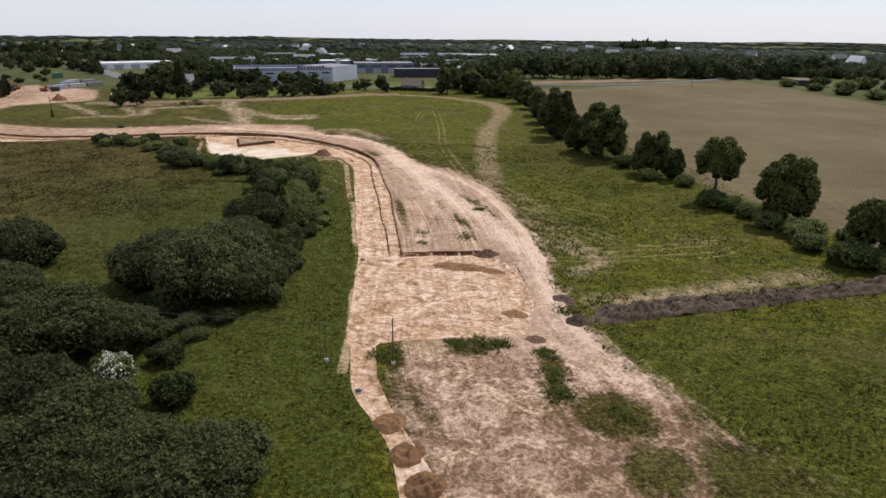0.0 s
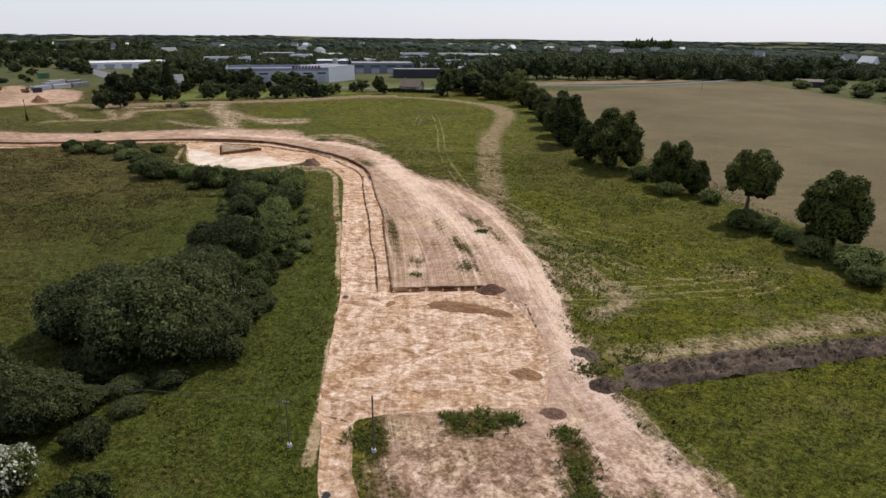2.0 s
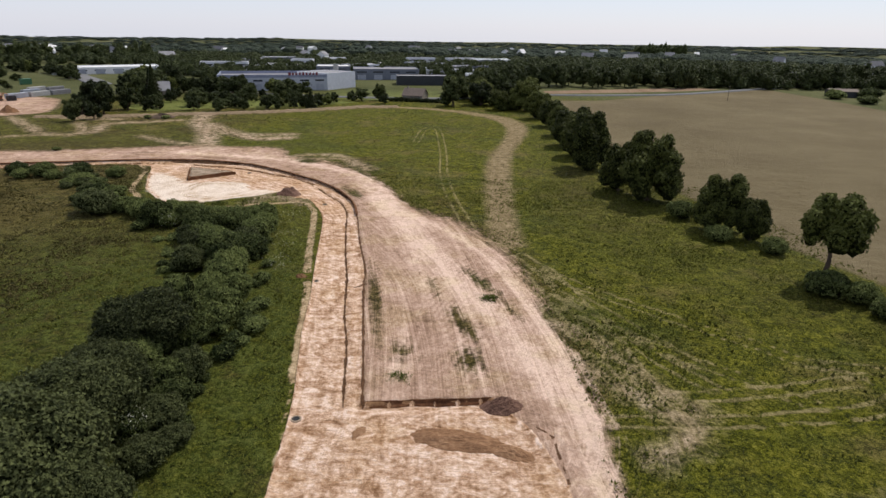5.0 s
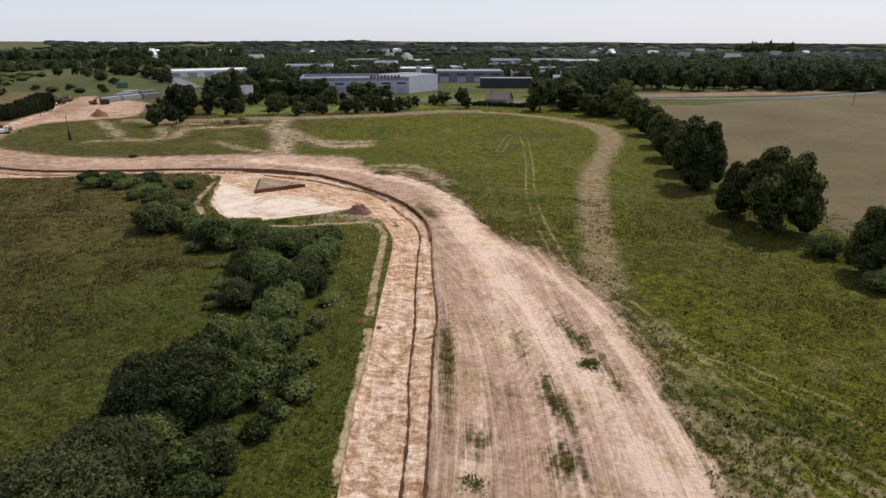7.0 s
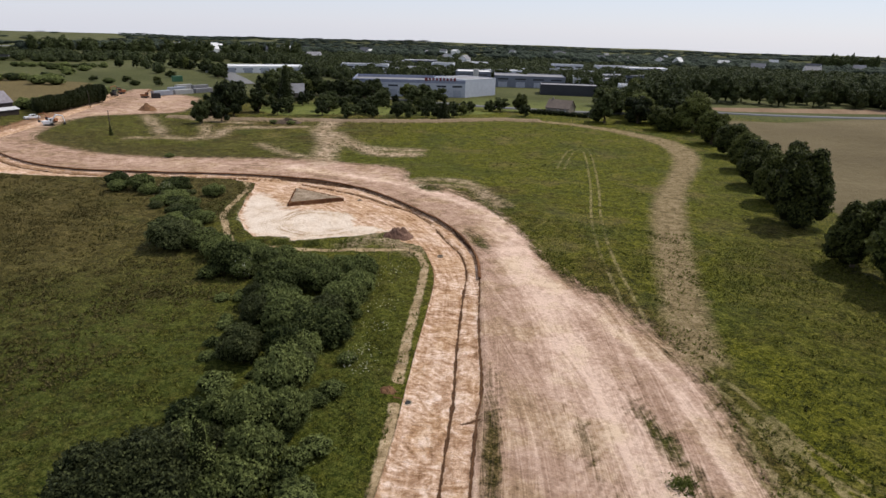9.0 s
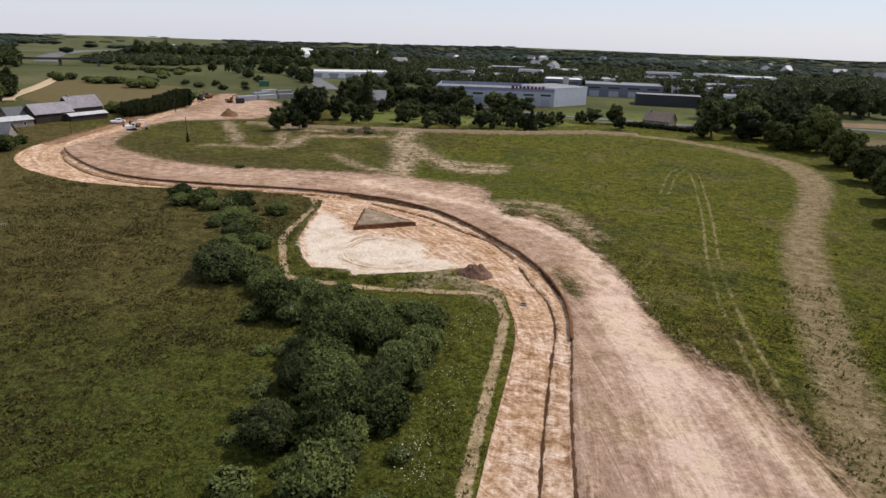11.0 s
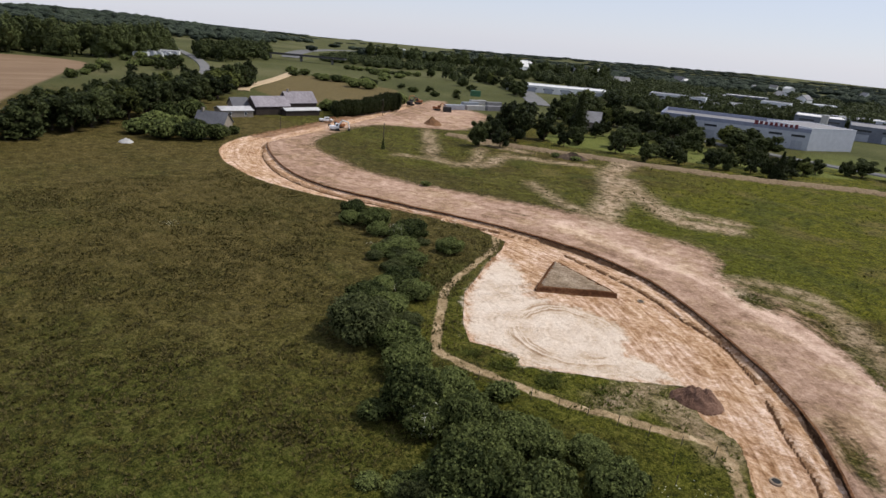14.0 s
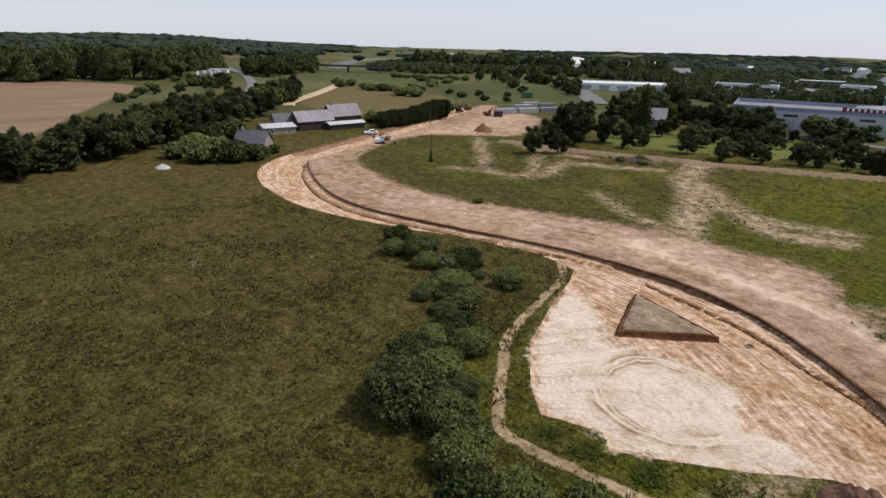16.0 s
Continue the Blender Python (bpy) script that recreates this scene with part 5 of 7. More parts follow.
# trees west of the meadow, round the farm and along the far edge of the site
for x, y, h, r in ((-202, 132.5, 9.5, 5.5), (-209, 143, 9.6, 5.8), (-215, 154, 10, 6), (-226, 166, 10.2, 6.5), (-238, 181, 10.4, 6.5), (-254, 200, 10.6, 7.2), (-275, 222, 9.5, 7.5), (-315, 251, 9.5, 7), (-295, 236, 9.5, 7), (-264, 210, 9.5, 6.5), (-246, 190, 10, 6), (-232, 174, 10, 6),
                   (-220, 160, 10, 6), (-202, 122, 7.0, 6), (-197, 110, 7.2, 6), (-209, 138, 7.4, 6), (-219, 150, 8.4, 6), (-236, 168, 10, 6), (-250, 186, 10, 6), (-284, 226, 10, 7), (-330, 262, 9, 7), (-346, 272, 8, 6)):
    plant("tree", x, y, h, r, "tree belt")
for i in range(46):
    a, o = turn_rng.random(), turn_rng.uniform(-3, 17)
    plant("tree", -197 - 121 * a ** 1.15 - o * 0.75, 108 + 148 * a + o * 0.5, (0.74 + 0.26 * min(1, a * 2.2)) * turn_rng.uniform(8.5, 11.5), turn_rng.uniform(4.8, 6.8), "tree belt")
for i in range(26):
    plant("tree", turn_rng.uniform(-34, 14), turn_rng.uniform(335, 420), turn_rng.uniform(9, 14), turn_rng.uniform(5, 7.5), "trees beyond the hedgerow")
for x, y, h, r in ((-208, 168.5, 5.0, 4.4), (-199.5, 172, 6.2, 5.0), (-194.5, 178.5, 6.4, 5.0), (-194.0, 185, 5.2, 3.8), (-204, 178, 6, 4.6), (-216, 176, 6, 4.4), (-240, 252, 5.2, 4.0), (-249, 298, 6, 4), (-234, 256, 5.6, 3.8)):
    plant("scrub", x, y, h, r, "tree belt")
for x, y, h, r in ((-207, 184.5, 4.2, 3.2), (-210.5, 181.5, 4.6, 3.6), (-199.5, 192.5, 3.0, 2.0), (-203.5, 178.0, 4.8, 4.2), (-232.5, 251, 5.6, 3.4), (-226, 184, 7, 4.5), (-229, 192, 8, 4.5)):
    plant("scrub", x, y, h, r, "bushes by the farm")
for i in range(22):
    plant("hedge", -225.0 - i * 0.48 + turn_rng.uniform(-0.8, 0.8), 246.5 + i * 1.8, 6.4 + 0.14 * i + turn_rng.uniform(-0.7, 0.7), turn_rng.uniform(2.4, 3.2), "tall dense hedge")
for x, y, h, r in ((-159, 256, 8.4, 4), (-162.8, 279, 12, 6), (-170, 283, 12, 6.5), (-161, 293, 9, 5.2), (-176, 333, 12, 7), (-138, 311, 7.6, 5.6), (-142, 319, 6.4, 5.2), (-123, 306, 4.4, 3.8), (-120, 310, 5, 4.4), (-108, 316, 5.4, 3.8), (-96, 322, 7.4, 3.8), (-88, 310, 6.6, 3.4),
                   (-117, 364, 8.2, 8), (-106, 356, 8, 7.4), (-72, 350, 6, 5), (-63, 354, 8, 4.4), (-146, 361, 9, 7), (-186, 356, 10.5, 7), (-131, 331, 4, 3), (-150, 335, 6, 4), (-128, 345, 7, 5), (-185, 345, 11, 7), (-140, 352, 9, 6)):
    plant("tree", x, y, h, r, "trees beyond the site")
for x, y, h, r in ((-156, 263, 6, 3.6), (-166, 270, 8, 4.6), (-153, 302, 6, 4), (-178, 300, 10, 6), (-190, 318, 9, 6), (-196, 360, 11, 8), (-210, 380, 10, 7), (-192, 372, 10, 7), (-124, 368, 8, 6), (-200, 405, 11, 8), (-225, 415, 10, 7), (-206, 392, 10, 8), (-373, 447, 8.2, 3.8), (-361, 457, 9, 5),
                   (-382, 440, 7, 4), (-297, 361, 3.2, 3.5), (-312, 352, 3.0, 3.2), (-330, 345, 3.2, 3.6), (-285, 372, 3, 3), (-345, 350, 3.4, 4), (-300, 400, 4, 4), (-266, 352, 3, 3)):
    plant("tree", x, y, h, r, "trees beyond the site")
for i in range(11):
    plant("hedge", -57 + i * 2.6, 351.5 - i * 0.3, 2.4 + turn_rng.uniform(-0.3, 0.5), 1.9, "garden hedge")
for x, y, h, r in ((-37, 66.5, 2.2, 2.4), (-33, 64, 1.8, 2.0), (-40, 67.5, 2.6, 2.6), (-35.5, 61.5, 2.0, 2.2), (-31, 61, 1.4, 1.8), (-29.5, 66, 1.6, 1.9), (-27.5, 80.5, 3.0, 2.4), (-29, 86.5, 3.0, 2.6), (-26.5, 84, 1.8, 1.8), (-31.5, 56, 2.4, 2.2)):
    plant("willow_bush", x, y, h, r, "belt of scrub")
plant("conifer", -163, 318, 16.5, 4.6, "trees beyond the site")
plant("conifer", -168, 324, 14.5, 4.4, "trees beyond the site")
plant("conifer", -84.5, 307.5, 8.6, 3.4, "trees beyond the site")
for x, y in ((-149.4, 289.4), (-149.6, 297.9), (-157, 321), (-133, 296.4), (-120, 292.8), (-111.7, 299.4), (-104.6, 306.1), (-101.1, 309.6), (-94.2, 312.3), (-87.5, 332.8), (-82.7, 337.4), (-159, 329.7), (-163.4, 306.3), (-122.5, 296.6), (-115, 305.6), (-140.4, 306.9), (-76.4, 346.7), (-58.1, 338.5)):
    plant("tree", x, y, turn_rng.uniform(4.0, 6.4), turn_rng.uniform(2.2, 3.6), "orchard")
for i in range(30):
    plant("tree", turn_rng.uniform(-150, -80), turn_rng.uniform(316, 352), turn_rng.uniform(2.8, 4.8), turn_rng.uniform(1.8, 3.0), "orchard")
for x, y, h, r in ((-372.9, 316.1, 4, 4), (-377.3, 326.2, 4.6, 4), (-356.8, 323.9, 4.2, 4.4), (-344, 328, 5, 5.2), (-342, 332.3, 4.4, 4), (-328.3, 329.8, 4, 3.6), (-330.4, 339.3, 4.4, 4.2), (-376.5, 389.3, 4, 4.6), (-372.3, 400.5, 4, 4.8), (-296.1, 347.3, 3.6, 3.6), (-277.2, 346.6, 3.2, 3.0), (-387.7, 322.7, 5, 4.4),
                   (-348.4, 322, 4.6, 4.4), (-318.4, 322.6, 6, 5.5), (-310, 326, 6, 5), (-393.5, 395, 4, 5), (-362.4, 380.2, 4, 4.6), (-354, 372, 3.4, 3.6), (-127.9, 204.9, 1.3, 1.5), (-134.5, 273.5, 1.8, 2.0), (-131, 270.2, 1.5, 1.7), (-137.5, 268.5, 1.5, 1.6)):
    plant("scrub", x, y, h, r, "bushes in the meadows")


def wood(name, spots, label):
    """Many far trees that nobody could count, joined: each a full crown of leaves on its trunk."""
    V, F, off = [], [], 0
    for kind, x, y, h, r in spots:
        for me in KINDS[kind][turn_rng.randrange(len(KINDS[kind]))]:
            v = np.empty(len(me.vertices) * 3)
            me.vertices.foreach_get("co", v)
            a = turn_rng.uniform(0, 6.28)
            v = v.reshape(-1, 3) * (r * 1.08, r * 1.08, h * 1.04)
            v = np.column_stack([v[:, 0] * math.cos(a) - v[:, 1] * math.sin(a), v[:, 0] * math.sin(a) + v[:, 1] * math.cos(a), v[:, 2]])
            V.append(v + (x, y, ground_z(x, y) - 0.05))
            F += [[i + off for i in p.vertices] for p in me.polygons]
            off += len(v)
    tagged(new(name, data_of(name, np.vstack(V), F, WOOD)), label, "woods", kind="stuff")


spots = []
for i in range(130):
    y = 60 + 234 * i / 129 + turn_rng.uniform(-3, 3)
    front = float(np.interp(y, (60, 157, 175, 201, 216, 227, 239, 250, 275, 294), (-474, -456, -450, -458, -436, -440, -450, -460, -480, -505)))
    spots.append(("conifer" if i > 118 or i % 23 == 11 else "far_tree", front - 6 - (48 if y < 232 else 16) * turn_rng.random() ** 1.3, y, turn_rng.uniform(15, 20.5), turn_rng.uniform(6.5, 9.5)))
wood("far_pines", [("far_tree", 196 + i * 5.2 + turn_rng.uniform(-4, 4), 1070 + turn_rng.uniform(-14, 14), turn_rng.uniform(20, 25), turn_rng.uniform(6.5, 9.5)) for i in range(15)], "clump of tall dark pines standing over far woods")
wood("west_wood", spots, "tall dark mixed wood beyond the ploughed field")
for x, y, h, r in ((-399, 215, 5, 4), (-373, 202, 4.4, 3.6), (-347, 187, 4.6, 3.6), (-409, 240, 6, 5), (-420, 252, 6.5, 5.5), (-415, 246, 5.5, 5), (-439, 271, 5, 4), (-428, 262, 5, 4.5), (-385, 208, 3, 3), (-360, 196, 3.4, 3), (-404, 232, 4, 4), (-440, 240, 4, 4), (-456, 254, 5, 4)):
    plant("scrub", x, y, h, r, "bushes on the grassy slope")
for i in range(13):
    plant("scrub", -427 + i * 3.3, 396 + i * 3.1 + turn_rng.uniform(-3, 3), turn_rng.uniform(2.4, 4.6), turn_rng.uniform(2.6, 4.4), "hedge between meadows")
for i in range(18):
    f = i / 17
    plant("tree", -359 + 85 * f + turn_rng.uniform(-3, 3), 468 - 53 * f ** 2.2 + turn_rng.uniform(-3, 3), turn_rng.uniform(5.5, 9), turn_rng.uniform(4, 6), "hedge between meadows")
wood("tree_line", [("far_tree", -610 + 220 * i / 45 + turn_rng.uniform(-6, 6), 545 + 140 * i / 45 + turn_rng.uniform(0, 24), turn_rng.uniform(12, 18), turn_rng.uniform(7, 10)) for i in range(46)], "distant dark tree line behind green meadows")
wood("east_wood", [("far_tree", 2 + i * 4.2 + turn_rng.uniform(-4, 4), 442 + 0.19 * i * 4.2 + turn_rng.uniform(0, 26), turn_rng.uniform(10, 16), turn_rng.uniform(5, 8)) for i in range(62)], "dark trees beyond the bare field")
spots = []
for i in range(52):
    f, deep = turn_rng.random(), 46 * turn_rng.random() ** 1.3
    spots.append(("far_tree", -441 - 74 * f - deep, 299 + 80 * f - 0.1 * deep, turn_rng.uniform(8.5, 13), turn_rng.uniform(5, 7.5)))
wood("road_wood", spots, "rounded green wood beside the asphalt road")
for x, y, h, r in ((-385, 241, 5.5, 4.4), (-399, 255, 6, 4.6), (-412, 244, 5.5, 4.6), (-372, 209, 4.4, 3.2), (-376, 222, 3.6, 3.4), (-391, 248, 5, 4), (-405, 248, 5.4, 4.4), (-425, 262, 6, 5)):
    plant("tree", x, y, h, r, "bushes on the grassy slope")


for i in range(22):
    x = turn_rng.uniform(-215, -132)
    plant("tree", x, 367 + 0.25 * (x + 150) + turn_rng.uniform(-9, 4), turn_rng.uniform(6, 10.5), turn_rng.uniform(3.4, 5.5), "trees before the factory")


def far_woods():
    """Woods and tree lines from the site's surroundings to the horizon, one rough crown for each tree or clump."""
    rng = np.random.RandomState(3)
    xs, ys, ss = [], [], []
    r = 400.0
    while r < 6900:
        step = max(8.5, r * 0.0165)
        n = int(2.45 * r / step)
        a = np.radians(-97) + np.radians(140) * (np.arange(n) + rng.uniform(-0.4, 0.4, n)) / n
        rr = r + rng.uniform(-0.5, 0.5, n) * step
        xs.append(-20 + rr * np.sin(a)), ys.append(100 + rr * np.cos(a)), ss.append(np.full(n, step))
        r += step * 1.25
    x, y, s = np.concatenate(xs), np.concatenate(ys), np.concatenate(ss)
    rad = np.hypot(x + 20, y - 100)
    p = np.ones(len(x))
    near = rad < 900
    p = np.where((x > -20) & (y < 452 + 0.13 * np.abs(x)), 0, p)
    p = np.where((x > -150) & (x <= -20) & (y < 505), 0, p)
    p = np.where((x > -335) & (x <= -150), np.where(y < 405, 0, np.where(y < 560, 0.62, 1)), p)
    p = np.where((x <= -335) & (rad < 560 + 150 * fbm(x / 130, y / 130, 2, 8)), 0.02, p)
    p = np.where((x < -500) & (y < 235), 1, p)
    p = np.where((x < -335) & (x > -680) & (y >= 235) & (y < 420), 0, p)
    p = np.where((x < -1 * 480) & (y > 330) & (y < 1.02 * np.abs(x) - 90) & (y > 0.66 * np.abs(x)), 0.03, p)
    gaps = fbm(x / 260, y / 330, 3, 31)
    p = np.where((rad > 640) & (gaps > 0.24), 0.03, p)
    p = np.where((x < -262) & (x > -345) & (y > 425) & (y < 545), 0, p)
    p = np.where((x < -225) & (x > -325) & (y > 385) & (y < 470), 0, p)
    k = (rng.uniform(size=len(x)) < p) & (y > -900) & (y < 5000) & (np.abs(x) < 4850)
    x, y, s, rad = x[k], y[k], s[k], rad[k]
    z = lie_of_land(x, y)
    near = np.where(rad < 720)[0]
    V, F, off = [], [], 0
    pick = rng.randint(0, len(KINDS["wood_tree"]), len(near))
    for j, (me,) in enumerate(KINDS["wood_tree"]):
        w = near[pick == j]
        v, f = np.empty(len(me.vertices) * 3), np.empty(len(me.polygons) * 3, np.int32)
        me.vertices.foreach_get("co", v), me.loops.foreach_get("vertex_index", f)
        v, f, m = v.reshape(-1, 3), f.reshape(-1, 3), len(w)
        a, r, h = rng.uniform(0, 6.28, m), s[w] * rng.uniform(0.55, 0.85, m), rng.uniform(7, 11.5, m) * (1 + 0.5 * fbm(x[w] / 120, y[w] / 120, 2, 41))
        c, q = np.cos(a)[:, None], np.sin(a)[:, None]
        V.append(np.stack([x[w][:, None] + r[:, None] * (v[None, :, 0] * c - v[None, :, 1] * q), y[w][:, None] + r[:, None] * (v[None, :, 0] * q + v[None, :, 1] * c), z[w][:, None] - 0.3 + h[:, None] * v[None, :, 2]], 2).reshape(-1, 3))
        F.append((f[None] + (np.arange(m) * len(v))[:, None, None]).reshape(-1, 3) + off)
        off += m * len(v)
    tagged(new("middle_woods", data_of("middle_woods", np.vstack(V), np.vstack(F).tolist(), WOOD)), "mixed broadleaved woods and garden trees round the town", "woods", kind="stuff")
    for near_to, far_to, clumps, (cv, cf) in ((720, 1700, 2, ICO1), (1700, 9000, 1, ICO1)):
        w = np.repeat(np.where((rad >= near_to) & (rad < far_to))[0], clumps)
        m, nv = len(w), len(cv)
        wide = s[w] * rng.uniform(0.75, 1.1, m)
        tall = (rng.uniform(6.5, 11, len(rad)) * (1 + 0.45 * fbm(x / 120, y / 120, 2, 41)))[w]
        first = np.arange(m) % clumps == 0
        a, d = rng.uniform(0, 2 * math.pi, m), np.where(first, 0.1, rng.uniform(0.25, 0.6, m)) * wide
        part_r = wide * np.where(first, rng.uniform(0.48, 0.66, m), rng.uniform(0.26, 0.46, m))
        high = tall * np.where(first, rng.uniform(0.34, 0.46, m), rng.uniform(0.22, 0.32, m))
        cz = np.where(first, tall - high, tall * rng.uniform(0.3, 0.72, m))
        turn = cv[None, :, 0] * 5 + cv[None, :, 1] * 4 + cv[None, :, 2] * 6 + rng.uniform(0, 6, (m, 1))
        lump = 1 + 0.12 * np.sin(turn) + 0.09 * rng.normal(size=(m, nv)).clip(-1.6, 1.6)
        V = cv[None] * lump[:, :, None] * np.stack([part_r, part_r, high], 1)[:, None, :]
        V = (V + np.stack([x[w] + d * np.cos(a), y[w] + d * np.sin(a), z[w] + cz], 1)[:, None, :]).reshape(-1, 3)
        F = (cf[None] + (np.arange(m) * nv)[:, None, None]).reshape(-1, 3)
        me = bpy.data.meshes.new("distant_woods")
        me.vertices.add(len(V))
        me.vertices.foreach_set("co", V.ravel())
        me.loops.add(F.size)
        me.loops.foreach_set("vertex_index", F.ravel().astype(np.int32))
        me.polygons.add(len(F))
        me.polygons.foreach_set("loop_start", np.arange(0, F.size, 3, dtype=np.int32))
        me.update(calc_edges=True)
        me.polygons.foreach_set("use_smooth", np.ones(len(F), bool))
        me.materials.append(HAZY_LEAF)
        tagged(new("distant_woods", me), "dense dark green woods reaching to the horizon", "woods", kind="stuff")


far_woods()


# ---- earth heaps ----
def heap(name, x, y, rx, ry, h, material, label, turn=0.0, seed=1, rough=0.22, z=None):
    """A tipped heap: clods over a rounded mound, its foot let into the ground."""
    n = 34
    g = np.linspace(-1.12, 1.12, n)
    U, W = np.meshgrid(g, g)
    d = np.hypot(U, W)
    top = np.clip(1 - d ** 2, -0.3, 1) ** 1 * (0.85 + 0.5 * fbm(U * 2 + seed * 7, W * 2, 3, seed))
    top += rough * fbm(U * 6 + seed, W * 6, 3, seed + 3) * np.clip(1.2 - d, 0, 1)
    V = np.column_stack([(U * rx).ravel(), (W * ry).ravel(), (top * h).ravel()])
    i = np.arange(n * n).reshape(n, n)
    F = np.column_stack([i[:-1, :-1].ravel(), i[:-1, 1:].ravel(), i[1:, 1:].ravel(), i[1:, :-1].ravel()])
    F = F[(d.ravel()[F] < 1.13).all(1)]
    ob = new(name, data_of(name, V, F.tolist(), material))
    ob.matrix_basis = pose(x, y, (ground_z(x, y) - 0.1) if z is None else z, 0, 0, turn)
    return tagged(ob, label, "mound")


heap("spoil_mound", -5.6, 47.6, 2.4, 1.9, 1.3, BROWN_SOIL, "rounded heap of loose brown subsoil in the cut", 30, 1, z=-0.5)
heap("spoil_mound", -3.2, 43.4, 2.5, 1.9, 1.3, BROWN_SOIL, "rounded heap of loose brown subsoil in the cut", 40, 2, z=-0.5)
heap("spoil_mound", -1.2, 39.8, 2.4, 1.9, 1.35, BROWN_SOIL, "rounded heap of loose brown subsoil in the cut", 20, 3, z=-0.5)
heap("spoil_mound", 1.0, 36.0, 2.4, 1.9, 1.3, BROWN_SOIL, "rounded heap of loose brown subsoil in the cut", 10, 4, z=-0.5)
heap("spoil_mound", -45.9, 168.4, 2.7, 2.0, 1.7, RED_SOIL, "dark red-brown heap of tipped topsoil beside the basin", 35, 5, 0.35)
heap("spoil_mound", 2.6, 93.2, 2.3, 1.6, 1.1, RED_SOIL, "low dark red-brown heap of soil at the end of a trench", 10, 6, 0.35, z=-0.2)
heap("spoil_mound", -1.6, 87.6, 5.2, 1.9, 0.75, BROWN_SOIL, "spread low heap of brown earth on the pad", -4, 7, 0.3, z=-0.32)
heap("spoil_mound", 3.6, 86.4, 2.6, 1.3, 0.5, BROWN_SOIL, "low spread of brown earth on the pad", -20, 8, 0.3, z=-0.32)
heap("spoil_mound", 6.6, 72.2, 2.4, 1.8, 0.45, BROWN_SOIL, "low spread of brown earth on the pad", 0, 9, 0.3, z=-0.32)
heap("spoil_mound", -10.6, 87.4, 1.6, 2.6, 0.4, BROWN_SOIL, "low spread of brown earth on the pad", -25, 10, 0.3, z=-0.32)
heap("spoil_mound", -27.6, 122.6, 1.3, 1.0, 0.7, BROWN_SOIL, "small brown mound of spoil at the cut's edge", 15, 11, 0.3, z=-0.1)
heap("sand_mound", -200.5, 274.0, 3.8, 3.4, 2.6, BROWN_SOIL, "conical heap of brown sand on the works yard", 0, 12, 0.15)
heap("rubble_mound", -197.7, 162.0, 2.2, 1.6, 0.9, CONCRETE, "small pale heap of rubble in long grass", 20, 18, 0.3)
heap("spoil_mound", -103.0, 198.6, 3.0, 1.0, 0.6, RED_SOIL, "flat dark scrape of turned soil on the haul road", -12, 16, 0.4, z=-0.05)
heap("spoil_mound", -133.5, 271.5, 5.2, 2.6, 1.7, DARK_SOIL, "weedy dark heap of topsoil beside the far bank", 35, 17, 0.35)
heap("spoil_mound", 8.9, 65.0, 1.5, 1.1, 0.45, RED_SOIL, "weedy clump of dark soil at the pad's corner", 0, 13, 0.3)


def berm(x0, y0, x1, y1, width, high):
    n, m = 190, 24
    u = np.linspace(0, 1, n)
    L = math.hypot(x1 - x0, y1 - y0)
    v = np.linspace(-1, 1, m)
    U, W = np.meshgrid(u, v, indexing="ij")
    ragged = 1 + 0.35 * fbm(U * L / 3.0, np.sign(W) * 3, 3, 4)
    prof = np.clip(1 - np.abs(W * ragged) ** 2.6, -0.15, 1) * np.clip(np.minimum(U, 1 - U) * 22, 0, 1)
    Z = high * prof * (0.8 + 0.6 * fbm(U * 14, W * 2, 3, 6)) + 0.85 * fbm(U * L / 0.9, W * 3, 3, 8) * prof
    V = np.column_stack([(U * L).ravel(), (W * width / 2).ravel(), (Z - 0.1).ravel()])
    i = np.arange(n * m).reshape(n, m)
    F = np.column_stack([i[:-1, :-1].ravel(), i[1:, :-1].ravel(), i[1:, 1:].ravel(), i[:-1, 1:].ravel()])
    ob = new("soil_berm", data_of("soil_berm", V, F.tolist(), DARK_SOIL))
    ob.matrix_basis = pose(x0, y0, 0, 0, 0, math.degrees(math.atan2(y1 - y0, x1 - x0)))
    tagged(ob, "long low bank of dark cloddy topsoil across the meadow", "soil bank")
    crng = np.random.RandomState(23)
    clods = []
    for k in range(4):
        cv, cf = ICO2
        clods.append(data_of("clod", cv * (1 + 0.3 * fbm(cv[:, 0] * 2 + k * 5, cv[:, 1] * 2 + cv[:, 2] * 3, 3, k))[:, None] * (1, 0.8, 0.6), cf.tolist(), DARK_SOIL))
    for k in range(170):
        a, w = crng.uniform(0.01, 0.99), crng.uniform(-0.95, 0.85)
        o = part("clod", clods[k % 4], ob)
        r = crng.uniform(0.10, 0.26)
        o.location = (a * L, w * width / 2, high * max(0, 1 - abs(w) ** 1.6) * 0.8)
        o.rotation_euler = (crng.uniform(0, 6), crng.uniform(0, 6), crng.uniform(0, 6))
        o.scale = (r, r, r)


berm(16.2, 71.6, 72.0, 90.5, 4.4, 1.5)
heap("spoil_mound", 14.6, 70.4, 1.9, 1.5, 0.8, DARK_SOIL, "low dark clump of cloddy topsoil in weeds", 10, 14, 0.5)
heap("spoil_mound", 13.4, 76.6, 1.6, 2.2, 0.6, DARK_SOIL, "low dark clump of cloddy topsoil in weeds", 30, 15, 0.5)


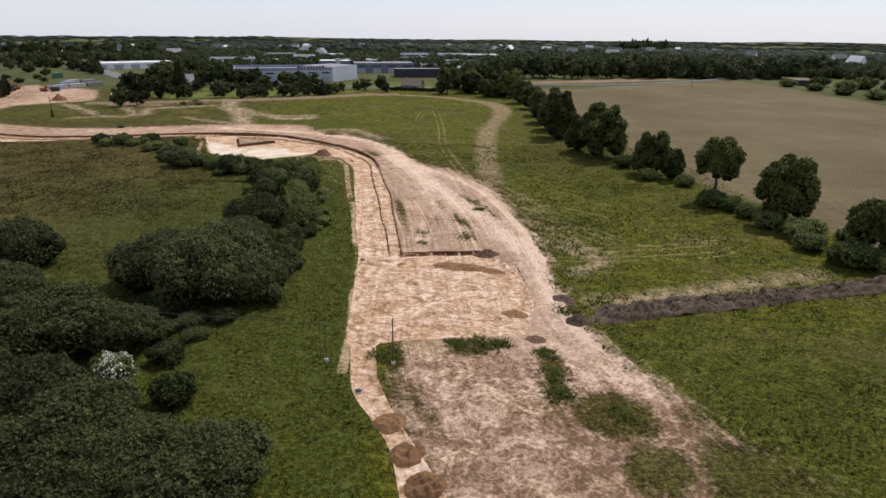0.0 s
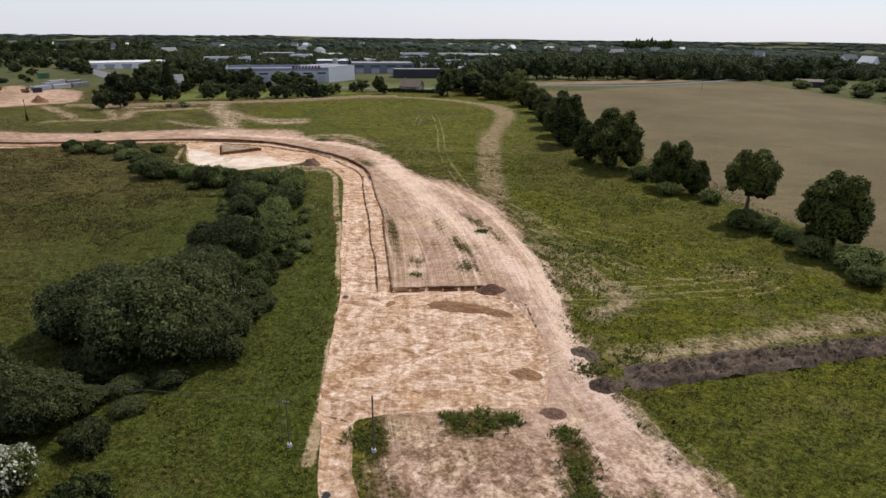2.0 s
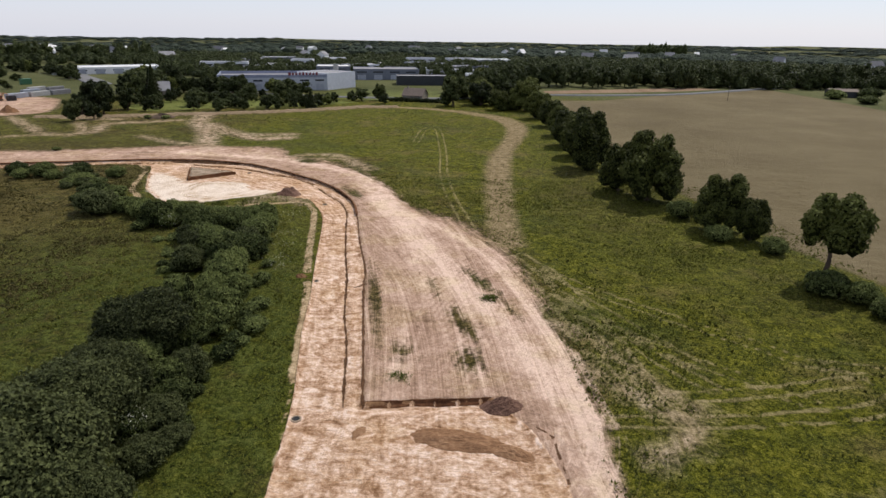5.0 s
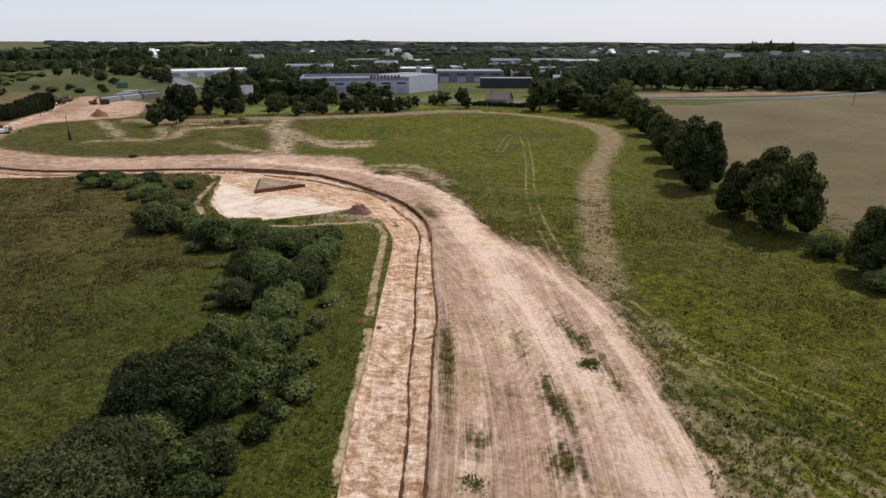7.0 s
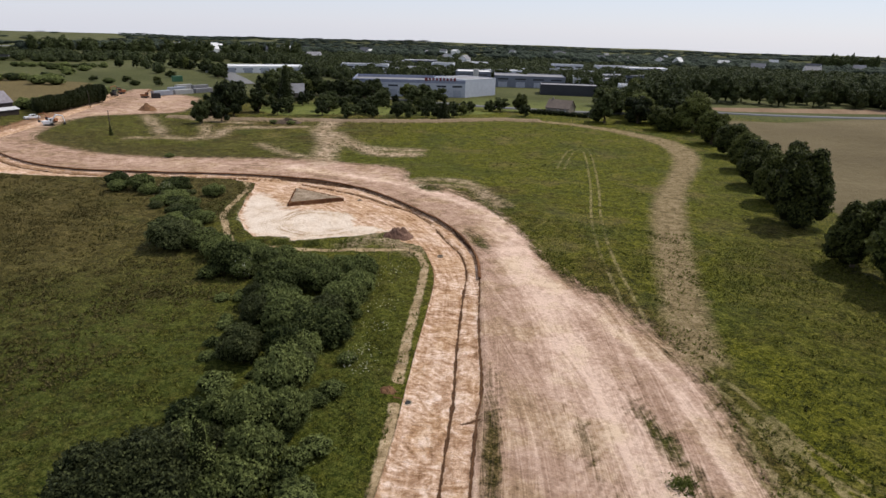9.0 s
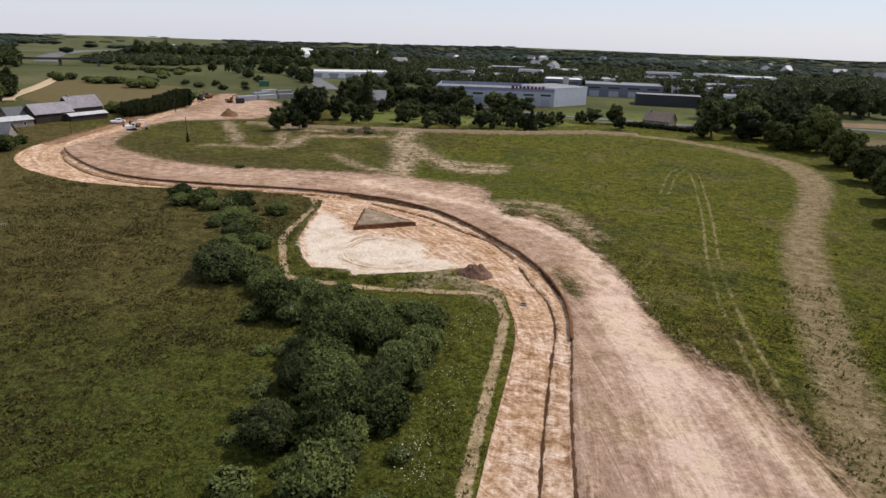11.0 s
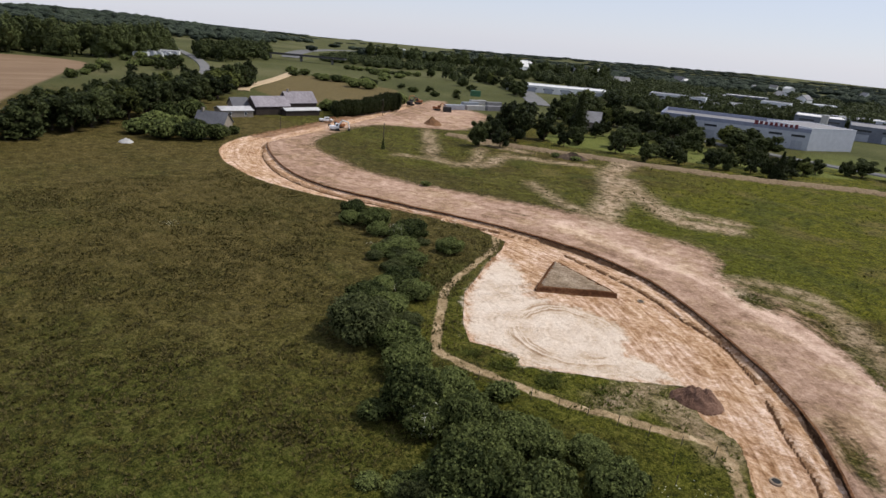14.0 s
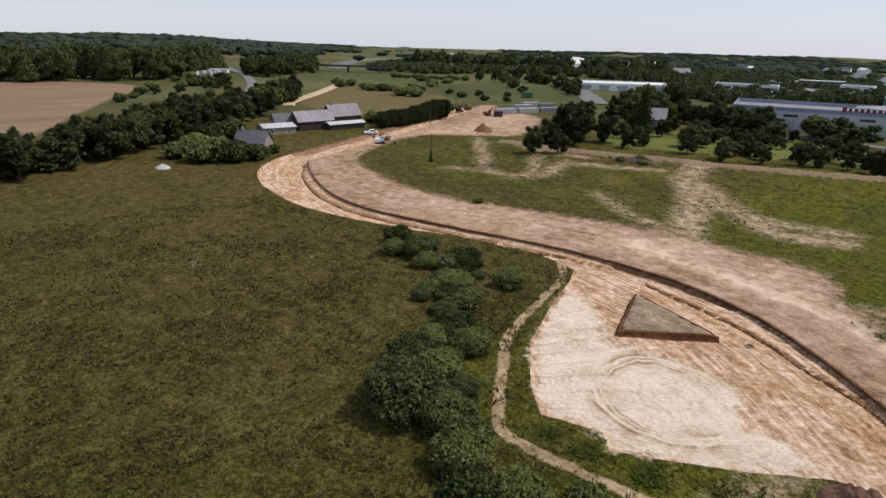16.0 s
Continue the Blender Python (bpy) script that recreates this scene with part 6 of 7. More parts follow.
# ---- poles, wires, manholes ----
def pole(x, y, h, label, r=0.11, cap=False, ivy=False, arm=True):
    e = thing("utility_pole", x, y, ground_z(x, y) - 0.1, label, "pole", "poles")
    bm = tube(bmesh.new(), (0, 0, 0), (0.02, 0.03, h), r, r * 0.75, 12)
    part("post", (bm, WEATHERED), e)
    if arm:
        part("crossarm", (box(bmesh.new(), 0, 0, h - 0.25, 0.6, 0.08, 0.08, 0.01), IRON), e)
    for k in (-0.24, 0.0, 0.24) if arm else ():
        part("insulator", (tube(bmesh.new(), (k, 0, h - 0.2), (k, 0, h - 0.04), 0.04, 0.025, 8), CONCRETE), e)
    if cap:
        part("foot", (tube(bmesh.new(), (0, 0, 0), (0, 0, 0.32), 0.26, 0.2, 12), CONCRETE), e, "pale concrete foot")
    if ivy:
        o = part("ivy", KINDS["pointed"][0][0], e, "ivy covering the lower post")
        o.scale = (0.75, 0.75, h * 0.45)


pole(-6.9, 57.9, 5.6, "slim dark wooden pole in the weeds beside the pad", 0.09, cap=True, arm=False)
pole(-14.3, 57.8, 4.7, "slim weathered pole with pale foot in long grass", 0.055, cap=True)
pole(-15.0, 58.1, 4.7, "slim weathered pole with pale foot in long grass", 0.05, arm=False)
pole(-166.0, 222.3, 7.7, "wooden utility pole wrapped in ivy on a grassy island", 0.14, ivy=True)
pole(-205.0, 211.0, 4.2, "wooden utility pole on grass before the farm", 0.12)
pole(-224, 268, 6.5, "wooden utility pole beside the works road", 0.12)
pole(-78, 60, 6.2, "wooden utility pole among tall bushes", 0.12)
pole(120, 395, 8, "wooden utility pole standing in the bare field", 0.14)


def wire(a, b, sag):
    c = bpy.data.curves.new("wire", "CURVE")
    c.dimensions, c.bevel_depth = "3D", 0.018
    s = c.splines.new("POLY")
    s.points.add(24)
    for i in range(25):
        t = i / 24
        p = Vector(a).lerp(Vector(b), t)
        s.points[i].co = (p.x, p.y, p.z - sag * 4 * t * (1 - t), 1)
    c.materials.append(IRON)
    tagged(new("wire", c), "thin dark overhead wire strung between poles", "wire", "wires")


for o in (-0.24, 0.0, 0.24):
    wire((-14.3 + o, 57.8, 4.62), (-78 + o, 60, 6.1), 0.5)


def manhole(x, y, z, r=0.52, high=0.45):
    e = thing("manhole", x, y, z, "round concrete manhole ring standing on the cut's floor", "manhole", "manholes")
    bm = bmesh.new()
    n = 28
    rings = [[bm.verts.new((rr * math.cos(2 * math.pi * i / n), rr * math.sin(2 * math.pi * i / n), zz)) for i in range(n)] for rr, zz in ((r, -0.1), (r, high - 0.03), (r - 0.03, high), (r - 0.14, high), (r - 0.14, 0.05))]
    for a, b in zip(rings, rings[1:]):
        for i in range(n):
            bm.faces.new((a[i], a[(i + 1) % n], b[(i + 1) % n], b[i]))
    part("ring", (bm, DUSTY), e)
    part("cover", (tube(bmesh.new(), (0, 0, high - 0.1), (0, 0, high - 0.04), r - 0.15, r - 0.15, 24), RUBBER), e, "dark iron cover")


for x, y, z in ((-35.7, 162.0, -0.42), (-17.0, 88.8, -0.42), (-9.6, 52.4, -0.42), (-63.1, 188.2, -0.6), (-25.2, 121.6, -0.42)):
    manhole(x, y, z)


# ---- buildings ----
def gable_house(name, x, y, turn, length, depth, eave, ridge, wall, roof, label, category="house", windows=0, chimney=False, group="", over=0.35):
    """Walls, pitched roof and openings; its length runs along its own x."""
    e = thing(name, x, y, ground_z(x, y) - 0.15, label, category, group, turn)
    L, D = length / 2, depth / 2
    bm = bmesh.new()
    f = [bm.verts.new(c) for c in ((-L, -D, 0), (L, -D, 0), (L, D, 0), (-L, D, 0), (-L, -D, eave), (L, -D, eave), (L, D, eave), (-L, D, eave), (-L, 0, ridge - 0.1), (L, 0, ridge - 0.1))]
    for q in ((0, 1, 5, 4), (2, 3, 7, 6), (1, 2, 6, 9, 5), (3, 0, 4, 8, 7)):
        bm.faces.new([f[i] for i in q])
    part("wall", (bm, wall), e)
    slope = (ridge - eave) / D
    for s in (-1, 1):
        bm = bmesh.new()
        lo = eave - slope * over
        c = [(-L - over, s * (D + over), lo), (L + over, s * (D + over), lo), (L + over, 0, ridge), (-L - over, 0, ridge)]
        a = [bm.verts.new(v) for v in c]
        b = [bm.verts.new((v[0], v[1], v[2] + 0.16)) for v in c]
        bm.faces.new(a), bm.faces.new(b)
        for i in range(4):
            bm.faces.new((a[i], a[(i + 1) % 4], b[(i + 1) % 4], b[i]))
        part("roof", (bm, roof), e)
    for i in range(windows):
        wx = -L + (i + 0.5) * length / windows
        for s in (-1, 1):
            w = part("window", (box(bmesh.new(), wx, s * (D + 0.01), eave * 0.55, 1.0, 0.1, 1.25, 0.02), WHITE_WALL), e)
            part("pane", (box(bmesh.new(), wx, s * (D + 0.05), eave * 0.55, 0.8, 0.06, 1.05), GLASS), w)
    if chimney:
        part("chimney", (box(bmesh.new(), -L * 0.7, 0, ridge + 0.35, 0.6, 0.9, 1.3, 0.03), STONE), e)
    return e


def shed(name, x, y, turn, length, depth, high, wall, roof, label, category="warehouse", bays=0, rim=0.5, band=None, group=""):
    """A flat-roofed hall with cladding, parapet and bays."""
    e = thing(name, x, y, ground_z(x, y) - 0.3, label, category, group, turn)
    part("wall", (box(bmesh.new(), 0, 0, high / 2, length, depth, high), wall), e)
    part("roof", (box(bmesh.new(), 0, 0, high + 0.06, length - 0.8, depth - 0.8, 0.1), roof), e)
    for s in (-1, 1):
        part("parapet", (box(bmesh.new(), 0, s * (depth / 2 - 0.15), high + rim / 2, length + 0.1, 0.4, rim, 0.03), band or wall), e)
        part("parapet", (box(bmesh.new(), s * (length / 2 - 0.15), 0, high + rim / 2, 0.4, depth - 0.55, rim, 0.03), band or wall), e)
    for i in range(bays):
        bx = -length / 2 + (i + 0.5) * length / bays
        d = part("door", (box(bmesh.new(), bx, -depth / 2 - 0.03, 1.9, length / bays * 0.5, 0.14, 3.8, 0.03), GREY_WALL), e)
        part("window", (box(bmesh.new(), bx, -depth / 2 - 0.03, high - 1.6, length / bays * 0.6, 0.12, 0.9, 0.02), GLASS), e)
    return e


# the farm by the works road
gable_house("barn", -237.5, 224.5, 88, 13.5, 8, 3.4, 6.4, DARK_BOARD, OLD_ROOF, "dark boarded barn with weathered grey pitched roof", "barn", 0)
gable_house("farmhouse", -238.5, 237.5, 88, 12, 8, 4.4, 8.0, DARK_BOARD, OLD_ROOF, "taller dark farm building with grey roof and chimney", "house", 0, True)
gable_house("lean_to", -231.4, 234.5, 88, 14, 4.0, 2.2, 2.9, DARK_BOARD, OLD_SHEET, "open lean-to with pale corrugated sheet roof", "shed", 0)
gable_house("outbuilding", -234.5, 209.5, 84, 11, 8, 2.4, 3.3, STONE, OLD_SHEET, "low outbuilding with stained pale sheet roof", "shed", 2)
gable_house("outbuilding", -242, 215, 84, 6, 6, 3.0, 5.4, STONE, SLATE, "small stone outbuilding with dark slate roof", "shed", 0)
gable_house("cottage", -208.5, 190.5, 40, 9, 6.4, 2.6, 5.6, STONE, SLATE, "stone cottage with dark slate roof half hidden by bushes", "house", 2, True)
gable_house("house", -46, 359, -14, 11, 8, 2.8, 6.0, STONE, TILE, "house with brown tiled roof behind a hedge", "house", 3, True)
for x, y, t, lab in ((160, 508, 20, 3), (182, 520, 10, 4), (205, 532, 0, 3), (286, 566, 30, 4), (262, 548, 15, 3)):
    gable_house("house", x, y, t, 14, 8, 4.4, 8.0, WHITE_WALL, SLATE, "pale rendered village house with slate roof", "house", lab, True, "village houses")
gable_house("barn", 196, 432, -8, 15, 9, 3.6, 4.8, BLACK_WALL, TILE, "open dark barn with pale sheet roof at the field's edge", "barn", 0)

# the works behind the orchard
e = shed("warehouse", -137.2, 401.5, 22, 60, 34, 7.4, PALE_CLAD, GREY_ROOF, "long grey clad factory hall with blue-grey parapet", "warehouse", 7, 1.6, BLUE_BAND)
for i in range(9):
    part("sign_bar", (box(bmesh.new(), 9 + i * 1.9, -17.3, 9.4, 1.2 if i else 1.5, 0.16, 1.3 if i % 4 else 1.7, 0.02), RED_PAINT), e, "dark red lettering as plain bars")
shed("warehouse", -108.3, 413.5, 64, 25, 24, 9.2, WHITE_CLAD, GREY_ROOF, "tall pale clad gable of a factory hall beside a lawn", "warehouse", 0, 0.3)
gable_house("house", -172, 337, 30, 11, 8, 4.2, 8.0, STONE, GREY_ROOF, "grey gabled house among garden trees", "house", 3, True)
gable_house("barn", -169.5, 272.5, 55, 7.5, 5.5, 2.4, 4.2, DARK_BOARD, TAN_ROOF, "small dark barn with pale tan roof under trees", "barn", 0)
shed("factory", -88, 494, 14, 46, 30, 7.2, BLUE_WALL, GREY_ROOF, "dark blue-grey clad factory hall", "warehouse", 4)
shed("factory", -128, 500, 14, 24, 26, 8.0, BLUE_WALL, PALE_ROOF, "slate blue factory block with pale roof edge", "warehouse", 2)
shed("warehouse", -52, 452, 12, 40, 16, 5.7, BLACK_WALL, GREY_ROOF, "long low black clad warehouse beside a lawn", "warehouse", 0)
shed("office", -20, 466, 12, 14, 14, 6.5, WHITE_WALL, GREY_ROOF, "white office block with dark glazing", "office", 3)
shed("warehouse", -292, 478, 40, 70, 26, 4.6, WHITE_WALL, PALE_ROOF, "long low warehouse with bright white roof", "warehouse", 6)
shed("warehouse", -262, 500, 40, 30, 18, 3.8, WHITE_WALL, PALE_ROOF, "low warehouse with bright white roof", "warehouse", 3)
shed("warehouse", -195, 545, 20, 52, 24, 5.3, WHITE_WALL, GREY_ROOF, "grey-roofed trading hall among trees", "warehouse", 4)
shed("warehouse", -30, 700, 10, 60, 24, 6.1, WHITE_WALL, PALE_ROOF, "distant hall with pale roof among trees", "warehouse", 3)
for x, y, t, L, D, H in ((-470, 259, 62, 9, 5, 3.2), (-476, 266, 60, 10, 5, 3.4), (-468, 268, 64, 9, 4.5, 3.0), (-474, 274, 62, 11, 5, 3.3), (-468, 279, 58, 9, 5, 3.2), (-482, 282, 62, 14, 6, 4.0), (-486, 272, 60, 12, 6, 3.8)):
    shed("pavilion", x, y, t, L, D, H, WHITE_WALL, PALE_ROOF, "low white flat-roofed pavilion below the wood", "building", 2, 0.25, None, "white pavilions")
vs = random.Random(21)
for i in range(17):
    x, y = vs.uniform(-270, 40), vs.uniform(512, 690)
    shed("hall", x, y, vs.uniform(5, 35), vs.uniform(16, 46), vs.uniform(12, 22), vs.uniform(4.5, 8), vs.choice((WHITE_CLAD, PALE_CLAD, BLUE_WALL)), vs.choice((PALE_ROOF, GREY_ROOF, GREY_ROOF)), "trading hall with flat roof among trees", "warehouse", 3, 0.4, None, "trading halls")
b = thing("bridge", -486, 390, ground_z(-486, 390), "grey concrete road bridge over the dual carriageway", "bridge", "", 42.4)
part("deck", (box(bmesh.new(), 0, 0, 4.4, 74, 6, 0.6, 0.05), DARK_STONE), b)
for o in (-3.4, 3.4):
    part("parapet", (box(bmesh.new(), 0, o * 0.86, 5.1, 74, 0.2, 0.8, 0.03), IRON), b)
for o in (-26, 0, 26):
    part("pier", (box(bmesh.new(), o, 0, 1.9, 1.0, 4.5, 4.4, 0.1), DARK_STONE), b)
t = thing("water_tower", -118, 470, 0, "tall grey concrete silo tower beside the factory", "tower")
part("shaft", (tube(bmesh.new(), (0, 0, 0), (0, 0, 9), 1.7, 1.7, 20), CONCRETE), t)
part("head", (tube(bmesh.new(), (0, 0, 9), (0, 0, 11), 1.8, 1.8, 20), CONCRETE), t)
vr = random.Random(8)
for i in range(46):
    a, d = radians(vr.uniform(-50, 34)), vr.uniform(600, 1500)
    x, y = -20 + d * math.sin(a), 100 + d * math.cos(a)
    gable_house("house", x, y, vr.uniform(0, 180), vr.uniform(11, 18), vr.uniform(8, 10), vr.uniform(5, 8), vr.uniform(10, 13), WHITE_WALL, vr.choice((SLATE, GREY_ROOF, PALE_ROOF)), "distant pale house with pitched roof among trees", "house", 0, False, "distant houses")


# ---- grass, weeds and flowers ----
def blades(name, x, y, z, h, w, material, label, category, per=3, lay=3.2):
    rng = np.random.RandomState(len(x))
    n = len(x)
    V = np.zeros((n, per, 3, 3))
    for j in range(per):
        a = rng.uniform(0, 2 * math.pi, n)
        lean = rng.uniform(lay * 0.6, lay * 1.5, n) * h
        ox, oy = rng.uniform(-0.5, 0.5, n) * w, rng.uniform(-0.5, 0.5, n) * w
        c, s = np.cos(a), np.sin(a)
        V[:, j, 0] = np.column_stack([x + ox - c * w * 0.5, y + oy - s * w * 0.5, z - 0.06])
        V[:, j, 1] = np.column_stack([x + ox + c * w * 0.5, y + oy + s * w * 0.5, z - 0.06])
        V[:, j, 2] = np.column_stack([x + ox - s * lean, y + oy + c * lean, z + h])
    m = n * per
    me = bpy.data.meshes.new(name)
    me.vertices.add(m * 3)
    me.vertices.foreach_set("co", V.ravel())
    me.loops.add(m * 3)
    me.loops.foreach_set("vertex_index", np.arange(m * 3, dtype=np.int32))
    me.polygons.add(m)
    me.polygons.foreach_set("loop_start", np.arange(0, m * 3, 3, dtype=np.int32))
    me.update(calc_edges=True)
    me.materials.append(material)
    return tagged(new(name, me), label, category, kind="stuff")


def off_soil(x, y, soft=1.0):
    d = np.maximum(inside(x, y, cut_outline, 6)[0], inside(x, y, haul_outline, 6)[0])
    return d < -soft


grng = np.random.RandomState(17)
gx0, gy0 = grng.uniform(-62, 62, 120000), grng.uniform(30, 190, 120000)
ok = off_soil(gx0, gy0, 0.6) & (gx0 < 66 - 0.16 * (gy0 - 90)) & (grng.uniform(size=120000) < 0.5 + 0.9 * fbm(gx0 / 6, gy0 / 6, 3, 13))
gx0, gy0 = gx0[ok], gy0[ok]
blades("long_grass", gx0, gy0, lie_of_land(gx0, gy0), grng.uniform(0.10, 0.28, len(gx0)), grng.uniform(0.10, 0.24, len(gx0)), GRASS_BLADE, "rough long meadow grass in uneven tufts", "grass", 3, 1.0)
gx1, gy1 = grng.uniform(-160, -58, 80000), grng.uniform(104, 190, 80000)
ok = off_soil(gx1, gy1, 0.6) & (grng.uniform(size=80000) < 0.45 + 0.9 * fbm(gx1 / 6, gy1 / 6, 3, 14))
gx1, gy1 = gx1[ok], gy1[ok]
DRY_BLADE = leaf_material("dry_grass_blades", (0.034, 0.034, 0.009), (0.17, 0.14, 0.055), 0.9)
blades("dry_grass", gx1, gy1, lie_of_land(gx1, gy1), grng.uniform(0.10, 0.28, len(gx1)), grng.uniform(0.12, 0.26, len(gx1)), DRY_BLADE, "dry brownish meadow grass in uneven tufts", "grass", 3, 1.0)


def weeds(spots, n, material, name, label, category, h0=0.4, h1=0.9, w=0.35):
    x = np.concatenate([grng.normal(a, s, n) for a, b, s in spots])
    y = np.concatenate([grng.normal(b, s, n) for a, b, s in spots])
    blades(name, x, y, lie_of_land(x, y), grng.uniform(h0, h1, len(x)), np.full(len(x), w), material, label, category, 4, 1.8)


WEED = leaf_material("weed_leaves", (0.035, 0.045, 0.008), (0.13, 0.145, 0.028), 0.8)
weeds(((2.2, 63.3, 0.9), (4.8, 63.6, 0.5), (-0.5, 63.2, 0.5), (9.6, 61.8, 0.6), (10.6, 57.5, 0.8), (10.9, 54.0, 0.8), (-8.0, 59.5, 0.7), (16.4, 50.5, 0.9), (-8.6, 97.2, 0.5), (0.4, 118.5, 0.6), (-51.5, 161.8, 0.9), (-57.5, 158.6, 0.7), (-62.5, 157.0, 0.7), (-66.5, 155.8, 0.7), (-53.0, 204.0, 1.3), (-31.4, 171.6, 0.8), (13.6, 73.0, 1.0), (18.0, 75.4, 1.0)), 110, WEED, "weeds", "coarse green weeds on the edge of bare earth", "weeds", 0.08, 0.3, 0.22)

# upright docks and rushes stand out of the meadow
dx, dy = grng.uniform(-150, 46, 26000), grng.uniform(60, 330, 26000)
ok = off_soil(dx, dy, 1.2) & (dx < 44 - 0.14 * (dy - 110)) & (grng.uniform(size=26000) < 0.02 + 0.5 * fbm(dx / 14, dy / 14, 3, 15)) & ((dx > -12) | (dx < -60) | (dy > 200)) & (inside(dx, dy, STRIP)[0] < -0.5)
dx, dy = dx[ok], dy[ok]
DOCK = leaf_material("dock_leaves", (0.018, 0.022, 0.005), (0.085, 0.082, 0.022), 0.9)
blades("meadow_weeds", dx, dy, lie_of_land(dx, dy), grng.uniform(0.14, 0.4, len(dx)), grng.uniform(0.2, 0.42, len(dx)), DOCK, "dark upright docks and rushes in the meadow", "weeds", 4, 0.25)


def flowers(spots, n):
    x = np.concatenate([grng.normal(a, s, n) for a, b, s in spots])
    y = np.concatenate([grng.normal(b, s, n) for a, b, s in spots])
    z = lie_of_land(x, y) + grng.uniform(0.6, 1.3, len(x))
    m = len(x)
    cv, cf = ICO1
    r = grng.uniform(0.03, 0.075, m)
    V = cv[None] * np.stack([r, r, r * 0.5], 1)[:, None, :] + np.stack([x, y, z], 1)[:, None, :]
    F = (cf[None] + (np.arange(m) * len(cv))[:, None, None]).reshape(-1, 3)
    tagged(new("white_flowers", data_of("white_flowers", V.reshape(-1, 3), F.tolist(), BLOSSOM)), "white umbels of wild flowers in long grass", "flowers", kind="stuff")


flowers(((-86.5, 163.5, 1.3), (-84.0, 160.0, 0.9), (-40.5, 148.0, 1.8), (-36.5, 140.0, 1.5), (-38.5, 152.5, 1.4), (-34.0, 133.0, 1.5), (-31.5, 124.5, 1.0), (-124.5, 145.0, 0.6), (-99.0, 168.5, 1.2), (-106.0, 174.0, 1.0), (-33.0, 128.0, 0.9)), 42)

# ---- roads ----
def road(name, pts, width, material, label, kerb=False):
    P = smooth(pts, 6)
    T = np.gradient(P, axis=0)
    T /= np.linalg.norm(T, axis=1)[:, None]
    Nn = np.column_stack([-T[:, 1], T[:, 0]])
    rows = []
    for o, dz in ((-width / 2 - 0.6, -0.6), (-width / 2, 0.16), (0, 0.22), (width / 2, 0.16), (width / 2 + 0.6, -0.6)):
        q = P + Nn * o
        rows.append(np.column_stack([q, lie_of_land(q[:, 0], q[:, 1]) + dz + 0.25]))
    V = np.stack(rows, 1).reshape(-1, 3)
    F = [(i * 5 + j, i * 5 + j + 1, i * 5 + j + 6, i * 5 + j + 5) for i in range(len(P) - 1) for j in range(4)]
    ob = new(name, data_of(name, V, F, material))
    return tagged(ob, label, "road", kind="structure")


road("road_1", [(-352, 247), (-366, 256), (-405, 274), (-453, 291), (-500, 303), (-571, 318), (-650, 335)], 6.0, ASPHALT, "grey asphalt road curving past woods")
road("road_2", [(-520, 400), (-610, 460), (-715, 552), (-880, 727), (-1100, 960)], 16, ASPHALT, "pale dual carriageway running into the distance")
road("road_3", [(-236, 388), (-262, 415), (-292, 445), (-318, 476), (-345, 520)], 12, ASPHALT, "wide grey access road to the warehouses")
road("road_4", [(20, 402), (60, 408), (110, 428), (165, 474), (200, 500)], 5, ASPHALT, "narrow asphalt lane along the field")
road("road_5", [(-150, 372), (-112, 366), (-70, 364), (-30, 368), (0, 380)], 5, ASPHALT, "narrow asphalt lane behind the orchard")
road("track_1", [(-300, 246), (-316, 256), (-350, 290), (-386, 322)], 5, SAND, "pale sandy farm track beside a dry field")


# ---- vehicles and site things ----
def wheel(parent, x, y, z, r, w, name="wheel"):
    o = part(name, (tube(bmesh.new(), (x, y - w / 2, z), (x, y + w / 2, z), r, r, 16), RUBBER), parent)
    part("rim", (tube(bmesh.new(), (x, y - w / 2 - 0.02, z), (x, y + w / 2 + 0.02, z), r * 0.55, r * 0.55, 12), CONCRETE), o)


def pickup(x, y, turn, label):
    e = thing("pickup", x, y, ground_z(x, y) - 0.1, label, "vehicle", "", turn)
    part("body", (box(bmesh.new(), 0, 0, 0.75, 4.8, 1.8, 0.65, 0.1), WHITE_PAINT), e)
    part("cabin", (box(bmesh.new(), 0.35, 0, 1.35, 1.9, 1.6, 0.62, 0.14), WHITE_PAINT), e)
    part("windscreen", (box(bmesh.new(), 1.2, 0, 1.36, 0.3, 1.4, 0.42, 0.03), GLASS), e)
    for s in (-1, 1):
        part("side_window", (box(bmesh.new(), 0.35, s * 0.79, 1.4, 1.4, 0.06, 0.36), GLASS), e)
        for wx in (-1.5, 1.5):
            wheel(e, wx, s * 0.8, 0.36, 0.36, 0.24)


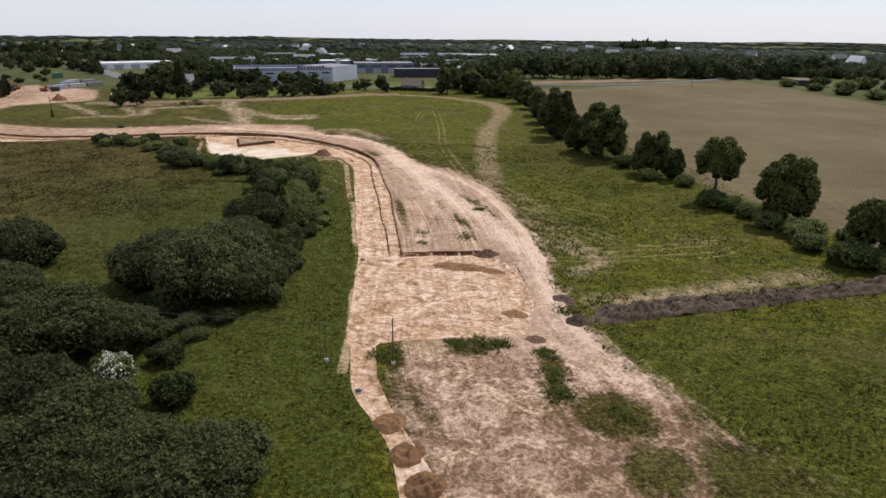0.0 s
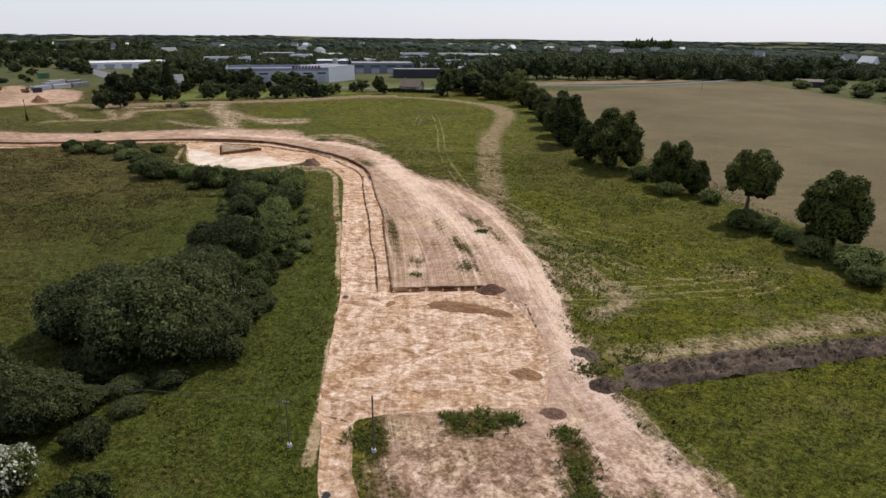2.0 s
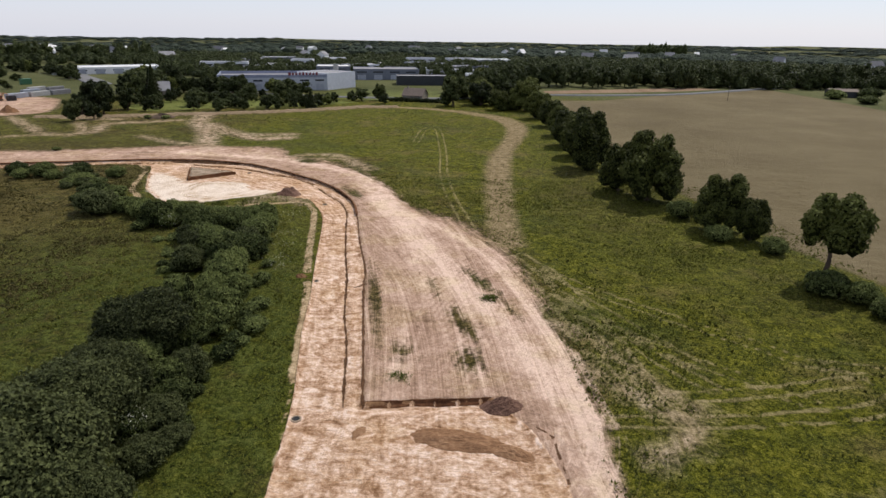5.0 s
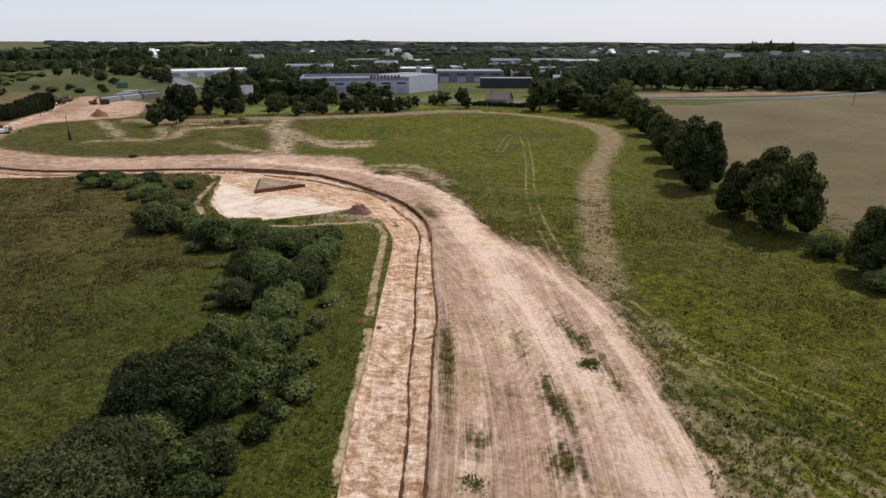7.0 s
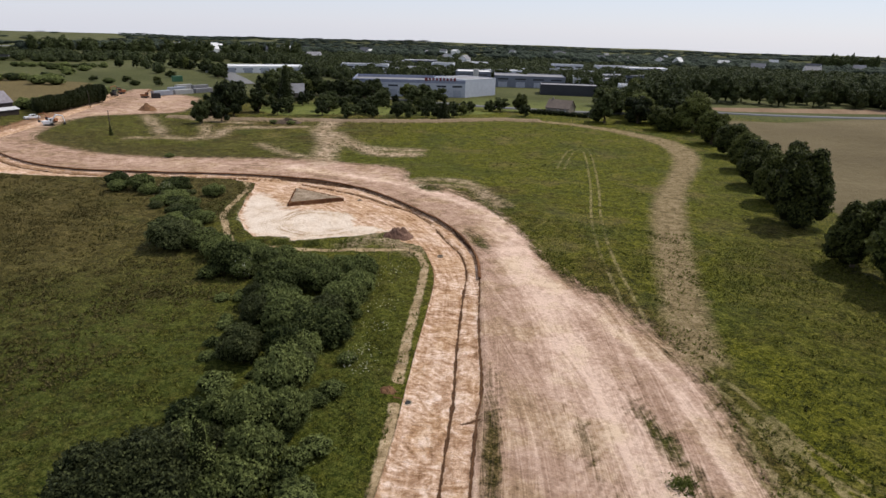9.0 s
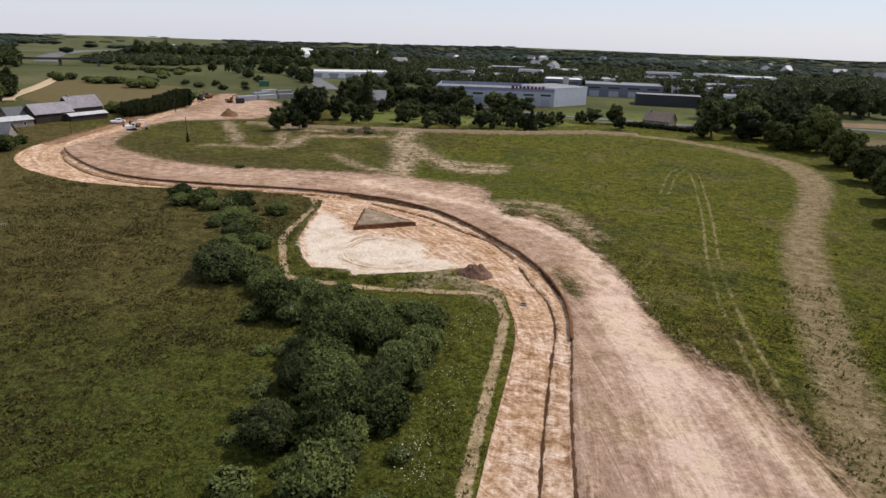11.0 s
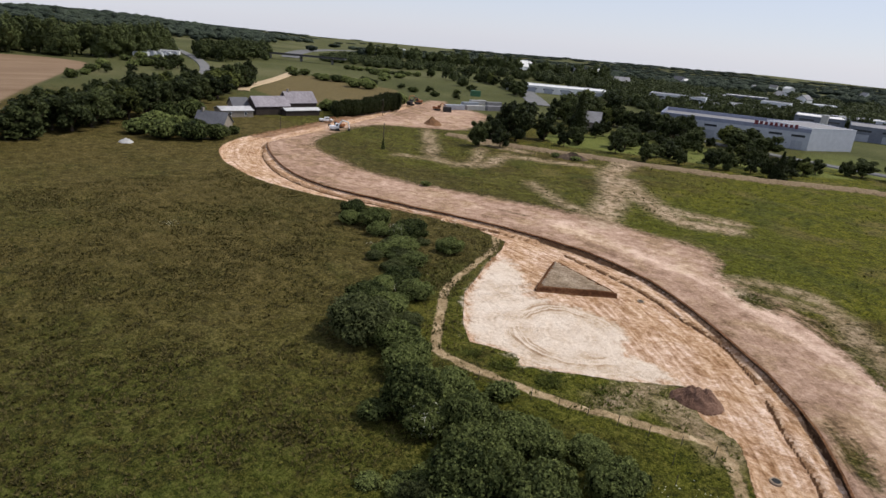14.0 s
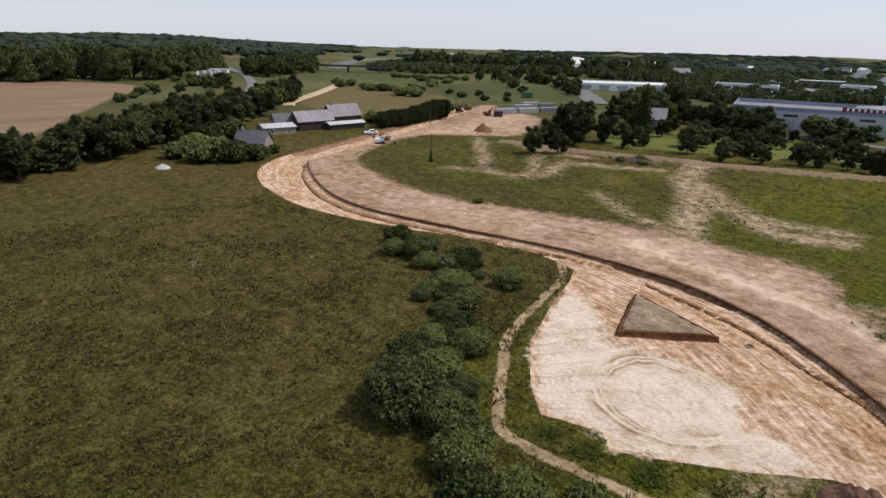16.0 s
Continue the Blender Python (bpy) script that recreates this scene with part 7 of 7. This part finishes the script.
def excavator(x, y, turn, paint, label, s=1.0):
    e = thing("excavator", x, y, ground_z(x, y) - 0.15, label, "excavator", "excavators", turn)
    for k in (-1, 1):
        part("track", (box(bmesh.new(), 0, k * 1.0, 0.42, 3.6, 0.55, 0.8, 0.3), RUBBER), e)
    part("chassis", (box(bmesh.new(), 0, 0, 0.6, 2.0, 1.6, 0.4, 0.05), IRON), e)
    part("engine_housing", (box(bmesh.new(), -0.9, 0, 1.45, 2.2, 2.4, 1.1, 0.15), paint), e)
    c = part("cab", (box(bmesh.new(), 0.75, 0.65, 1.85, 1.3, 1.05, 1.8, 0.1), paint), e)
    part("window", (box(bmesh.new(), 0.9, 0.65, 2.1, 1.1, 1.1, 0.9, 0.05), GLASS), c)
    boom = bmesh.new()
    tube(boom, (0.6, -0.3, 1.4), (2.4, -0.3, 3.9), 0.24, 0.22, 6)
    tube(boom, (2.4, -0.3, 3.9), (4.4, -0.3, 3.5), 0.22, 0.16, 6)
    part("boom", (boom, paint), e)
    part("arm", (tube(bmesh.new(), (4.4, -0.3, 3.6), (4.9, -0.3, 1.2), 0.17, 0.13, 6), paint), e)
    part("bucket", (box(bmesh.new(), 4.75, -0.3, 0.75, 0.8, 1.0, 0.8, 0.15), IRON), e)
    e.scale = (s, s, s)


pickup(-215.0, 235, 70, "white pickup parked on grass beside the works road")
excavator(-196.5, 226.3, 60, WHITE_PAINT, "white tracked excavator digging in the road cut", 0.95)
excavator(-201, 231, 200, ORANGE_PAINT, "orange tracked excavator with lowered arm in the road cut", 0.9)
excavator(-247, 303, 100, IRON, "dark tracked excavator at the far end of the works", 1.0)
excavator(-252, 312, 250, ORANGE_PAINT, "orange tracked excavator at the far end of the works", 1.0)
excavator(-231, 305, 20, ORANGE_PAINT, "orange tracked excavator beside heaped earth", 0.9)


def container(x, y, turn, L, W, H, material, label, name="container"):
    e = thing(name, x, y, ground_z(x, y) - 0.05, label, "container", "", turn)
    part("body", (box(bmesh.new(), 0, 0, H / 2 + 0.12, L, W, H, 0.03), material), e)
    for i in range(int(L / 0.6)):
        for s in (-1, 1):
            part("rib", (box(bmesh.new(), -L / 2 + 0.3 + i * 0.6, s * W / 2, H / 2 + 0.12, 0.12, 0.08, H - 0.3), material), e)
    part("door", (box(bmesh.new(), L / 2 + 0.02, 0, H / 2 + 0.12, 0.06, W - 0.3, H - 0.3, 0.02), IRON), e)
    return e


container(-277, 379, 60, 5.6, 2.8, 3.2, GREEN_PAINT, "tall green container standing on grass")
container(-226.0, 306.5, 60, 3.4, 2.4, 2.2, IRON, "dark site skip on the works yard", "skip")
for i, (x, y, L) in enumerate(((-232.0, 317.0, 10), (-229.0, 328.0, 10), (-226.0, 339.0, 10), (-240.0, 336.0, 9), (-246.0, 348.0, 9), (-238.5, 352.0, 9))):
    container(x, y, 75, L, 2.5, 2.2, (GREY_WALL, CONCRETE, GREY_ROOF)[i % 3], "grey site cabin in a row beside the yard", "site_cabin")


def fence_posts(a, b, n, h=1.2):
    e = thing("fence", a[0], a[1], 0, "line of weathered wooden fence posts in grass", "fence")
    for i in range(n):
        t = i / (n - 1)
        x, y = (b[0] - a[0]) * t, (b[1] - a[1]) * t
        z = ground_z(a[0] + x, a[1] + y)
        part("post", (tube(bmesh.new(), (x, y, z - 0.2), (x + 0.03, y, z + h), 0.04, 0.03, 8), WEATHERED), e)


fence_posts((-40.5, 160.5), (-62, 152.5), 9)
fence_posts((-42.5, 156.5), (-38, 149), 4)
# a small upright in the dug road, not identified, built as a stake
st = thing("stake", -203.5, 218, -0.4, "thin wooden stake for an unidentified upright in the road cut", "stake")
part("post", (tube(bmesh.new(), (0, 0, 0), (0, 0, 1.9), 0.07, 0.05, 8), WEATHERED), st)
